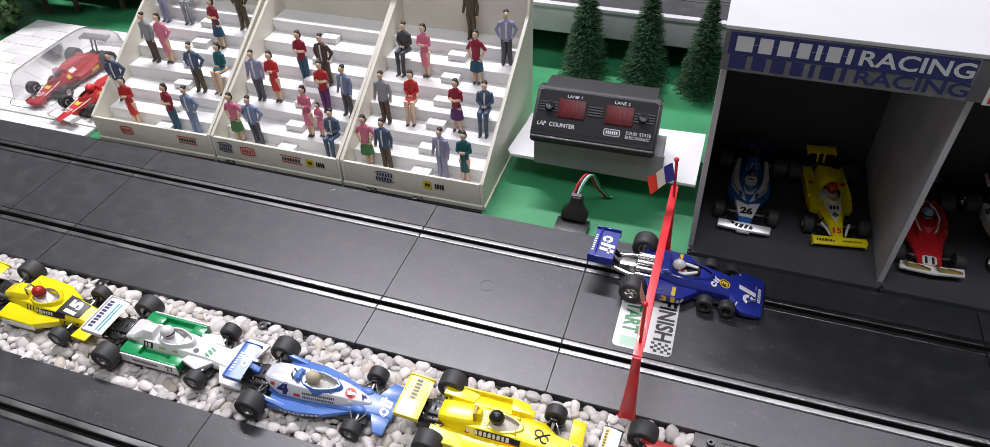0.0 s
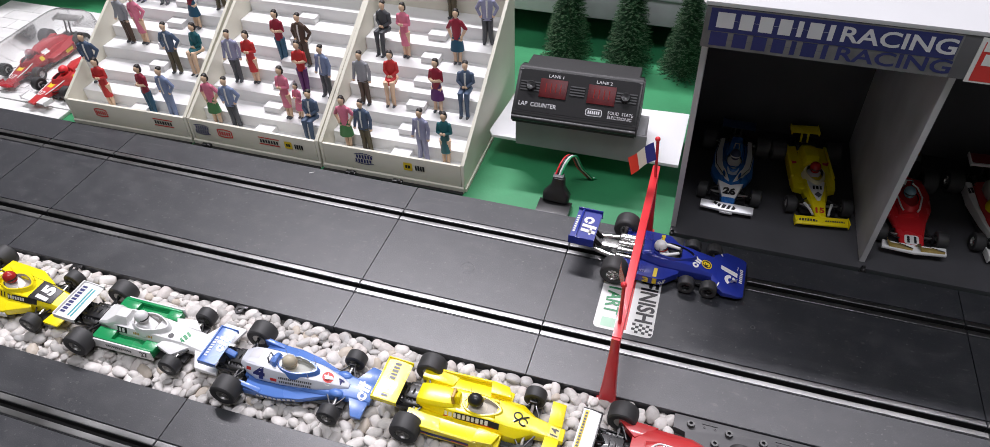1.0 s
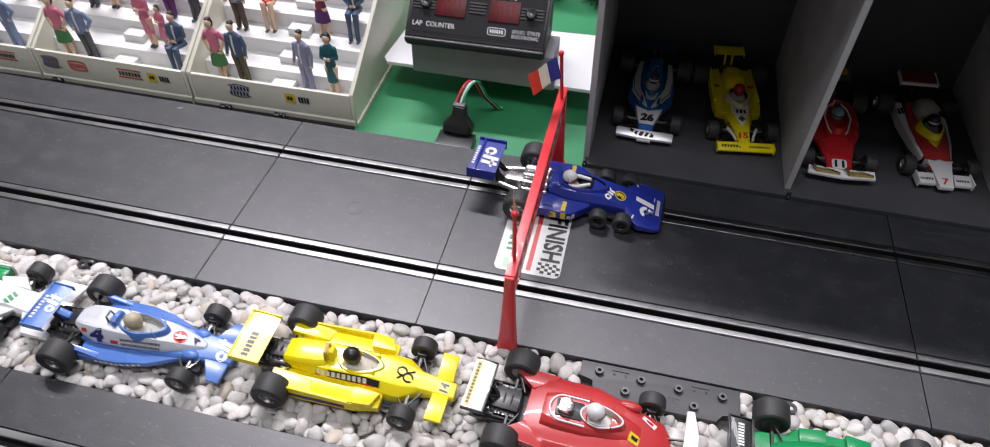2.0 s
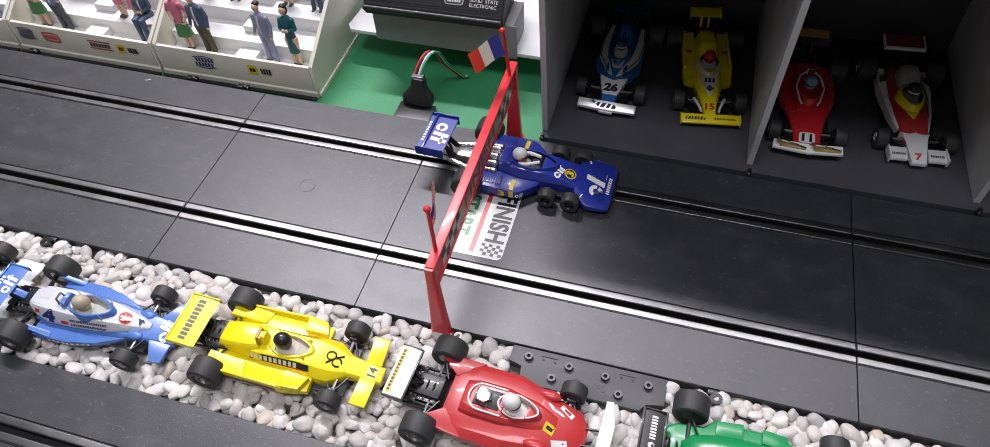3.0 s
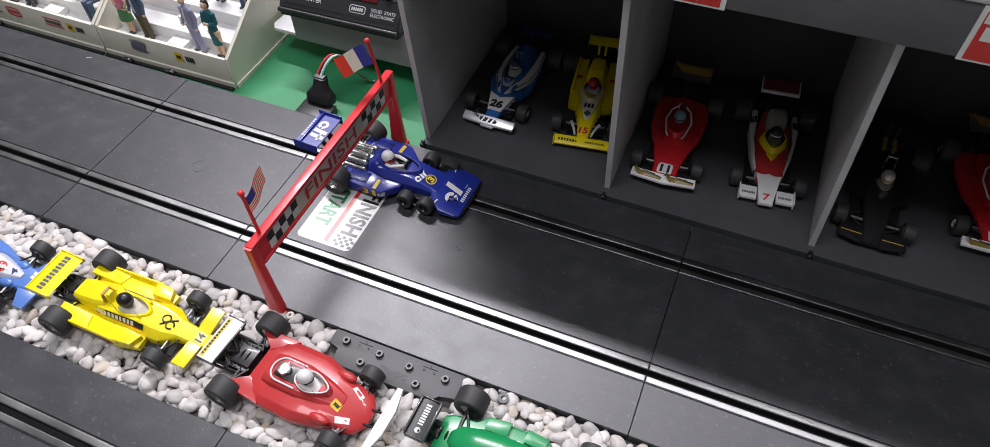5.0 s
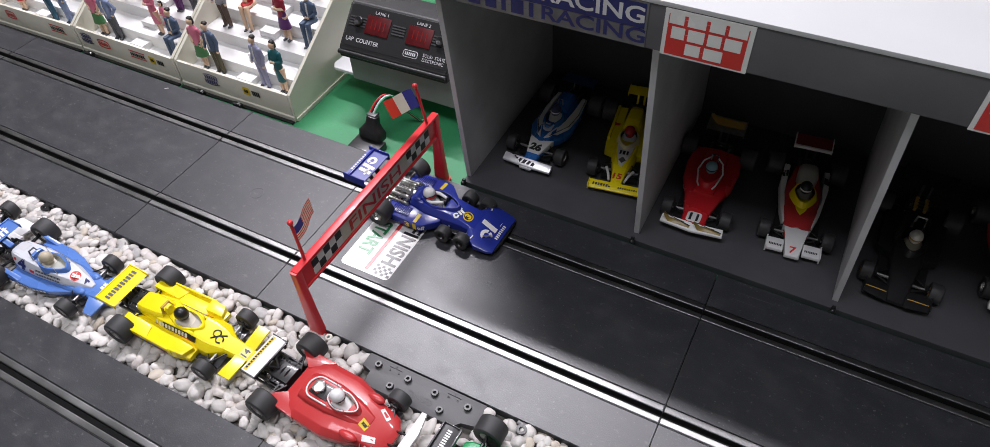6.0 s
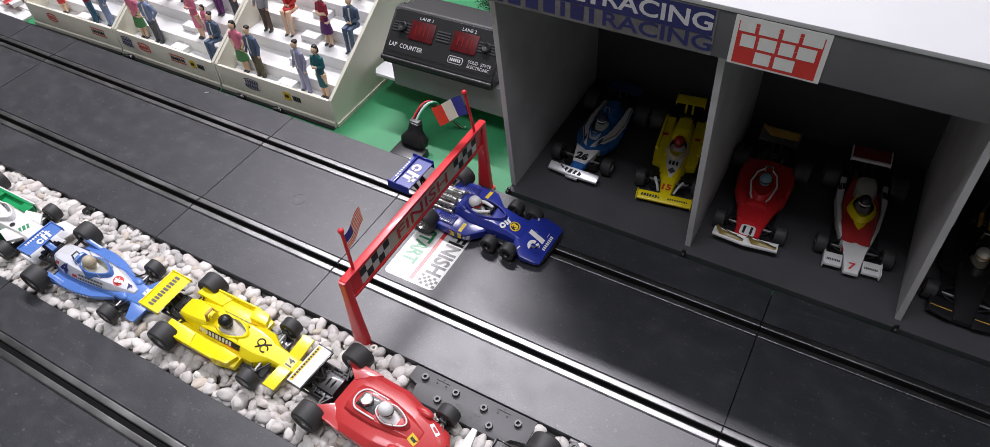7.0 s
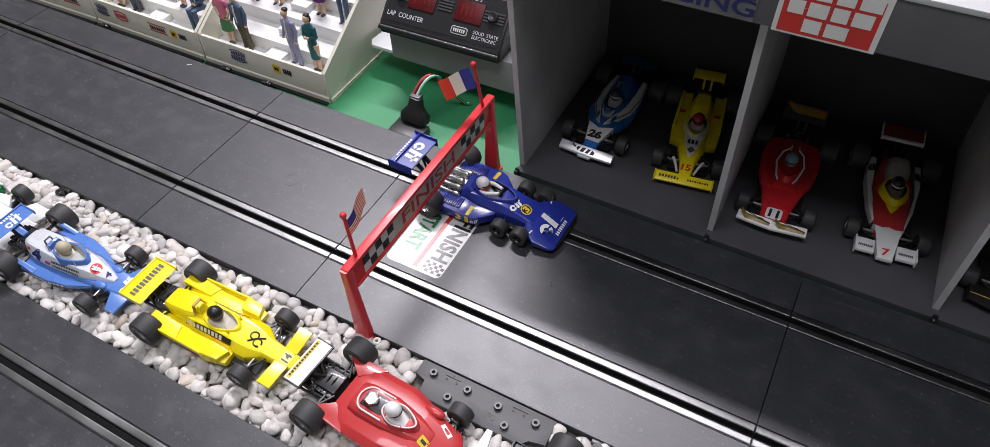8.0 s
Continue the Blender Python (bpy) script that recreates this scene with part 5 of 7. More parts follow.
def engine(car, x0, x1, half, z, material=None, trumpets=None):
    """Block, heads, gearbox and pipes behind the seat."""
    bm = bmesh.new()
    mid = x0 + (x1 - x0) * 0.45
    box(bm, mid, x1, -half * 0.55, half * 0.55, 4, z, 0.6)
    for s in (-1, 1):
        box(bm, mid + 1, x1 - 1, s * half * 0.75 - half * 0.22, s * half * 0.75 + half * 0.22, 6, z - 2, 0.8)
        tube(bm, [(x1 - 4, s * half * 0.95, 7), (mid, s * half * 0.9, 8), (x0 + 2, s * half * 0.5, 10)], 1.3, 7)
        tube(bm, [(x0 + 4, s * half * 0.4, 8), (mid, s * half * 0.4, 11)], 0.8, 6)
        tube(bm, [(-38, s * 4, 10), (-38, s * 20, 10.5)], 1.2, 6)
        tube(bm, [(-32, s * 7, 12), (-38, s * 19, 12.5)], 0.7, 6)
    box(bm, x0, mid + 1, -half * 0.38, half * 0.38, 5, z - 4, 0.8)
    for k in range(3):
        tube(bm, [(mid + 2 + 4 * k, -half * 0.9, z - 3), (mid + 2 + 4 * k, 0, z + 0.6), (mid + 2 + 4 * k, half * 0.9, z - 3)], 0.6, 5)
    for s in (-1, 1):
        box(bm, x0 + 1, x1, s * half - 0.7, s * half + 0.7, 6, 8.5, 0.3)
        box(bm, x0 + 3, x0 + 8, s * half * 0.6 - 1.5, s * half * 0.6 + 1.5, 6, z - 1, 0.5)
    box(bm, x0 + 1, x0 + 3, -half, half, 6, 8.5, 0.3)
    ob = piece("engine", bm, material or BLACK, car)
    for s in (-1, 1):
        coil = [(x0 + 10 + 0.45 * t, s * half * 0.62 + 1.5 * math.cos(t * 1.1), z - 3 + 1.5 * math.sin(t * 1.1)) for t in range(22)]
        piece("spring", tube(bmesh.new(), coil, 0.45, 5), GREYP, ob)
    if trumpets:
        for s in (-1, 1):
            bm = bmesh.new()
            for k in range(4):
                lathe(bm, [(0.8, 0), (1.3, 0.0), (1.1, 2.6), (1.7, 4.0), (1.5, 4.0), (0.8, 1)], 9, m=pose(mid + 2 + 3.6 * k, s * half * 0.35, z - 0.5) @ pose(0, 0, 0, 90))
            piece("intake_trumpet_row", bm, trumpets, ob)
    return ob


def tub(car, stations, material, name="body", label="", p=3.2):
    return piece(name, loft(bmesh.new(), [(s[0], s[1], s[2], s[3], s[4] if len(s) > 4 else p) for s in stations], 20), material, car, label, 50)


def sunk(stations, x0, x1, half, depth):
    """The same stations with a square well let into the top between x0 and x1."""
    def section(x):
        for (xa, a), (xb, b) in zip(stations, stations[1:]):
            if xa <= x <= xb:
                f = (x - xa) / (xb - xa)
                return [(p[0] + f * (q[0] - p[0]), p[1] + f * (q[1] - p[1])) for p, q in zip(a, b)]

    out = []
    for x in sorted({s[0] for s in stations} | {x0, x0 + 0.3, x1 - 0.3, x1}):
        prof = section(x)
        w = min(half, prof[1][0] - 0.3)
        z = prof[0][1] + (prof[1][1] - prof[0][1]) * w / prof[1][0]
        low = x0 < x < x1
        out.append((x, [(0, depth if low else prof[0][1]), (w * 0.96, depth if low else z), (w, z)] + prof[1:]))
    return out


def hull(car, stations, material, name="body", label="", crease=24, well=None):
    """A creased moulding: each station is a place along the car and half a section from the top middle outwards and down."""
    bm = bmesh.new()
    rings = []
    if well:
        stations = sunk(stations, *well)
    for x, half in stations:
        left = [bm.verts.new((x, -y, z)) for y, z in half[::-1] if y > 0]
        rings.append(left + [bm.verts.new((x, y, z)) for y, z in half])
    n = len(rings[0])
    for a, b in zip(rings, rings[1:]):
        for i in range(n):
            bm.faces.new((a[i], a[(i + 1) % n], b[(i + 1) % n], b[i]))
    bm.faces.new(rings[0][::-1])
    bm.faces.new(rings[-1])
    bmesh.ops.recalc_face_normals(bm, faces=bm.faces[:])
    sharp = [e for e in bm.edges if len(e.link_faces) == 2 and e.calc_face_angle(0) > 0.25]
    bmesh.ops.bevel(bm, geom=sharp, offset=0.5, segments=2, affect="EDGES", profile=0.6)
    return piece(name, bm, material, car, label, crease)


def pair(name, outline, z0, bevel, material, car):
    """The same block on both sides of a car, each a part; gives the two."""
    return [piece(name, slab(bmesh.new(), [(x, s * y, z) for x, y, z in outline], z0, bevel), material, car) for s in (-1, 1)]


def underpan(car, x0, x1, half):
    piece("underpan", box(bmesh.new(), x0, x1, -half, half, 2.2, 4.2, 0.5), BLACK, car)


def at(x, y, turn=0.0, z=0.0006):
    return pose(x, y, z, 0, 0, turn)


GRID = "cars parked on the gravel"
BAYS = "cars parked in the pit bays"


CARRIERS = ("body", "upper_body", "side_pod", "engine_cover", "cockpit_fairing", "nose", "nose_panel", "white_panel", "rear_wing", "front_wing", "pod_edge", "pod_inlet", "pod_wall", "pod_deck", "side_skirt", "yellow_panel", "air_box", "spine", "pod_top")
LAYERS = {"race_number": 0.34, "emblem": 0.34, "badge_mark": 0.24, "badge_star": 0.36, "red_stripe": 0.3, "thin_line": 0.3}
STICKERS = ("badge", "number_panel", "side_band", "gold_label", "gold_stripe", "yellow_stripe", "lozenge", "red_disc", "black_flash", "white_edge", "gold_line", "wing_stripe", "flower_mark", "red_label", "flag_mark", "yellow_badge")


def lay_stickers(car):
    """Presses every sticker and number of a car onto the moulding behind it."""
    family = list(car.children_recursive)
    verts, faces = [], []
    for ob in family:
        if ob.name.split(".")[0] in CARRIERS:
            base = len(verts)
            verts += [v.co * 1000 for v in ob.data.vertices]
            faces += [[base + i for i in f.vertices] for f in ob.data.polygons]
    skin = BVHTree.FromPolygons(verts, faces)
    for ob in family:
        kind = ob.name.split(".")[0]
        if kind not in LAYERS and kind not in STICKERS:
            continue
        me = ob.data
        out = sum((f.normal * f.area for f in me.polygons), Vector()).normalized()
        mid = sum((v.co for v in me.vertices), Vector()) / len(me.vertices)
        if (abs(out.z) > 0.3 and out.z < 0) or (abs(out.z) <= 0.3 and out.y * mid.y < 0):
            out = -out
        if kind in STICKERS:
            bm = bmesh.new()
            bm.from_mesh(me)
            bmesh.ops.subdivide_edges(bm, edges=bm.edges[:], cuts=3, use_grid_fill=True)
            bmesh.ops.triangulate(bm, faces=bm.faces[:])
            bm.to_mesh(me)
            bm.free()
        for v in me.vertices:
            spot = v.co * 1000
            hit = skin.ray_cast(spot + out * 2.4, -out, 7.4)
            if hit[0]:
                v.co = (hit[0] + out * LAYERS.get(kind, 0.14)) / 1000
        me.update()


# yellow car number 14
def yellow_fourteen():
    c = thing("slot_car", "yellow toy formula car number 14 parked on white gravel", "toy car", at(-0.0250, -0.0890, 0.6), GRID)
    underpan(c, -38, 44, 17)
    hull(c, [(-34, [(0, 14.6), (6.5, 14.6), (8.5, 12.6), (8.5, 4)]), (-12, [(0, 17.4), (8.6, 17.2), (11, 12), (11, 4)]), (18, [(0, 16.8), (8.2, 16.6), (11.2, 12), (11.2, 4)]), (26, [(0, 15.4), (8.4, 15.0), (13.2, 10.4), (13.6, 4)]), (33, [(0, 13.6), (7.6, 13.2), (13.0, 9.6), (13.4, 4)]), (42, [(0, 11.2), (5.4, 11.0), (7.2, 8.6), (7.4, 4)]), (52, [(0, 8.8), (4.8, 8.7), (6, 7), (6, 3.6)]), (63, [(0, 6.4), (4.6, 6.3), (5.4, 5), (5.4, 3.2)])], YELLOW, well=(-2, 17.5, 6.2, 9))
    pair("side_pod", [(-39, 9, 11.0), (-39, 22.3, 11.0), (-22, 23.6, 10.2), (10, 24.0, 8.6), (24, 21.2, 8.2), (24, 9, 9.2)], 4, 0.7, YELLOW, c)
    pair("pod_inlet", [(9, 13.6, 14.0), (7, 24.0, 13.4), (20, 22.6, 12.4), (23.5, 14.4, 12.6)], 6, 0.6, YELLOW, c)
    pair("pod_deck", [(-40, 12.6, 15.4), (-40, 22.6, 14.6), (-36, 23.2, 14.4), (-15, 23.8, 10.4), (-18, 13.4, 11.6)], 8, 0.6, YELLOW, c)
    pair("pod_edge", [(-38, 21.9, 13.8), (-38, 23.2, 13.6), (10, 24.3, 12.4), (10, 23.0, 12.6)], 8, 0.3, YELLOW, c)
    hull(c, [(-37, [(0, 18.2), (5.8, 18.0), (7.4, 16.2), (7.8, 13)]), (-30, [(0, 19.4), (6.6, 19.2), (8.4, 17), (8.8, 13)]), (-18, [(0, 20.2), (6.2, 20), (8.2, 17.6), (9, 13)]), (-11, [(0, 19.4), (4.4, 19.2), (6.8, 17.4), (8.4, 13)])], YELLOW, "engine_cover")
    fin = hull(c, [(-12.5, [(0, 20.5), (2.2, 20.0), (2.6, 18), (2.8, 15)]), (-9.5, [(0, 25.4), (2.4, 24.8), (3.4, 20), (3.6, 15)]), (-7.5, [(0, 24.6), (2.2, 24.0), (3.2, 20), (3.4, 15)])], YELLOW, "head_rest")
    piece("roll_hoop", tube(bmesh.new(), [(-11.6, -4.2, 19), (-12.0, -3.0, 24.4), (-12.0, 3.0, 24.4), (-11.6, 4.2, 19)], 1.1, 8), BRASS, fin, "gilded roll hoop")
    cockpit(c, 6.5, 12.5, 7.6, 15.6, 17.6, YELLOW, surface("seat_grey", (0.5, 0.46, 0.38), 0.6))
    driver(c, 3, 23.6, BLACK, surface("suit_ivory", (0.68, 0.63, 0.52), 0.6), visor=GREYP)
    engine(c, -59, -33, 9, 14.5)
    w = rear_wing(c, -65, -47.5, 16.4, 21.4, 6, YELLOW, lip=1.0)
    blocks(10, -56.8, 0, 23.2, 27, 4.2, GREYP, w, turn=90, ry=6)
    front_wing(c, 51, 60.5, 4.6, 22, 8.6, YELLOW, ends=False, sweep=0.5)
    panel = patch("number_panel", 56.5, 0, 8.8, 7.4, 6.6, surface("faded_yellow", (0.8, 0.7, 0.22), 0.4), c, turn=90, ry=12)
    mark("14", 56.5, 0, 8.9, 5.6, 5.0, GREYP, panel, turn=90, ry=12)
    for s in (-1, 1):
        t = 0 if s < 0 else 180
        band = patch("side_band", 2.5, s * 10.4, 14.7, 38, 4.8, INK, c, turn=t, rx=64)
        patch("red_stripe", 1.0, s * 11.2, 12.6, 36, 0.8, INK_RED, band, turn=t, rx=64)
        blocks(10, -1, s * 10.6, 14.9, 30, 3.3, PAPER, band, turn=t, rx=64)
        low = patch("side_band", -12, s * 24.6, 7.4, 34, 3.2, INK_BLUE, c, turn=t, rx=90)
        patch("red_stripe", -12, s * 24.8, 6.0, 34, 1.0, INK_RED, low, turn=t, rx=90)
        mark("14", -32, s * 23.4, 12.4, 7, 5.4, INK, c, turn=t, rx=70)
    bm = bmesh.new()
    for a, b, r in ((-2.4, 1.4, 2.6), (1.8, -1.6, 2.6)):
        pts = [(34 + a + r * math.cos(t * 0.5), b + r * math.sin(t * 0.5), 13.5 - 0.24 * (a + r * math.cos(t * 0.5))) for t in range(12)]
        tube(bm, pts, 0.5, 5)
    tube(bm, [(30, -3.8, 14.5), (34, 0.5, 13.6), (38.6, 3.4, 12.4)], 0.5, 5)
    piece("nose_emblem", bm, INK, c)
    wheels(c)


yellow_fourteen()


# wide red car number 1
def red_one():
    c = thing("slot_car", "red toy formula car number 1 with white wings, on gravel", "toy car", at(0.1088, -0.0920, -3.2), GRID)
    underpan(c, -36, 44, 18)
    hull(c, [(-29, [(0, 12.5), (12, 12.5), (17, 11.5), (20.5, 10.5), (20.5, 4)]), (-16, [(0, 14), (12, 14), (18, 13), (22.5, 10.5), (22.5, 4)]), (8, [(0, 15), (12, 15), (18.5, 13.6), (23, 10), (23, 4)]), (24, [(0, 14.4), (11, 14.2), (16, 12.6), (19, 9), (19, 4)]), (31, [(0, 13), (10, 12.6), (14, 11), (16, 8), (16, 4)]), (40, [(0, 10.8), (9, 10.4), (13, 9), (15, 7), (15, 4)]), (46, [(0, 8.6), (8, 8.2), (11.5, 7.2), (13, 6), (13, 4)]), (51, [(0, 6.2), (4, 6), (5.5, 5.6), (6, 5), (6, 4)])], RED_CAR)
    for s in (-1, 1):
        piece("rear_fin", slab(bmesh.new(), [(-40, s * 19.5, 14.2), (-38.5, s * 21.8, 13.4), (-14, s * 23.0, 11.4), (-27.5, s * 10, 13.6)], 8.0, 0.4), RED_CAR, c)
    hull(c, [(-20, [(0, 17.0), (5.4, 16.8), (8.6, 15.2), (10.4, 13)]), (-13, [(0, 18.6), (7.8, 18.4), (10, 16.8), (11.2, 13)]), (4, [(0, 18.8), (8.2, 18.6), (10.4, 16.8), (11.4, 13)]), (22, [(0, 16.6), (5.8, 16.2), (7.8, 14.8), (9.2, 12)]), (34, [(0, 12.8), (3.4, 12.4), (5, 11.4), (6, 10)])], RED_CAR, "cockpit_fairing", well=(4.5, 17.5, 5.6, 11.2))
    cockpit(c, 11.5, 11.0, 6.8, 16.0, 19.4, RED_CAR, surface("seat_tan", (0.5, 0.47, 0.42), 0.6), WHITE)
    pts = [(4, -7.8, 18.9)] + [(-9.5 - 6.8 * math.cos(a), 7.7 * math.sin(a), 18.8) for a in [radians(d) for d in range(-90, 91, 15)]] + [(4, 7.8, 18.9)]
    piece("white_edging", tube(bmesh.new(), pts, 0.6, 6), WHITE, c)
    piece("engine_bay", slab(bmesh.new(), [(-13, -5, 19.3), (-13, 5, 19.3), (2, 5.4, 19.3), (2, -5.4, 19.3)], 15, 0.5), BLACK, c)
    bm = slab(bmesh.new(), [(-11.5, -3.4, 22.4), (-11.5, 3.4, 22.4), (-6.0, 4.4, 24), (-3.0, 1.6, 21.6), (-3.0, -1.6, 21.6), (-6.0, -4.4, 24)], 17, 0.6)
    piece("intake_box", bm, CHROME, c, "chromed intake box")
    driver(c, 8.5, 24.5, WHITE, WHITE)
    engine(c, -60, -33, 12, 13)
    piece("engine_frame", box(box(bmesh.new(), -58, -34, 9, 11, 9, 11, 0.4), -58, -34, -11, -9, 9, 11, 0.4), BLACK, c)
    w = rear_wing(c, -62.5, -50.5, 16.0, 19.6, 4, WHITE, BLACK, height=2.6)
    piece("black_edge", box(bmesh.new(), -50.9, -49.8, -16.2, 16.2, 18.4, 19.9, 0.2), BLACK, w)
    patch("gold_stripe", -60.0, 0, 21.0, 29, 2.8, INK_YELLOW, w, turn=90, ry=4)
    blocks(12, -60.0, 0, 21.2, 26, 1.5, INK, w, turn=90, ry=4)
    piece("wing_strut", tube(tube(bmesh.new(), [(-51, -5, 18.6), (-45, 0, 13)], 0.9, 6), [(-51, 5, 18.6), (-45, 0, 13)], 0.9, 6), BLACK, w)
    bm = slab(bmesh.new(), [(57, -22.5, 11), (57, 0, 11), (57, 22.5, 11), (61, 22.5, 12), (64.5, 8, 12.4), (64.5, -8, 12.4), (61, -22.5, 12)], 9.0, 0.5)
    piece("front_wing", bm, WHITE, c)
    piece("wing_stay", tube(tube(bmesh.new(), [(46, -5, 5.5), (60, -5, 9.6)], 0.8, 6), [(46, 5, 5.5), (60, 5, 9.6)], 0.8, 6), BLACK, c)
    for s in (-1, 1):
        mark("1", 38.0, s * 9.4, 12.2, 3.2, 8.6, PAPER, c, turn=90 - 24 * s, ry=14)
    badge = patch("badge", 31, -3.5, 15.4, 5, 6, INK_YELLOW, c, turn=80, ry=13)
    patch("badge_mark", 31.2, -3.5, 15.7, 1.8, 3.6, INK, badge, turn=80, ry=13)
    for s in (-1, 1):
        piece("wheel_bulge", ball(bmesh.new(), (26, s * 15, 12.5), (7, 3.2, 2.6)), RED_CAR, c)
    wheels(c)


red_one()


# light blue and white car number 4
def blue_four():
    c = thing("slot_car", "light blue and white toy formula car number 4 on gravel", "toy car", at(-0.1560, -0.0965, 1.4), GRID)
    underpan(c, -36, 44, 15)
    hull(c, [(-32, [(0, 11), (9, 11), (11, 9.5), (11, 4)]), (16, [(0, 11), (10, 11), (12, 9.2), (12, 4)]), (38, [(0, 10), (8, 10), (10, 8.4), (10, 4)]), (50, [(0, 8.6), (7, 8.6), (8.4, 7), (8.4, 3.6)]), (60.5, [(0, 6.2), (6.6, 6.2), (7.6, 5), (7.6, 3.2)])], SKY)
    pair("side_pod", [(-29, 9, 9.6), (-28.5, 21.4, 9.0), (-3, 21.0, 7.8), (13, 17.8, 7.6), (31, 11, 8.2), (34, 9, 8.6)], 4, 0.6, SKY, c)
    pair("pod_fin", [(-31, 17.6, 14.2), (-31, 20.6, 14.0), (-16, 20.9, 9.0), (-16, 17.4, 9.2)], 7.4, 0.4, SKY, c)
    hull(c, [(-36, [(0, 18.6), (4.4, 18.4), (6.2, 17), (6.6, 15.4)]), (-30, [(0, 20.4), (7.0, 20), (9.8, 15.4), (10.2, 12.8)]), (-22, [(0, 20.6), (7.8, 20.2), (11.8, 13.4), (12.4, 10.4)]), (-4, [(0, 19.8), (8.2, 19.4), (11.8, 12.6), (12.2, 10.2)]), (20, [(0, 17.6), (6.8, 17.2), (9.6, 12), (10, 9.8)]), (23, [(0, 17.0), (6.2, 16.6), (9.0, 12), (9.4, 9.6)]), (36, [(0, 13.2), (3.6, 12.8), (5.2, 10.6), (5.4, 9.2)]), (43.5, [(0, 10.4), (1.4, 10.2), (2.0, 9.6), (2.2, 8.4)])], plastic("cool_white_plastic", (0.64, 0.66, 0.71), 0.3), "upper_body", "white upper body", well=(-5, 16.5, 6.0, 11))
    rest = hull(c, [(-14.5, [(0, 21.2), (2.4, 21), (3.4, 19.6), (3.8, 17)]), (-10.5, [(0, 24.8), (4.2, 24.2), (5.2, 21), (5.6, 17)]), (-8.4, [(0, 24.2), (4.2, 23.6), (5.2, 21), (5.6, 17)])], SKY, "head_rest")
    piece("roll_hoop", tube(bmesh.new(), [(-14.6, -3.0, 20), (-14.8, -2.2, 24.4), (-14.8, 2.2, 24.4), (-14.6, 3.0, 20)], 0.7, 8), GREYP, rest)
    patch("black_flash", -27, 1.5, 20.6, 7, 8, SILVER_INK, c, turn=90)
    cockpit(c, 5.0, 14.2, 7.4, 17.2, 20.6, SKY, surface("seat_pale", (0.45, 0.46, 0.42), 0.6))
    driver(c, 0.4, 23.6, surface("helmet_beige", (0.5, 0.44, 0.32), 0.45), surface("suit_cream", (0.66, 0.62, 0.54), 0.6), visor=surface("visor_tan", (0.42, 0.33, 0.22), 0.4))
    engine(c, -58, -33, 9, 13.5)
    w = rear_wing(c, -63, -50, 15.6, 20.8, 6, SKY, lip=1.4)
    emblem(-54.8, 2, 22.4, 13, 7.2, PAPER, w, turn=90, ry=6)
    blocks(8, -60.2, -2, 22.8, 17, 2.4, PAPER, w, turn=90, ry=6)
    piece("wing_keel", slab(bmesh.new(), [(-52, -2.2, 19.5), (-52, 2.2, 19.5), (-44, 2.2, 15), (-44, -2.2, 15)], 11, 0.4), SKY, w)
    for s in (-1, 1):
        bm = slab(bmesh.new(), [(45.5, s * 7.2, 8.6), (52.4, s * 20.5, 7.6), (59.2, s * 20.0, 6.0), (59.5, s * 7.2, 6.0)], 4.2, 0.5)
        piece("front_wing", bm, SKY, c)
        piece("nose_blister", ball(bmesh.new(), (36.5, s * 7.4, 9.4), (5.6, 3.4, 2.2)), SKY, c)
    emblem(53, 0, 8.4, 14, 9, PAPER, c, turn=90, ry=12)
    for s in (-1, 1):
        t = 0 if s < 0 else 180
        mark("4", -19.5, s * 10.4, 16.4, 9.0, 9.2, INK_BLUE, c, turn=t, rx=58, bold=0.06)
        patch("red_label", -8.5, s * 11.2, 13.4, 5, 2.2, INK_RED, c, turn=t, rx=60)
        blocks(17, 7.5, s * 9.9, 15.6, 24, 1.6, GREYP, c, turn=t, rx=64)
        blocks(15, 7.5, s * 11.0, 13.0, 23, 1.6, GREYP, c, turn=t, rx=64)
        blocks(9, -4, s * 21.6, 6.0, 28, 2.0, PAPER, c, turn=t, rx=88)
        patch("flag_mark", -28, s * 9.0, 17.0, 3.6, 2.4, INK_RED, c, turn=t, rx=58)
    ring = patch("badge", 28.6, -0.6, 15.6, 9.6, 9.6, PAPER, c, turn=90, ry=14, r=4.7)
    patch("badge_mark", 28.6, -0.6, 15.8, 7.8, 7.8, INK_RED, ring, turn=90, ry=14, r=3.8)
    bm = bmesh.new()
    for k in range(3):
        box(bm, -2.8, 2.8, -0.7, 0.7, 0, 0.1, m=Matrix.Translation((28.6, -0.6, 16.0)) @ pose(0, 0, 0, 0, 14, 60 * k))
    piece("badge_star", bm, PAPER, ring)
    mark("4", 37.6, 0, 13.0, 4.4, 4.2, INK_BLUE, c, turn=85, ry=18)
    wheels(c)


blue_four()


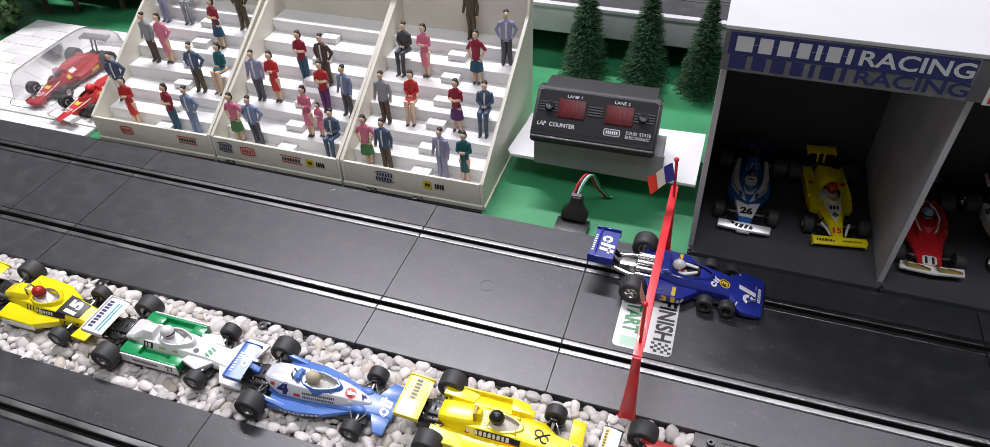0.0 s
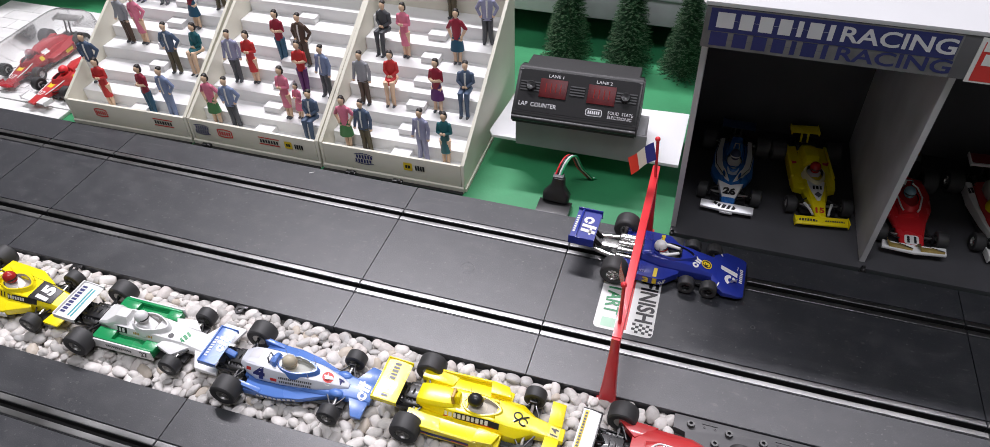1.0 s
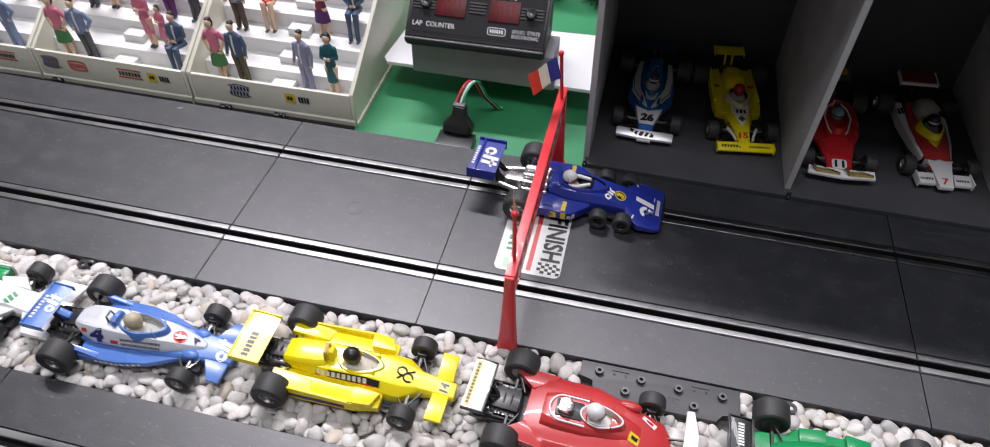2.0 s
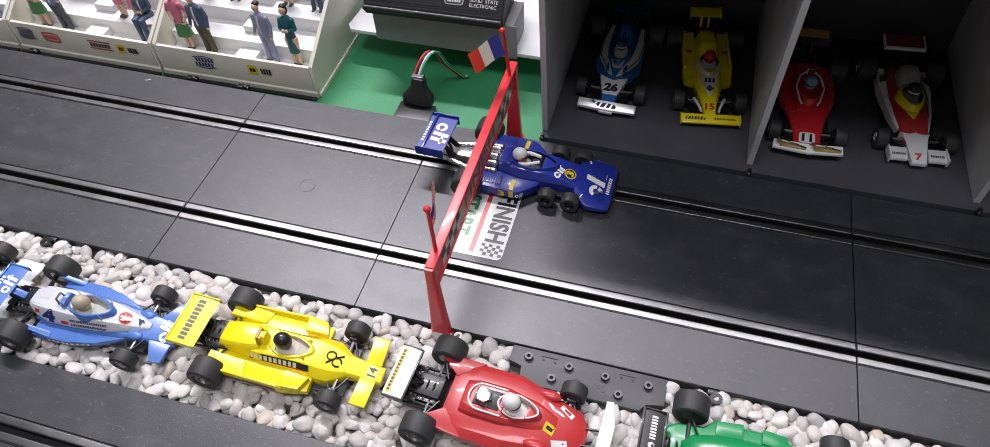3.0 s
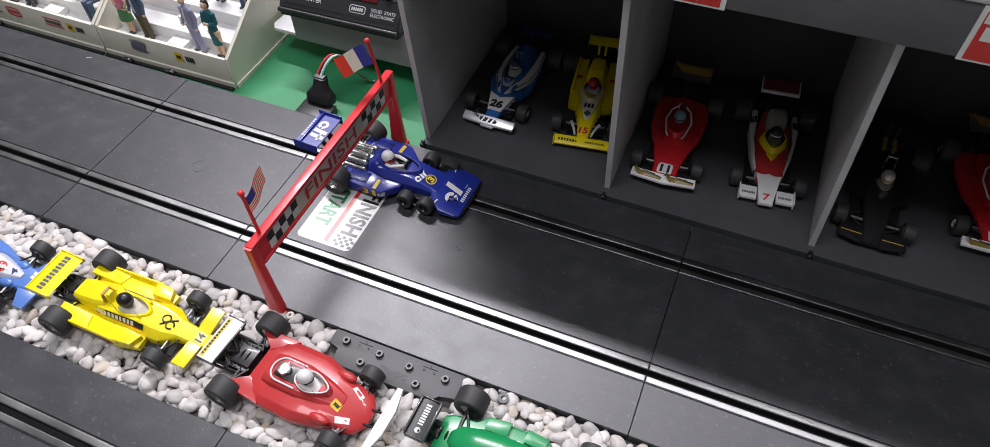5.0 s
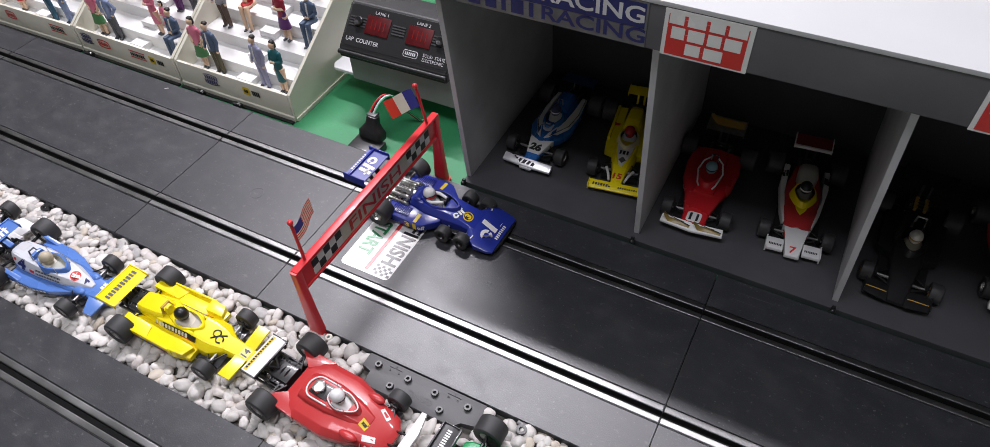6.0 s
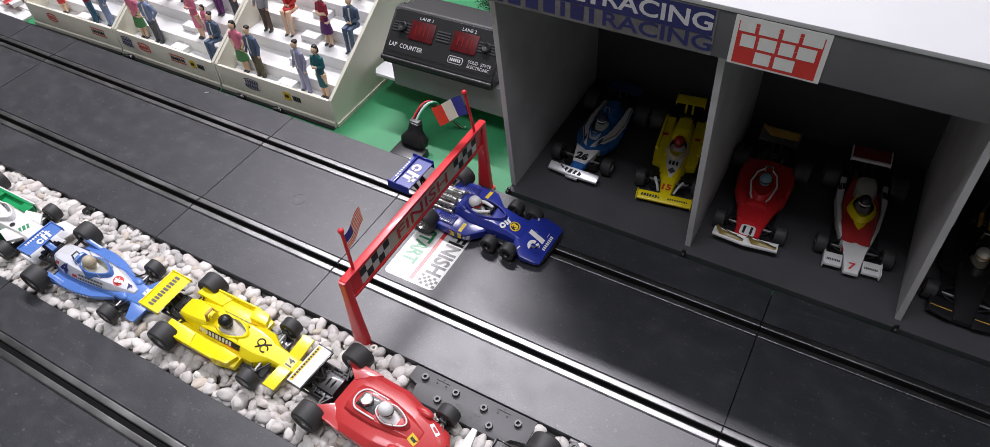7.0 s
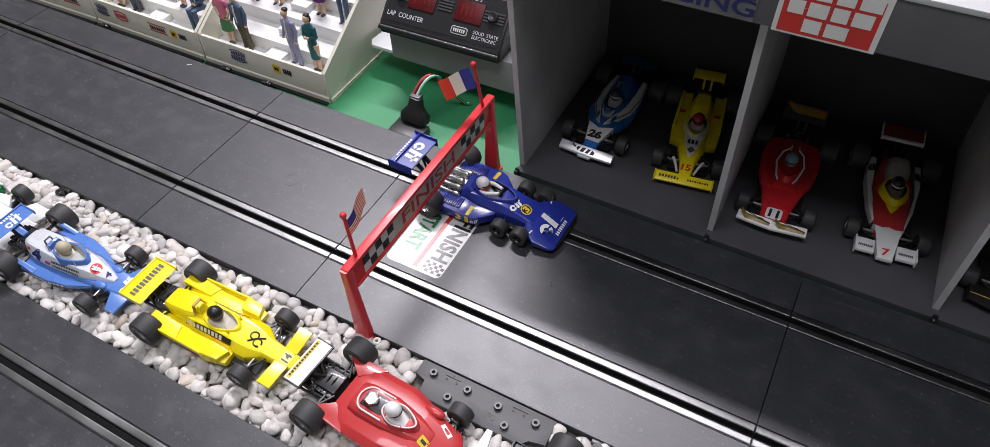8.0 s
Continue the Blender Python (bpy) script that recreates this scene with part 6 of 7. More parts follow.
# white and green car number 27
def white_green():
    c = thing("slot_car", "white and green toy formula car number 27 on gravel", "toy car", at(-0.2840, -0.0920, 0.4), GRID)
    underpan(c, -40, 44, 17)
    hull(c, [(-34, [(0, 14), (7, 14), (8, 12), (8, 4)]), (-12, [(0, 17), (8.5, 17), (10.5, 12), (10.5, 4)]), (18, [(0, 16.2), (8, 16), (10.5, 11), (10.5, 4)]), (38, [(0, 12.8), (6.5, 12.6), (9, 9), (9, 4)]), (56, [(0, 8.8), (7, 8.6), (8.5, 7), (8.5, 3.6)]), (72, [(0, 5.8), (7, 5.6), (8, 5), (8, 3.2)])], WHITE, well=(0, 14, 6.5, 11))
    pair("side_pod", [(-30, 9.5, 8.6), (-30, 19.8, 9.6), (0, 20.2, 8.8), (20, 19.8, 7.6), (21, 9, 8.6)], 4, 0.5, GREEN_CAR, c)
    pair("pod_wall", [(-30, 17.8, 13.6), (-30, 20.2, 13.6), (20, 20.2, 12.2), (20, 18.4, 12.2)], 8, 0.5, GREEN_CAR, c)
    pair("pod_deck", [(-30, 10, 13.4), (-30, 18, 13.6), (-15, 18.4, 12.6), (-15, 10, 13)], 8, 0.5, GREEN_CAR, c)
    for s in (-1, 1):
        piece("side_skirt", box(bmesh.new(), -30, 21, s * 21.0 - 0.6, s * 21.0 + 0.6, 3.4, 12.6, 0.3), WHITE, c)
    pair("pod_inlet", [(11, 11, 12.2), (11, 18.2, 12.2), (21, 19, 11.4), (21, 11, 11.4)], 7, 0.4, GREEN_CAR, c)
    hull(c, [(-31, [(0, 17.5), (8, 17.2), (9, 16), (9, 13)]), (-24, [(0, 19.5), (7.5, 19), (9.5, 17), (9.5, 13)]), (-17, [(0, 23), (4, 23), (7, 18.5), (8.5, 13)]), (-8, [(0, 23), (4, 23), (6, 18.5), (8, 13)])], WHITE, "engine_cover")
    cockpit(c, 8, 14, 8.2, 15, 19.2, WHITE, surface("seat_dull", (0.42, 0.4, 0.38), 0.6))
    driver(c, 2.6, 24, WHITE, WHITE)
    engine(c, -60, -34, 10, 15)
    w = rear_wing(c, -62, -45, 17.0, 22.5, 7, WHITE, lip=2.0)
    blocks(9, -57.6, 0, 24.6, 26, 4.0, INK_BLUE, w, turn=90, ry=7)
    teal = surface("teal_stripe", (0.02, 0.3, 0.32), 0.4)
    for k in (0, 2.2):
        patch("wing_stripe", -51.5 + k, -1, 23.6 - 0.12 * k, 27, 1.3, teal, w, turn=90, ry=7)
    for s in (-1, 1):
        bm = slab(bmesh.new(), [(48, s * 7, 9), (57, s * 21, 9), (74, s * 21, 7), (70, s * 7, 6)], 4.5, 0.5)
        piece("front_wing", bm, WHITE, c)
        bm = slab(bmesh.new(), [(24, s * 8, 13), (20, s * 13, 12), (34, s * 17, 10), (44, s * 8, 11)], 7, 0.6)
        piece("front_fairing", bm, WHITE, c)
        t = 0 if s < 0 else 180
        mark("27", 15, s * 21.8, 8.8, 6.5, 5.5, INK, c, turn=t, rx=88)
        blocks(12, -7, s * 21.8, 8.6, 22, 2.4, INK, c, turn=t, rx=88)
        blocks(12, 7, s * 10.3, 14.4, 16, 1.8, BRASS, c, turn=t, rx=66)
        flash = patch("number_panel", -11, s * 10.2, 14.6, 8.5, 4.8, INK, c, turn=t, rx=68)
        blocks(2, -11, s * 10.4, 14.7, 5, 3.4, PAPER, flash, turn=t, rx=68)
    blocks(3, 38, -1.5, 14.0, 8, 4.5, INK_GREEN, c, turn=75, ry=13, slant=0.2)
    patch("badge", 28, -4.0, 16.0, 4.2, 4.2, INK, c, turn=80, ry=10, r=2)
    wheels(c)


white_green()


# yellow and black car number 15 on the gravel
def yellow_fifteen():
    c = thing("slot_car", "yellow and black toy formula car number 15 on gravel", "toy car", at(-0.4040, -0.0880, -0.6), GRID)
    underpan(c, -40, 44, 17)
    hull(c, [(-34, [(0, 15), (6, 14.6), (8, 12.4), (8.4, 4)]), (-16, [(0, 18.2), (8.4, 17.8), (11, 13), (11.4, 4)]), (4, [(0, 18.4), (9.6, 18.0), (12, 13), (12.4, 4)]), (19, [(0, 16.8), (8.8, 16.4), (11.4, 12), (11.8, 4)]), (37, [(0, 12.6), (6.8, 12.3), (9, 9.6), (9.4, 4)]), (48, [(0, 8.6), (6.4, 8.5), (7.6, 7), (7.8, 3.6)]), (56, [(0, 6), (5.4, 5.9), (6.2, 5), (6.4, 3.2)])], YELLOW, well=(-8, 12, 6.8, 10))
    pair("side_pod", [(-30, 10, 13.4), (-31, 23.4, 11.4), (2, 22.4, 9.8), (22, 13, 10.4), (20, 9, 12.4)], 4, 0.9, YELLOW, c)
    pair("side_skirt", [(-27, 22.9, 8.5), (-27, 24.1, 8.5), (4, 23.0, 8.0), (4, 21.8, 8.0)], 3.5, 0.3, WHITE, c)
    hull(c, [(-38, [(0, 17.4), (4.6, 17.2), (6.4, 15), (7, 12)]), (-28, [(0, 21.4), (5.6, 21), (7.6, 17.6), (8.2, 12)]), (-16, [(0, 22.6), (5.2, 22.2), (7.6, 18.4), (8.6, 12)]), (-12, [(0, 21.4), (4.6, 21), (7, 18), (8.4, 12)])], YELLOW, "engine_cover")
    piece("roll_hoop", tube(bmesh.new(), [(-12.6, -3.6, 21), (-13, -2.6, 26.4), (-13, 2.6, 26.4), (-12.6, 3.6, 21)], 1.0, 8), CHROME, c)
    cockpit(c, 2, 12.5, 8.8, 16, 20.4, YELLOW, surface("seat_warm", (0.42, 0.38, 0.34), 0.6))
    driver(c, -3.5, 24.5, surface("helmet_red", (0.42, 0.02, 0.02), 0.25), WHITE)
    bm = slab(bmesh.new(), [(18.5, -9.0, 17.0), (37, -6.8, 13.0), (37, 6.8, 13.0), (18.5, 9.0, 17.0)], 10, 0.4)
    piece("nose_panel", bm, INK, c, "black nose panel")
    mark("15", 28.0, 0, 15.4, 13, 10, PAPER, c, turn=90, ry=12, bold=0.06)
    for s in (-1, 1):
        t = 0 if s < 0 else 180
        band = patch("side_band", 13, s * 11.4, 14.6, 26, 4.8, INK, c, turn=t, rx=66)
        blocks(7, 8, s * 11.6, 14.8, 15, 2.6, PAPER, band, turn=t, rx=66)
        for k in range(3):
            patch("black_flash", -9.5 + 3.2 * k, s * 11.2, 15.0, 1.2, 4.8, INK, c, turn=t, rx=66)
    engine(c, -64, -36, 11, 15)
    for s in (-1, 1):
        piece("tail_pipe", tube(bmesh.new(), [(-34, s * 6, 12), (-46, s * 7, 14)], 2.2, 10), GREYP, c)
    rear_wing(c, -70, -52, 16.8, 22.5, 7, YELLOW, lip=1.0)
    front_wing(c, 41, 54, 6, 21, 8.2, YELLOW, ends=False, sweep=1)
    wheels(c, (-43, 31))


yellow_fifteen()


# green car
def green_car():
    c = thing("slot_car", "smooth green toy formula car with black rear wing on gravel", "toy car", at(0.2500, -0.0895, -1.0), GRID)
    underpan(c, -40, 44, 17)
    hull(c, [(-49, [(0, 9.5), (10, 9.2), (12, 8), (12, 4)]), (-44, [(0, 10.5), (13, 10), (14.5, 8), (14.5, 4)]), (-30, [(0, 10.8), (14.5, 10.2), (16, 8), (16, 4)]), (-25, [(0, 10.8), (19, 10), (21, 8), (21, 4)]), (12, [(0, 11), (19.5, 10.4), (21.5, 8), (21.5, 4)]), (24, [(0, 11), (11, 10.6), (13, 8), (13, 4)]), (46, [(0, 9.6), (7, 9.2), (8.5, 7), (8.5, 4)]), (64, [(0, 6), (6, 5.8), (7, 5), (7, 3.4)])], GREEN_CAR)
    tub(c, [(-41, 3.5, 8, 12.5), (-36, 7.5, 8, 17.0), (-24, 9.6, 8, 20.5), (-10, 10.5, 8, 22.5), (2, 10.5, 8, 22), (20, 9, 8, 18), (40, 7, 8, 11.5)], GREEN_CAR, "spine", p=2.4)
    cockpit(c, 12, 10, 7.5, 16, 20.5, GREEN_CAR, BLACK)
    driver(c, 8, 23.5, surface("helmet_scarlet", (0.5, 0.02, 0.02), 0.25), WHITE)
    pair("pod_top", [(-24, 11, 12.6), (-24, 19.6, 12.2), (-10, 21, 12.8), (-10, 12, 13.0)], 8, 0.5, GREEN_CAR, c)
    pair("pod_inlet", [(0, 12.4, 13.8), (0, 21, 13.2), (13, 20, 12.2), (13, 12, 12.8)], 8, 0.5, GREEN_CAR, c)
    engine(c, -58, -47, 7, 11)
    w = rear_wing(c, -62.5, -51, 12.2, 20.5, 4, BLACK, BLACK)
    bm = bmesh.new()
    box(bm, -63.6, -62.4, -12.2, 12.2, 19.8, 23, 0.3)
    box(bm, -51.4, -50.2, -12.2, 12.2, 19.2, 22.4, 0.3)
    piece("wing_lip", bm, BLACK, w)
    blocks(8, -56.8, 2.2, 21.8, 13, 3.2, PAPER, w, turn=90, ry=4)
    patch("flower_mark", -56.8, -7.6, 21.8, 3.6, 3.6, PAPER, w, turn=90, ry=4, r=2)
    front_wing(c, 50, 64, 6, 21, 8, GREEN_CAR)
    wheels(c)


green_car()


# six-wheeled blue car on the track
def six_wheeler():
    c = thing("slot_car", "deep blue six-wheeled toy formula car number 3 on the track", "toy car", at(0.0812, 0.0905, -1.6, 0.0009))
    underpan(c, -40, 46, 16)
    # broad shovel nose
    nose = hull(c, [(36, [(0, 12.4), (10, 11.8), (14, 10.2), (14, 3.4)]), (41, [(0, 11.2), (13, 10.4), (19, 8.8), (19, 3.2)]), (46, [(0, 10), (16, 9.2), (22.5, 7.6), (22.5, 3)]), (58, [(0, 6.6), (17, 6.2), (21.5, 5.2), (21.5, 2.6)]), (62, [(0, 5.2), (15, 5.0), (19.5, 4.4), (19.5, 2.6)])], BLUE, "nose")
    piece("nose_bumper", slab(bmesh.new(), [(57, 21.5, 4), (63, 16, 4), (64, 0, 4), (63, -16, 4), (57, -21.5, 4), (58, 0, 4)], 2, 0.5), BLACK, nose)
    hull(c, [(-20, [(0, 17), (8, 16.8), (10.5, 13), (10.5, 4)]), (-4, [(0, 18), (10.4, 17.6), (13.5, 12.5), (13.5, 4)]), (14, [(0, 17.4), (9.6, 17), (13, 12), (13, 4)]), (28, [(0, 14.8), (9, 14.2), (11.5, 11), (11.5, 4)]), (40, [(0, 11.6), (9.5, 11), (12, 9.4), (12, 4)])], BLUE, well=(-7, 10.5, 7.3, 10))
    pods = pair("side_pod", [(-36, 10, 12), (-36, 25.8, 11), (-4, 26.5, 10.4), (0, 25.5, 10.2), (11, 15, 10.2), (11, 10, 11.4)], 3.5, 0.5, BLUE, c)
    cockpit(c, 3, 16.5, 9.2, 14.5, 19.0, BLUE, BLACK)
    driver(c, -6.5, 22.6, WHITE, WHITE, arms=True, band=surface("helmet_red_band", (0.5, 0.03, 0.025), 0.25))
    tub(c, [(-20, 8, 12, 17.5), (-14, 9.5, 12, 20.5), (-11, 9, 12, 19)], BLUE, "head_rest")
    # chromed engine
    bm = bmesh.new()
    box(bm, -38, -20, -5.5, 5.5, 6, 17, 0.8)
    box(bm, -54, -38, -4.5, 4.5, 5, 13, 0.8)
    for s in (-1, 1):
        for k in range(4):
            tube(bm, [(-35 + 4.2 * k, s * 6, 12), (-37 + 4.2 * k, s * 11.5, 10), (-42 + 3 * k, s * 12, 9)], 1.3, 7)
        tube(bm, [(-24, s * 11.8, 10.5), (-42, s * 12, 9.5), (-58, s * 8, 10)], 2.0, 9)
        # smooth round cylinder heads lying along the block, bulbed at the front
        for y, z, r in ((3.6, 18.4, 2.2), (8.2, 15.6, 2.3), (11.6, 12.0, 2.0)):
            tube(bm, [(-40.5, s * y, z), (-39.5, s * y, z), (-26, s * y, z), (-25, s * y, z), (-22, s * y, z), (-20.4, s * y, z)], [r * 0.5, r, r, r * 1.2, r * 1.2, r * 0.5], 14)
    eng = piece("engine", bm, CHROME, c, "chromed engine with round cylinder heads")
    for s in (-1, 1):
        piece("rear_arm", tube(bmesh.new(), [(-40, s * 5, 11), (-40, s * 20, 10.5)], 1.3, 7), BLACK, eng)
        piece("wing_post", tube(bmesh.new(), [(-66, s * 5, 24.5), (-54, s * 4.5, 12)], 1.2, 7), BLACK, eng)
        piece("wing_brace", tube(bmesh.new(), [(-71, s * 5, 24.5), (-56, s * 4.5, 11)], 0.8, 7), BLACK, eng)
    w = rear_wing(c, -78.5, -58.5, 18, 25.5, 0.5, film("wing_glossy_blue", (0.02, 0.036, 0.29)), BLUE, height=8, flat=True)
    bm = box(bmesh.new(), -0.8, 0.8, -17.8, 17.8, 0, 1.8, 0.3, m=Matrix.Translation((-74.0, 0, 26.3)))
    piece("wing_flap", bm, BLUE, w)
    emblem(-65.5, 0, 27.2, 21, 12, PAPER, w, turn=-90, rx=0)
    blocks(8, -76.6, 0, 27.0, 20, 2.0, PAPER, w, turn=-90)
    # louvres and stripes on the pods
    for s, pod in zip((-1, 1), pods):
        bm = bmesh.new()
        for k in range(10):
            box(bm, -31 + 1.7 * k, -30.2 + 1.7 * k, s * 18 - 5, s * 18 + 5, 11.2, 12.3, 0.15)
        piece("louvre_panel", bm, BLUE, pod)
        patch("yellow_stripe", -6.5, s * 20.5, 11.9, 3.0, 9, INK_YELLOW, pod, rx=3 * -s)
        patch("yellow_stripe", -6.0, s * 26.4, 7.2, 3.4, 6, INK_YELLOW, pod, rx=90, turn=0 if s < 0 else 180)
        mark("3", -13, s * 26.7, 7.0, 4.8, 5.8, INK_YELLOW, pod, rx=90, turn=0 if s < 0 else 180, bold=0.05)
        emblem(0, s * 26.0, 7.0, 6, 4, PAPER, pod, rx=90, turn=(14 if s < 0 else 166))
        patch("white_edge", 41.5, s * 17.5, 10.3, 1.0, 5.5, PAPER, nose, turn=20 * s)
    emblem(49.0, 0, 9.6, 26, 13.5, PAPER, nose, turn=90, ry=15)
    blocks(8, 58.6, 0, 7.0, 15, 2.4, PAPER, nose, turn=90, ry=9)
    disc = patch("badge", 31.0, -2.0, 15.0, 8.4, 8.4, INK_YELLOW, c, turn=80, ry=13, r=4.1)
    patch("badge_mark", 31.0, -2.0, 15.2, 6.8, 6.8, INK, disc, turn=80, ry=13, r=3.3)
    mark("3", 31.0, -2.0, 15.3, 3.8, 5.4, INK_YELLOW, c, turn=80, ry=13, bold=0.05)
    emblem(22.5, -3.5, 17.2, 11, 7, PAPER, c, turn=75, ry=7)
    # wheels: two large, four small
    for s in (-1, 1):
        wheel(c, -38, s * 27, 10.5, 14, CHROME)
        for x in (18.5, 35.5):
            wheel(c, x, s * 21.5, 6.6, 8.5, BLACK)
    piece("axle", tube(bmesh.new(), [(-38, -27, 10.5), (-38, 27, 10.5)], 1.2, 8), STEEL, c)
    for x in (18.5, 35.5):
        piece("axle", tube(bmesh.new(), [(x, -21, 6.6), (x, 21, 6.6)], 0.9, 8), STEEL, c)


six_wheeler()


# ---- cars in the pit bays ----
FLOOR_Z = -0.0004


def bay(x, y, heading):
    return pose(x, y, FLOOR_Z, 0, 0, heading)


def blue_twenty_six():
    c = thing("slot_car", "blue and white toy formula car number 26 in a bay", "toy car", bay(0.1240, 0.2285, -91), BAYS)
    underpan(c, -38, 44, 15)
    hull(c, [(-34, [(0, 14), (7, 13.6), (9, 11), (9, 4)]), (-10, [(0, 16), (8.6, 15.6), (11, 11), (11, 4)]), (18, [(0, 15), (7.6, 14.6), (10, 10), (10, 4)]), (30, [(0, 13), (6.4, 12.6), (9, 9), (9, 4)]), (48, [(0, 9.4), (5, 9.2), (6, 7.6), (6, 4)]), (58, [(0, 7), (5, 6.8), (5.6, 6), (5.6, 4)])], MID_BLUE)
    pair("side_pod", [(-36, 8, 12.6), (-36, 15.5, 11.4), (-12, 18.2, 10.6), (10, 18.4, 9.6), (20, 14.5, 9), (28, 8, 11)], 4, 0.8, MID_BLUE, c)
    pair("white_panel", [(-37, 10.5, 15.0), (-37, 15.0, 14.2), (-14, 17.2, 13.0), (4, 15.8, 12.6), (25, 5.6, 14.2), (28, 1.6, 14.6), (22, 3.6, 15.6), (2, 10.6, 15.6), (-18, 11.4, 15.4)], 10, 0.4, WHITE, c)
    for s in (-1, 1):
        pts = [(-36, s * 14.4, 14.6), (-14, s * 16.6, 13.4), (3.4, s * 15.0, 13.0), (24, s * 5.4, 14.5)]
        piece("black_line", tube(bmesh.new(), pts, 0.35, 5), INK, c)
    bm = slab(bmesh.new(), [(26.5, 11.0, 12.6), (46, 5.6, 10.2), (46, -5.6, 10.2), (26.5, -11.0, 12.6), (33, 0, 13.4)], 6, 0.3)
    piece("nose_panel", bm, WHITE, c)
    mark("26", 39.5, 0, 12.0, 11.0, 8.0, INK, c, turn=90, ry=8, bold=0.06)
    hull(c, [(-37, [(0, 18), (3.4, 17.6), (4.6, 15), (5.4, 12)]), (-28, [(0, 24.6), (4.6, 24), (6, 18), (6.6, 12)]), (-16, [(0, 25.4), (5.2, 24.6), (6.8, 18), (7.4, 12)]), (-9, [(0, 23.4), (4.4, 22.8), (6.6, 17), (7.4, 12)])], MID_BLUE, "air_box")
    piece("roll_hoop", tube(bmesh.new(), [(-10, -2.6, 22), (-11, -1.6, 28.6), (-11, 1.6, 28.6), (-10, 2.6, 22)], 0.7, 8), STEEL, c)
    cockpit(c, 4, 12, 8.0, 15.5, 19.6, MID_BLUE, BLACK)
    piece("windscreen", slab(bmesh.new(), [(13.5, -5.4, 19.4), (18.6, -3.4, 17.4), (19.6, 0, 17.0), (18.6, 3.4, 17.4), (13.5, 5.4, 19.4)], 14, 0.5), surface("windscreen_pale", (0.5, 0.58, 0.66), 0.3), c)
    driver(c, -1, 24.5, surface("helmet_navy", (0.03, 0.04, 0.09), 0.3), WHITE, visor=PAPER)
    engine(c, -58, -34, 9, 14)
    # wing blue darkened to carry the shade deep in the bay
    rear_wing(c, -60, -48, 15, 21, 4, surface("wing_shaded_blue", (0.02, 0.045, 0.13), 0.35))
    bm = slab(bmesh.new(), [(53.5, 22.5, 9.6), (60, 22.5, 6.5), (61, 0, 6.5), (60, -22.5, 6.5), (53.5, -22.5, 9.6), (54, 0, 9.6)], 4.5, 0.6)
    box(bm, 59, 62, -5.5, 5.5, 3.4, 5.2, 0.4)
    fw = piece("front_wing", bm, surface("silver_wing", (0.8, 0.8, 0.81), 0.3, metal=0.5), c, "silvered front wing")
    blocks(8, 57.4, 0, 8.6, 30, 3.4, INK, fw, turn=90, ry=24, slant=0.2)
    wheels(c, rim_mat=CHROME)


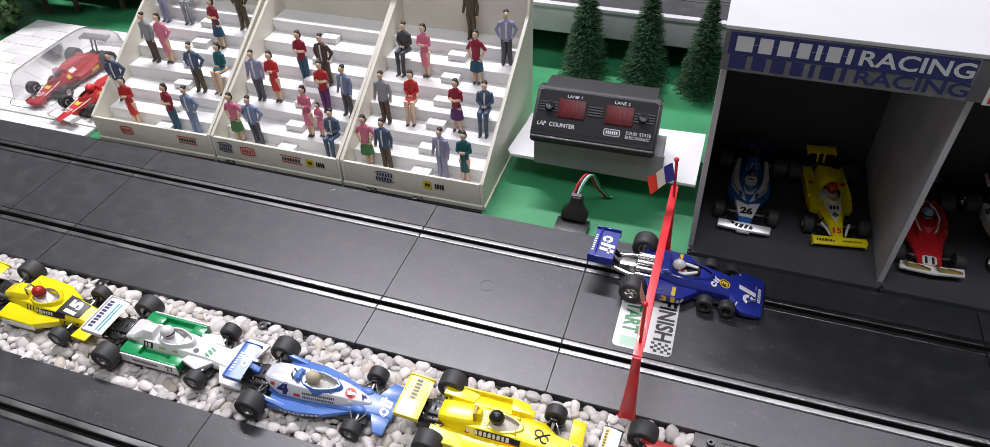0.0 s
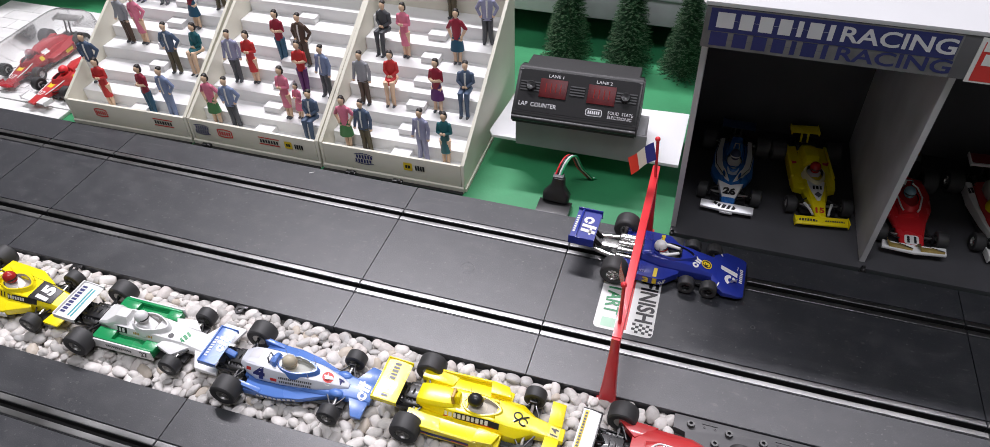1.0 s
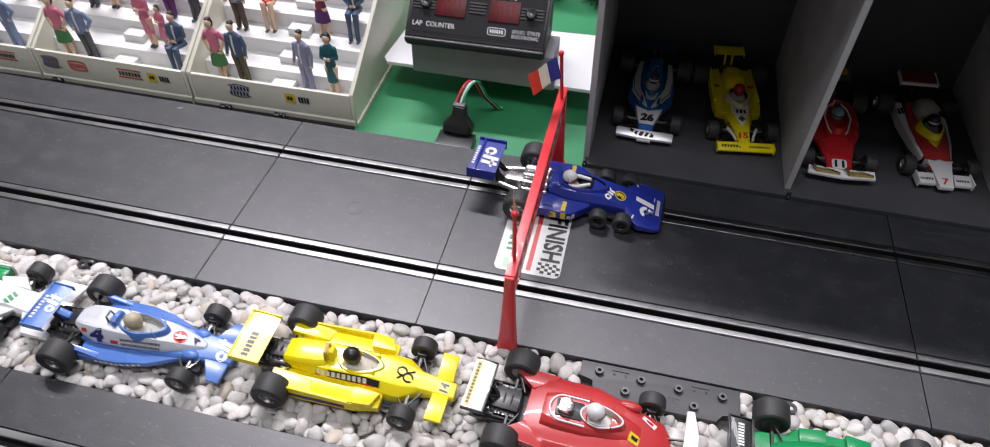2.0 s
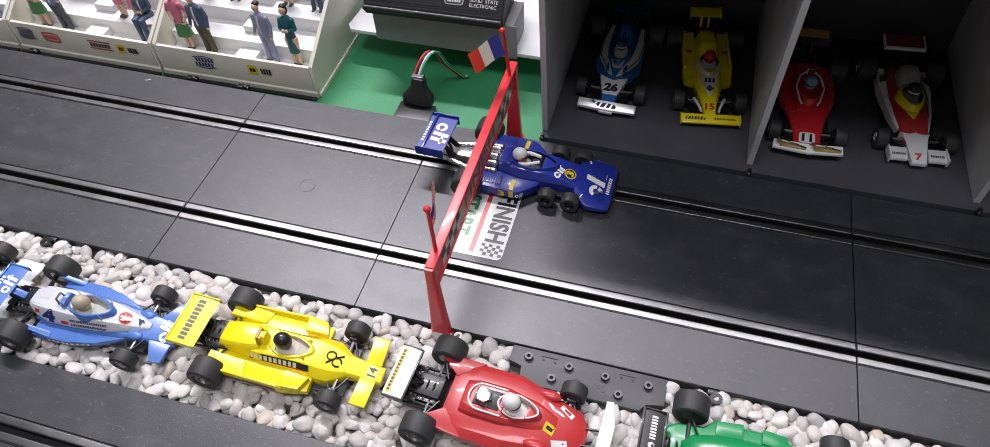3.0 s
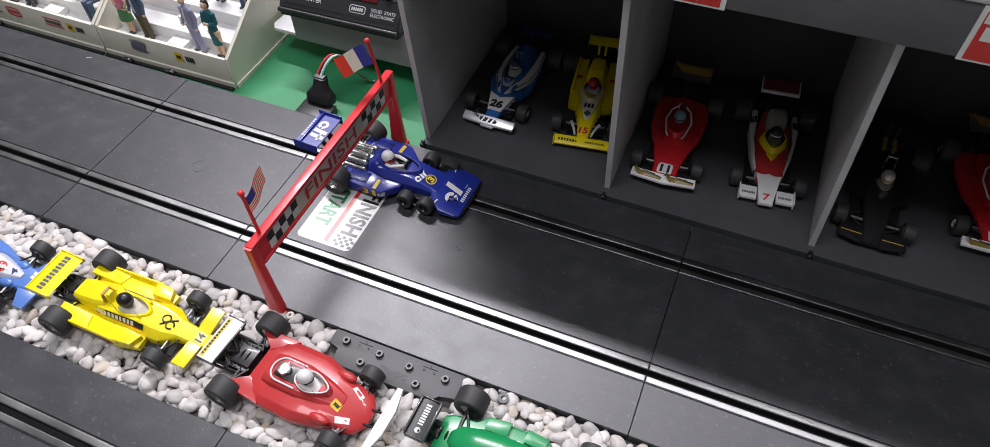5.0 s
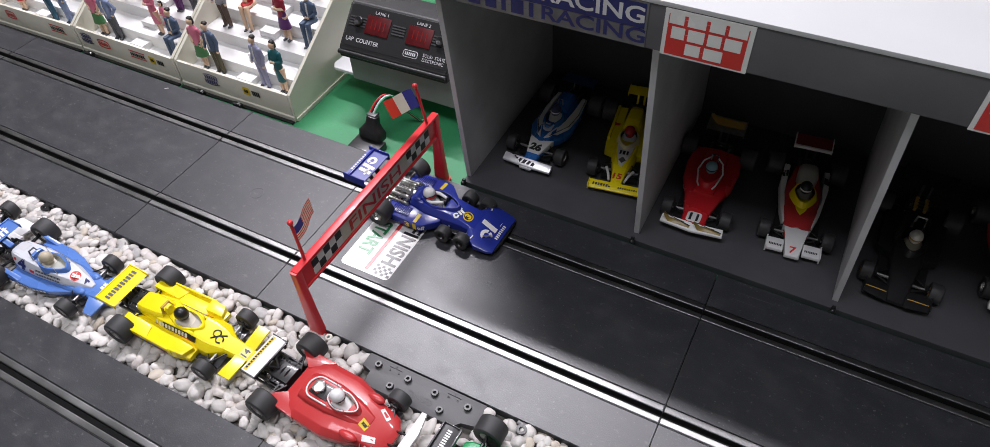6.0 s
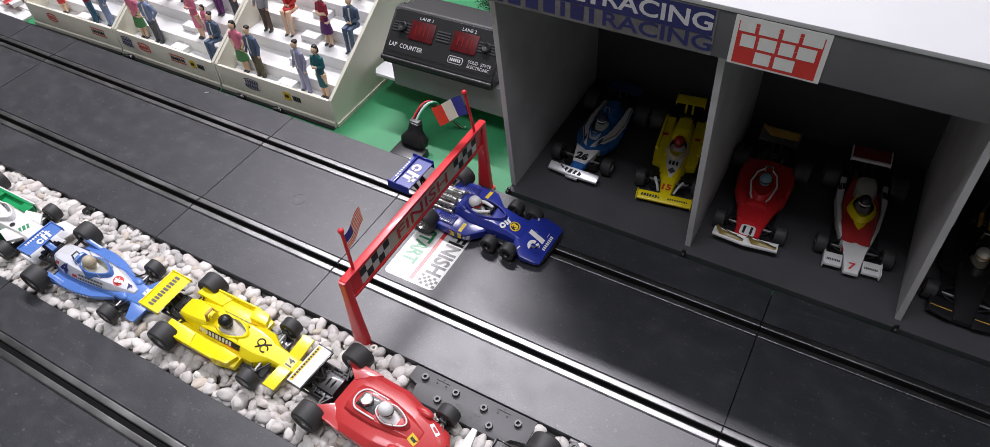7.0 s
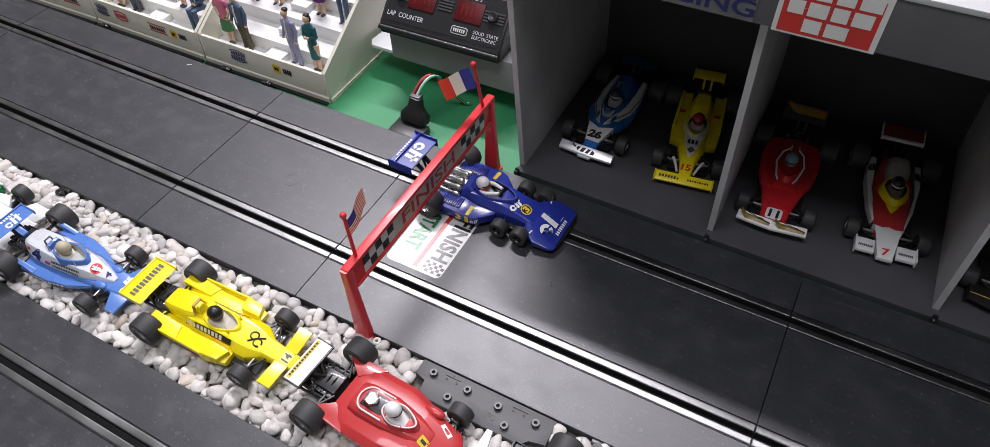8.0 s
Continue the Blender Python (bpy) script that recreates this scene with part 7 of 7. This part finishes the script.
def yellow_bay():
    c = thing("slot_car", "yellow toy formula car number 15 parked in a bay", "toy car", bay(0.1935, 0.2325, -81.5), BAYS)
    underpan(c, -38, 44, 15)
    hull(c, [(-36, [(0, 14), (7, 13.6), (8.6, 11), (8.6, 4)]), (-10, [(0, 16.4), (8.6, 16), (10.6, 11), (10.6, 4)]), (16, [(0, 15.2), (8.4, 14.6), (11, 10), (11, 4)]), (24, [(0, 14), (7.4, 13.4), (10.4, 9.4), (10.4, 4)]), (40, [(0, 11), (4.6, 10.6), (6, 8.4), (6, 4)]), (50, [(0, 9), (3.8, 8.8), (4.8, 7.4), (4.8, 4)]), (58, [(0, 7), (3.8, 6.8), (4.4, 6), (4.4, 4)])], YELLOW)
    pair("side_pod", [(-40, 9, 14.6), (-40, 18.2, 13.6), (8, 18.8, 12.4), (17, 18.0, 9.4), (20, 9, 12)], 4, 0.9, YELLOW, c)
    pair("pod_edge", [(-40, 15.8, 16), (-40, 18.4, 15.6), (4, 19.0, 14), (4, 16.6, 14.2)], 9, 0.5, YELLOW, c)
    hull(c, [(-39, [(0, 18), (4, 17.6), (5.4, 15), (6, 12)]), (-30, [(0, 22.6), (5.4, 22), (7, 17), (7.6, 12)]), (-14, [(0, 24), (6, 23.4), (7.8, 18), (8.4, 12)]), (-8, [(0, 21.6), (5.2, 21), (7.4, 17), (8.2, 12)])], YELLOW, "engine_cover")
    pale = surface("pale_cream_plastic", (0.66, 0.6, 0.36), 0.3)
    cockpit(c, 5, 11.5, 8.2, 15.0, 19.4, pale, BLACK)
    driver(c, 2, 23.6, surface("helmet_red", (0.4, 0.02, 0.02), 0.25), WHITE)
    bm = slab(bmesh.new(), [(14, 7.4, 16.6), (24, 5.6, 15), (36, 1.2, 12.6), (36, -1.2, 12.6), (24, -5.6, 15), (14, -7.4, 16.6), (17, 0, 16.6)], 10, 0.4)
    piece("nose_panel", bm, WHITE, c)
    blocks(3, 22.5, 0, 15.8, 7.5, 4.0, INK, c, turn=90, ry=9)
    patch("lozenge", 30, 0, 14.4, 4.6, 4.6, GREYP, c, turn=45, ry=0)
    mark("15", 46.5, 0, 10.6, 7, 6.0, INK_RED, c, turn=90, ry=13, bold=0.04)
    for s in (-1, 1):
        patch("red_disc", -16, s * 14, 15.6, 5, 3.4, INK_RED, c, turn=90, r=1)
        piece("brake_duct", tube(bmesh.new(), [(51, s * 6.4, 8), (45, s * 8.2, 9), (37, s * 11.5, 9)], [0.9, 1.1, 1.3], 8), WHITE, c)
    engine(c, -58, -36, 9, 14)
    rear_wing(c, -62, -50, 12.5, 23, 4, YELLOW, post=YELLOW)
    bm = slab(bmesh.new(), [(54, 21.6, 9.0), (61, 21.6, 6.2), (61, -21.6, 6.2), (54, -21.6, 9.0)], 4.5, 0.5)
    fw = piece("front_wing", bm, YELLOW, c)
    blocks(7, 57.8, -11, 8.0, 14, 2.2, INK, fw, turn=90, ry=20)
    blocks(9, 57.8, 11, 8.0, 15, 1.4, INK, fw, turn=90, ry=20)
    for s in (-1, 1):
        piece("end_plate", box(bmesh.new(), 53.5, 61.8, s * 22.0 - 0.4, s * 22.0 + 0.4, 3.8, 9.6, 0.3), YELLOW, fw)
    wheels(c)


def red_eleven(m, label, number="11", group=BAYS):
    c = thing("slot_car", label, "toy car", m, group)
    underpan(c, -38, 44, 17)
    tub(c, [(-36, 20, 4, 13, 4), (-14, 22, 4, 15, 4), (6, 20, 4, 14.5, 4), (22, 14, 4, 13, 3.5), (40, 10, 4, 10.5, 3), (54, 9, 4, 8, 3)], BAY_RED)
    tub(c, [(-30, 8, 12, 19), (-18, 10, 12, 21), (0, 10, 12, 20), (20, 8, 11, 16)], BAY_RED, "cockpit_fairing")
    cockpit(c, 2, 12, 8.8, 17, 21, BAY_RED, BLACK)
    for s in (-1, 1):
        pts = [(-12, s * 3, 25), (-8, s * 7.5, 23.5), (2, s * 10, 21.5), (14, s * 7.2, 18.5), (17, s * 5.4, 17.4)]
        piece("white_edging", tube(bmesh.new(), pts, 0.7, 6), WHITE, c)
    piece("roll_hoop", tube(bmesh.new(), [(-11, -3, 20), (-12, -2.4, 28), (-12, 2.4, 28), (-11, 3, 20)], 0.8, 8), CHROME, c)
    driver(c, -1, 25, surface("helmet_pale_blue", (0.2, 0.35, 0.42), 0.35), WHITE)
    patch("number_panel", 45, 0, 11.5, 11, 9.5, PAPER, c, turn=90, ry=12, r=2)
    mark(number, 45, 0, 12.0, 7.0, 7.0, INK, c, turn=90, ry=12, bold=0.04)
    engine(c, -58, -34, 12, 14)
    w = rear_wing(c, -62, -46, 15.5, 27, 14, STEEL, STEEL)
    patch("gold_label", -56, 0, 30.4, 29, 8.0, BRASS, w, turn=90, ry=14)
    bm = slab(bmesh.new(), [(51, 24, 11), (57, 24.5, 8.5), (59.5, 0, 8.5), (57, -24.5, 8.5), (51, -24, 11), (53, 0, 11)], 6.5, 0.4)
    fw = piece("front_wing", bm, WHITE, c)
    for s in (-1, 1):
        gilt = patch("gold_label", 55.0, s * 12, 11.4, 22, 3.6, OLD_GOLD, fw, turn=90 + 3 * s, ry=20)
        patch("thin_line", 55.0, s * 12, 11.5, 22, 0.6, INK, gilt, turn=90 + 3 * s, ry=20)
    wheels(c, rim_mat=CHROME)
    return c


def white_seven():
    c = thing("slot_car", "white and red toy formula car number 7 in a bay", "toy car", bay(0.3430, 0.2240, -84.5), BAYS)
    underpan(c, -38, 44, 17)
    tub(c, [(-36, 9, 4, 15), (-10, 14, 4, 16), (14, 13, 4, 15), (32, 10, 4, 12), (42, 8, 4, 10)], RED_CAR)
    pair("side_pod", [(-32, 13, 16), (-34, 17.6, 15), (-14, 18.4, 13), (14, 15.0, 11), (30, 11, 10), (28, 9, 11), (0, 15, 14)], 4, 0.8, WHITE, c)
    bm = slab(bmesh.new(), [(33, 10.5, 11.4), (41, 7.0, 10), (60.5, 5.4, 7), (60.5, -5.4, 7), (41, -7.0, 10), (33, -10.5, 11.4), (36, -4, 11.4), (33.5, 0, 12.2), (36, 4, 11.4)], 4, 0.7)
    piece("nose_panel", bm, WHITE, c)
    tub(c, [(-30, 4.6, 12, 22), (-24, 7.4, 12, 27.5), (-14, 8.0, 12, 28), (-8, 6.4, 12, 23)], surface("air_box_grey", (0.35, 0.34, 0.3), 0.35), "air_box")
    bm = slab(bmesh.new(), [(6, 8, 16.4), (12, 5.2, 16), (17, 3.6, 15.4), (22, 0, 15), (17, -3.6, 15.4), (12, -5.2, 16), (6, -8, 16.4)], 10, 0.5)
    piece("yellow_panel", bm, YELLOW, c)
    cockpit(c, 2, 11, 8.6, 15.5, 20.5, YELLOW, BLACK)
    driver(c, 0, 25, BLACK, surface("suit_grey", (0.3, 0.28, 0.24), 0.6), visor=PAPER)
    for s in (-1, 1):
        patch("black_flash", -22, s * 16.5, 16.2, 5, 7, INK, c, turn=90)
    mark("7", 55, 0, 8.7, 5, 6, INK_RED, c, turn=90, ry=9)
    engine(c, -58, -34, 10, 14)
    w = rear_wing(c, -58, -44, 14.5, 28, 10, surface("wing_maroon", (0.2, 0.02, 0.03), 0.35), WHITE)
    piece("wing_lip", box(bmesh.new(), -45, -43, -14.5, 14.5, 26, 28.5, 0.3), WHITE, w)
    for s in (-1, 1):
        bm = slab(bmesh.new(), [(47, s * 7, 9), (47, s * 19.2, 9), (57, s * 19.2, 7), (57, s * 7, 7)], 4.5, 0.5)
        fw = piece("front_wing", bm, WHITE, c)
        piece("end_plate", box(bmesh.new(), 46, 58, s * 19.6 - 0.5, s * 19.6 + 0.5, 3.5, 10, 0.3), WHITE, fw)
        blocks(8, 53, s * 13, 8.6, 9, 1.8, INK, fw, turn=90, ry=10)
    wheels(c, rim_mat=CHROME)


def black_car():
    c = thing("slot_car", "black toy formula car with a silver helmet in a bay", "toy car", bay(0.4250, 0.2110, -92), BAYS)
    underpan(c, -38, 44, 17)
    tub(c, [(-36, 9, 4, 14), (-10, 12, 4, 16), (18, 11, 4, 15), (40, 8, 4, 11), (58, 6, 4, 7)], BLACK)
    pair("side_pod", [(-36, 10, 13), (-36, 22, 12), (10, 21, 10), (18, 10, 12)], 4, 0.8, BLACK, c)
    cockpit(c, 4, 12, 8.8, 15.5, 20, BLACK, BLACK)
    driver(c, 6, 26, surface("helmet_silver", (0.85, 0.82, 0.76), 0.28, metal=0.35), surface("suit_sand", (0.3, 0.27, 0.2), 0.6), visor=BRASS)
    piece("roll_hoop", tube(bmesh.new(), [(-8, -4, 20), (-9, -3, 31), (-9, 3, 31), (-8, 4, 20)], 0.8, 8), CHROME, c)
    engine(c, -58, -34, 10, 14, trumpets=BRASS)
    rear_wing(c, -64, -48, 18, 30, 8, BLACK)
    front_wing(c, 46, 60, 6, 22, 8, BLACK)
    for s in (-1, 1):
        patch("gold_line", 52, s * 14, 8.9, 14, 0.8, BRASS, c, turn=90)
    wheels(c, rim_mat=BRASS)


blue_twenty_six()
yellow_bay()
red_eleven(bay(0.2700, 0.2140, -87.5), "red toy formula car number 11 parked in a bay")
white_seven()
black_car()
red_eleven(bay(0.4990, 0.2340, -84), "red toy formula car with white front wing in a dark bay", "12")


# ---- boxed red cars on the paved ground ----
def red_display(m, label, boxed):
    paint = CRIMSON if boxed else RED_CAR
    c = thing("slot_car", label, "toy car", m, "cars on the paved ground")
    underpan(c, -38, 44, 17)
    hull(c, [(-42, [(0, 14), (10, 13.6), (13, 11), (13, 4)]), (-16, [(0, 17), (11, 16.4), (15, 11), (15, 4)]), (8, [(0, 16), (9.6, 15.4), (12.6, 10), (12.6, 4)]), (30, [(0, 12.6), (6.6, 12), (9, 8.4), (9, 4)]), (50, [(0, 9.4), (5, 9), (6.6, 7), (6.6, 4)]), (66, [(0, 6.6), (3.6, 6.4), (4.6, 5.4), (4.6, 4)])], paint)
    pair("side_pod", [(-42, 11, 15.4), (-42, 22, 14), (-14, 22.6, 12), (4, 19, 9.6), (8, 11, 11)], 4, 0.9, paint, c)
    hull(c, [(-40, [(0, 16.6), (5, 16), (8, 14), (9, 11)]), (-22, [(0, 21), (6, 20.4), (8.6, 16), (9.4, 11)]), (0, [(0, 22.4), (6, 21.6), (8.4, 17), (9.2, 11)]), (9, [(0, 20), (5, 19.2), (7.4, 15), (8.4, 11)])], paint, "engine_cover")
    cockpit(c, 20, 11, 7.6, 13.0, 16.6, paint, BLACK)
    driver(c, 16, 21.5, surface("helmet_dark_red", (0.2, 0.02, 0.03), 0.3) if boxed else RED, paint)
    for s in (-1, 1):
        t = 0 if s < 0 else 180
        mark("27", -34, s * 22.9, 9.5, 9, 7, PAPER, c, turn=t, rx=84, bold=0.05)
        patch("yellow_badge", -19, s * 22.8, 9.0, 12, 4, INK_YELLOW, c, turn=t, rx=84)
        patch("number_panel", 2, s * 9.4, 16.5, 9, 5, PAPER, c, turn=t, rx=62)
        patch("yellow_badge", 12, s * 11.4, 13.0, 5, 5, INK_YELLOW, c, turn=t, rx=66)
        piece("white_line", tube(bmesh.new(), [(24, s * 7.6, 13.2), (36, s * 7.4, 10.8), (50, s * 5.6, 8.6)], 0.5, 5), PAPER, c)
    mark("27", 50, 0, 10.6, 8, 7, PAPER, c, turn=90, ry=9)
    patch("yellow_badge", 36, 0, 12.6, 7, 7, INK_YELLOW, c, turn=90, ry=9)
    engine(c, -58, -40, 11, 14)
    rear_wing(c, -64, -52, 18, 29, 8, STEEL if boxed else WHITE, STEEL if boxed else WHITE)
    if boxed:
        front_wing(c, 58, 66, 4, 10, 6.6, paint)
    else:
        front_wing(c, 52, 63, 5, 19, 7.4, WHITE, sweep=0)
    wheels(c, (-40, 36), rim_mat=WHITE)
    return c


red_display(pose(-0.6740, 0.2260, -0.0014, 0, 0, -86), "red toy formula car number 27 under a clear plastic cover", True)
red_display(pose(-0.6040, 0.2060, -0.0014, 0, 0, -99), "red toy formula car beside the grandstand wall", False)


def clear_cover():
    cv = thing("clear_cover", "clear vacuum-formed plastic cover over a red car", "cover", pose(-0.6790, 0.2360, -0.0014, 0, 0, -86))
    bm = bmesh.new()
    rings = []
    for z, w, d in ((0.2, 77, 38), (1.2, 74.5, 35), (26, 69, 31.5), (33, 64, 27), (36, 53, 20)):
        ring = []
        for k in range(40):
            a = 2 * math.pi * (k + 0.5) / 40
            c, s = math.cos(a), math.sin(a)
            ring.append(bm.verts.new((w * math.copysign(abs(c) ** 0.35, c), d * math.copysign(abs(s) ** 0.35, s), z)))
        rings.append(ring)
    for a, b in zip(rings, rings[1:]):
        for k in range(40):
            bm.faces.new((a[k], a[(k + 1) % 40], b[(k + 1) % 40], b[k]))
    bm.faces.new(rings[-1])
    ob = piece("dome", bm, CLEAR, cv, smooth=60)
    ob.visible_shadow = False
    rim = [(78 * math.copysign(abs(math.cos(a)) ** 0.35, math.cos(a)), 39 * math.copysign(abs(math.sin(a)) ** 0.35, math.sin(a)), 0.9) for a in [2 * math.pi * (k + 0.5) / 40 for k in range(41)]]
    rim = piece("flange", tube(bmesh.new(), rim, 0.4, 6), CLEAR, cv, "clear rolled edge", smooth=60)
    rim.visible_shadow = False


clear_cover()

for car in [ob for ob in bpy.data.objects if ob.parent is None and ob.name.split(".")[0] == "slot_car"]:
    lay_stickers(car)


# ---- pebbles and paving bricks ----
gravel()


def paving(parent):
    white = surface("white_paving", (0.74, 0.74, 0.72), 0.6, vary=0.08, broad=40, each=0.14)
    meshes = {}
    for half in (0.01375, 0.02765):
        bm = box(bmesh.new(), -half, half, -0.0110, 0.0110, 0, 0.0018, 0.0005)
        me = bpy.data.meshes.new("brick")
        bm.to_mesh(me)
        bm.free()
        me.materials.append(white)
        meshes[half] = finish(me, 35)
    rng = random.Random(21)
    row, y = 0, 0.3420
    while y > 0.1290 + 0.0110:
        x = -0.8515
        while x < -0.590:
            half = 0.01375 if row % 2 and x < -0.851 else 0.02765
            ob = new("brick", meshes[half])
            ob.matrix_basis = pose(x + half, y, -0.0044 + rng.uniform(0, 0.0003), rng.uniform(-0.5, 0.5), rng.uniform(-0.3, 0.3), rng.uniform(-0.4, 0.4))
            ob.parent = parent
            x += 2 * half + 0.0005
        row, y = row + 1, y - 0.0226


paving(PLAZA)
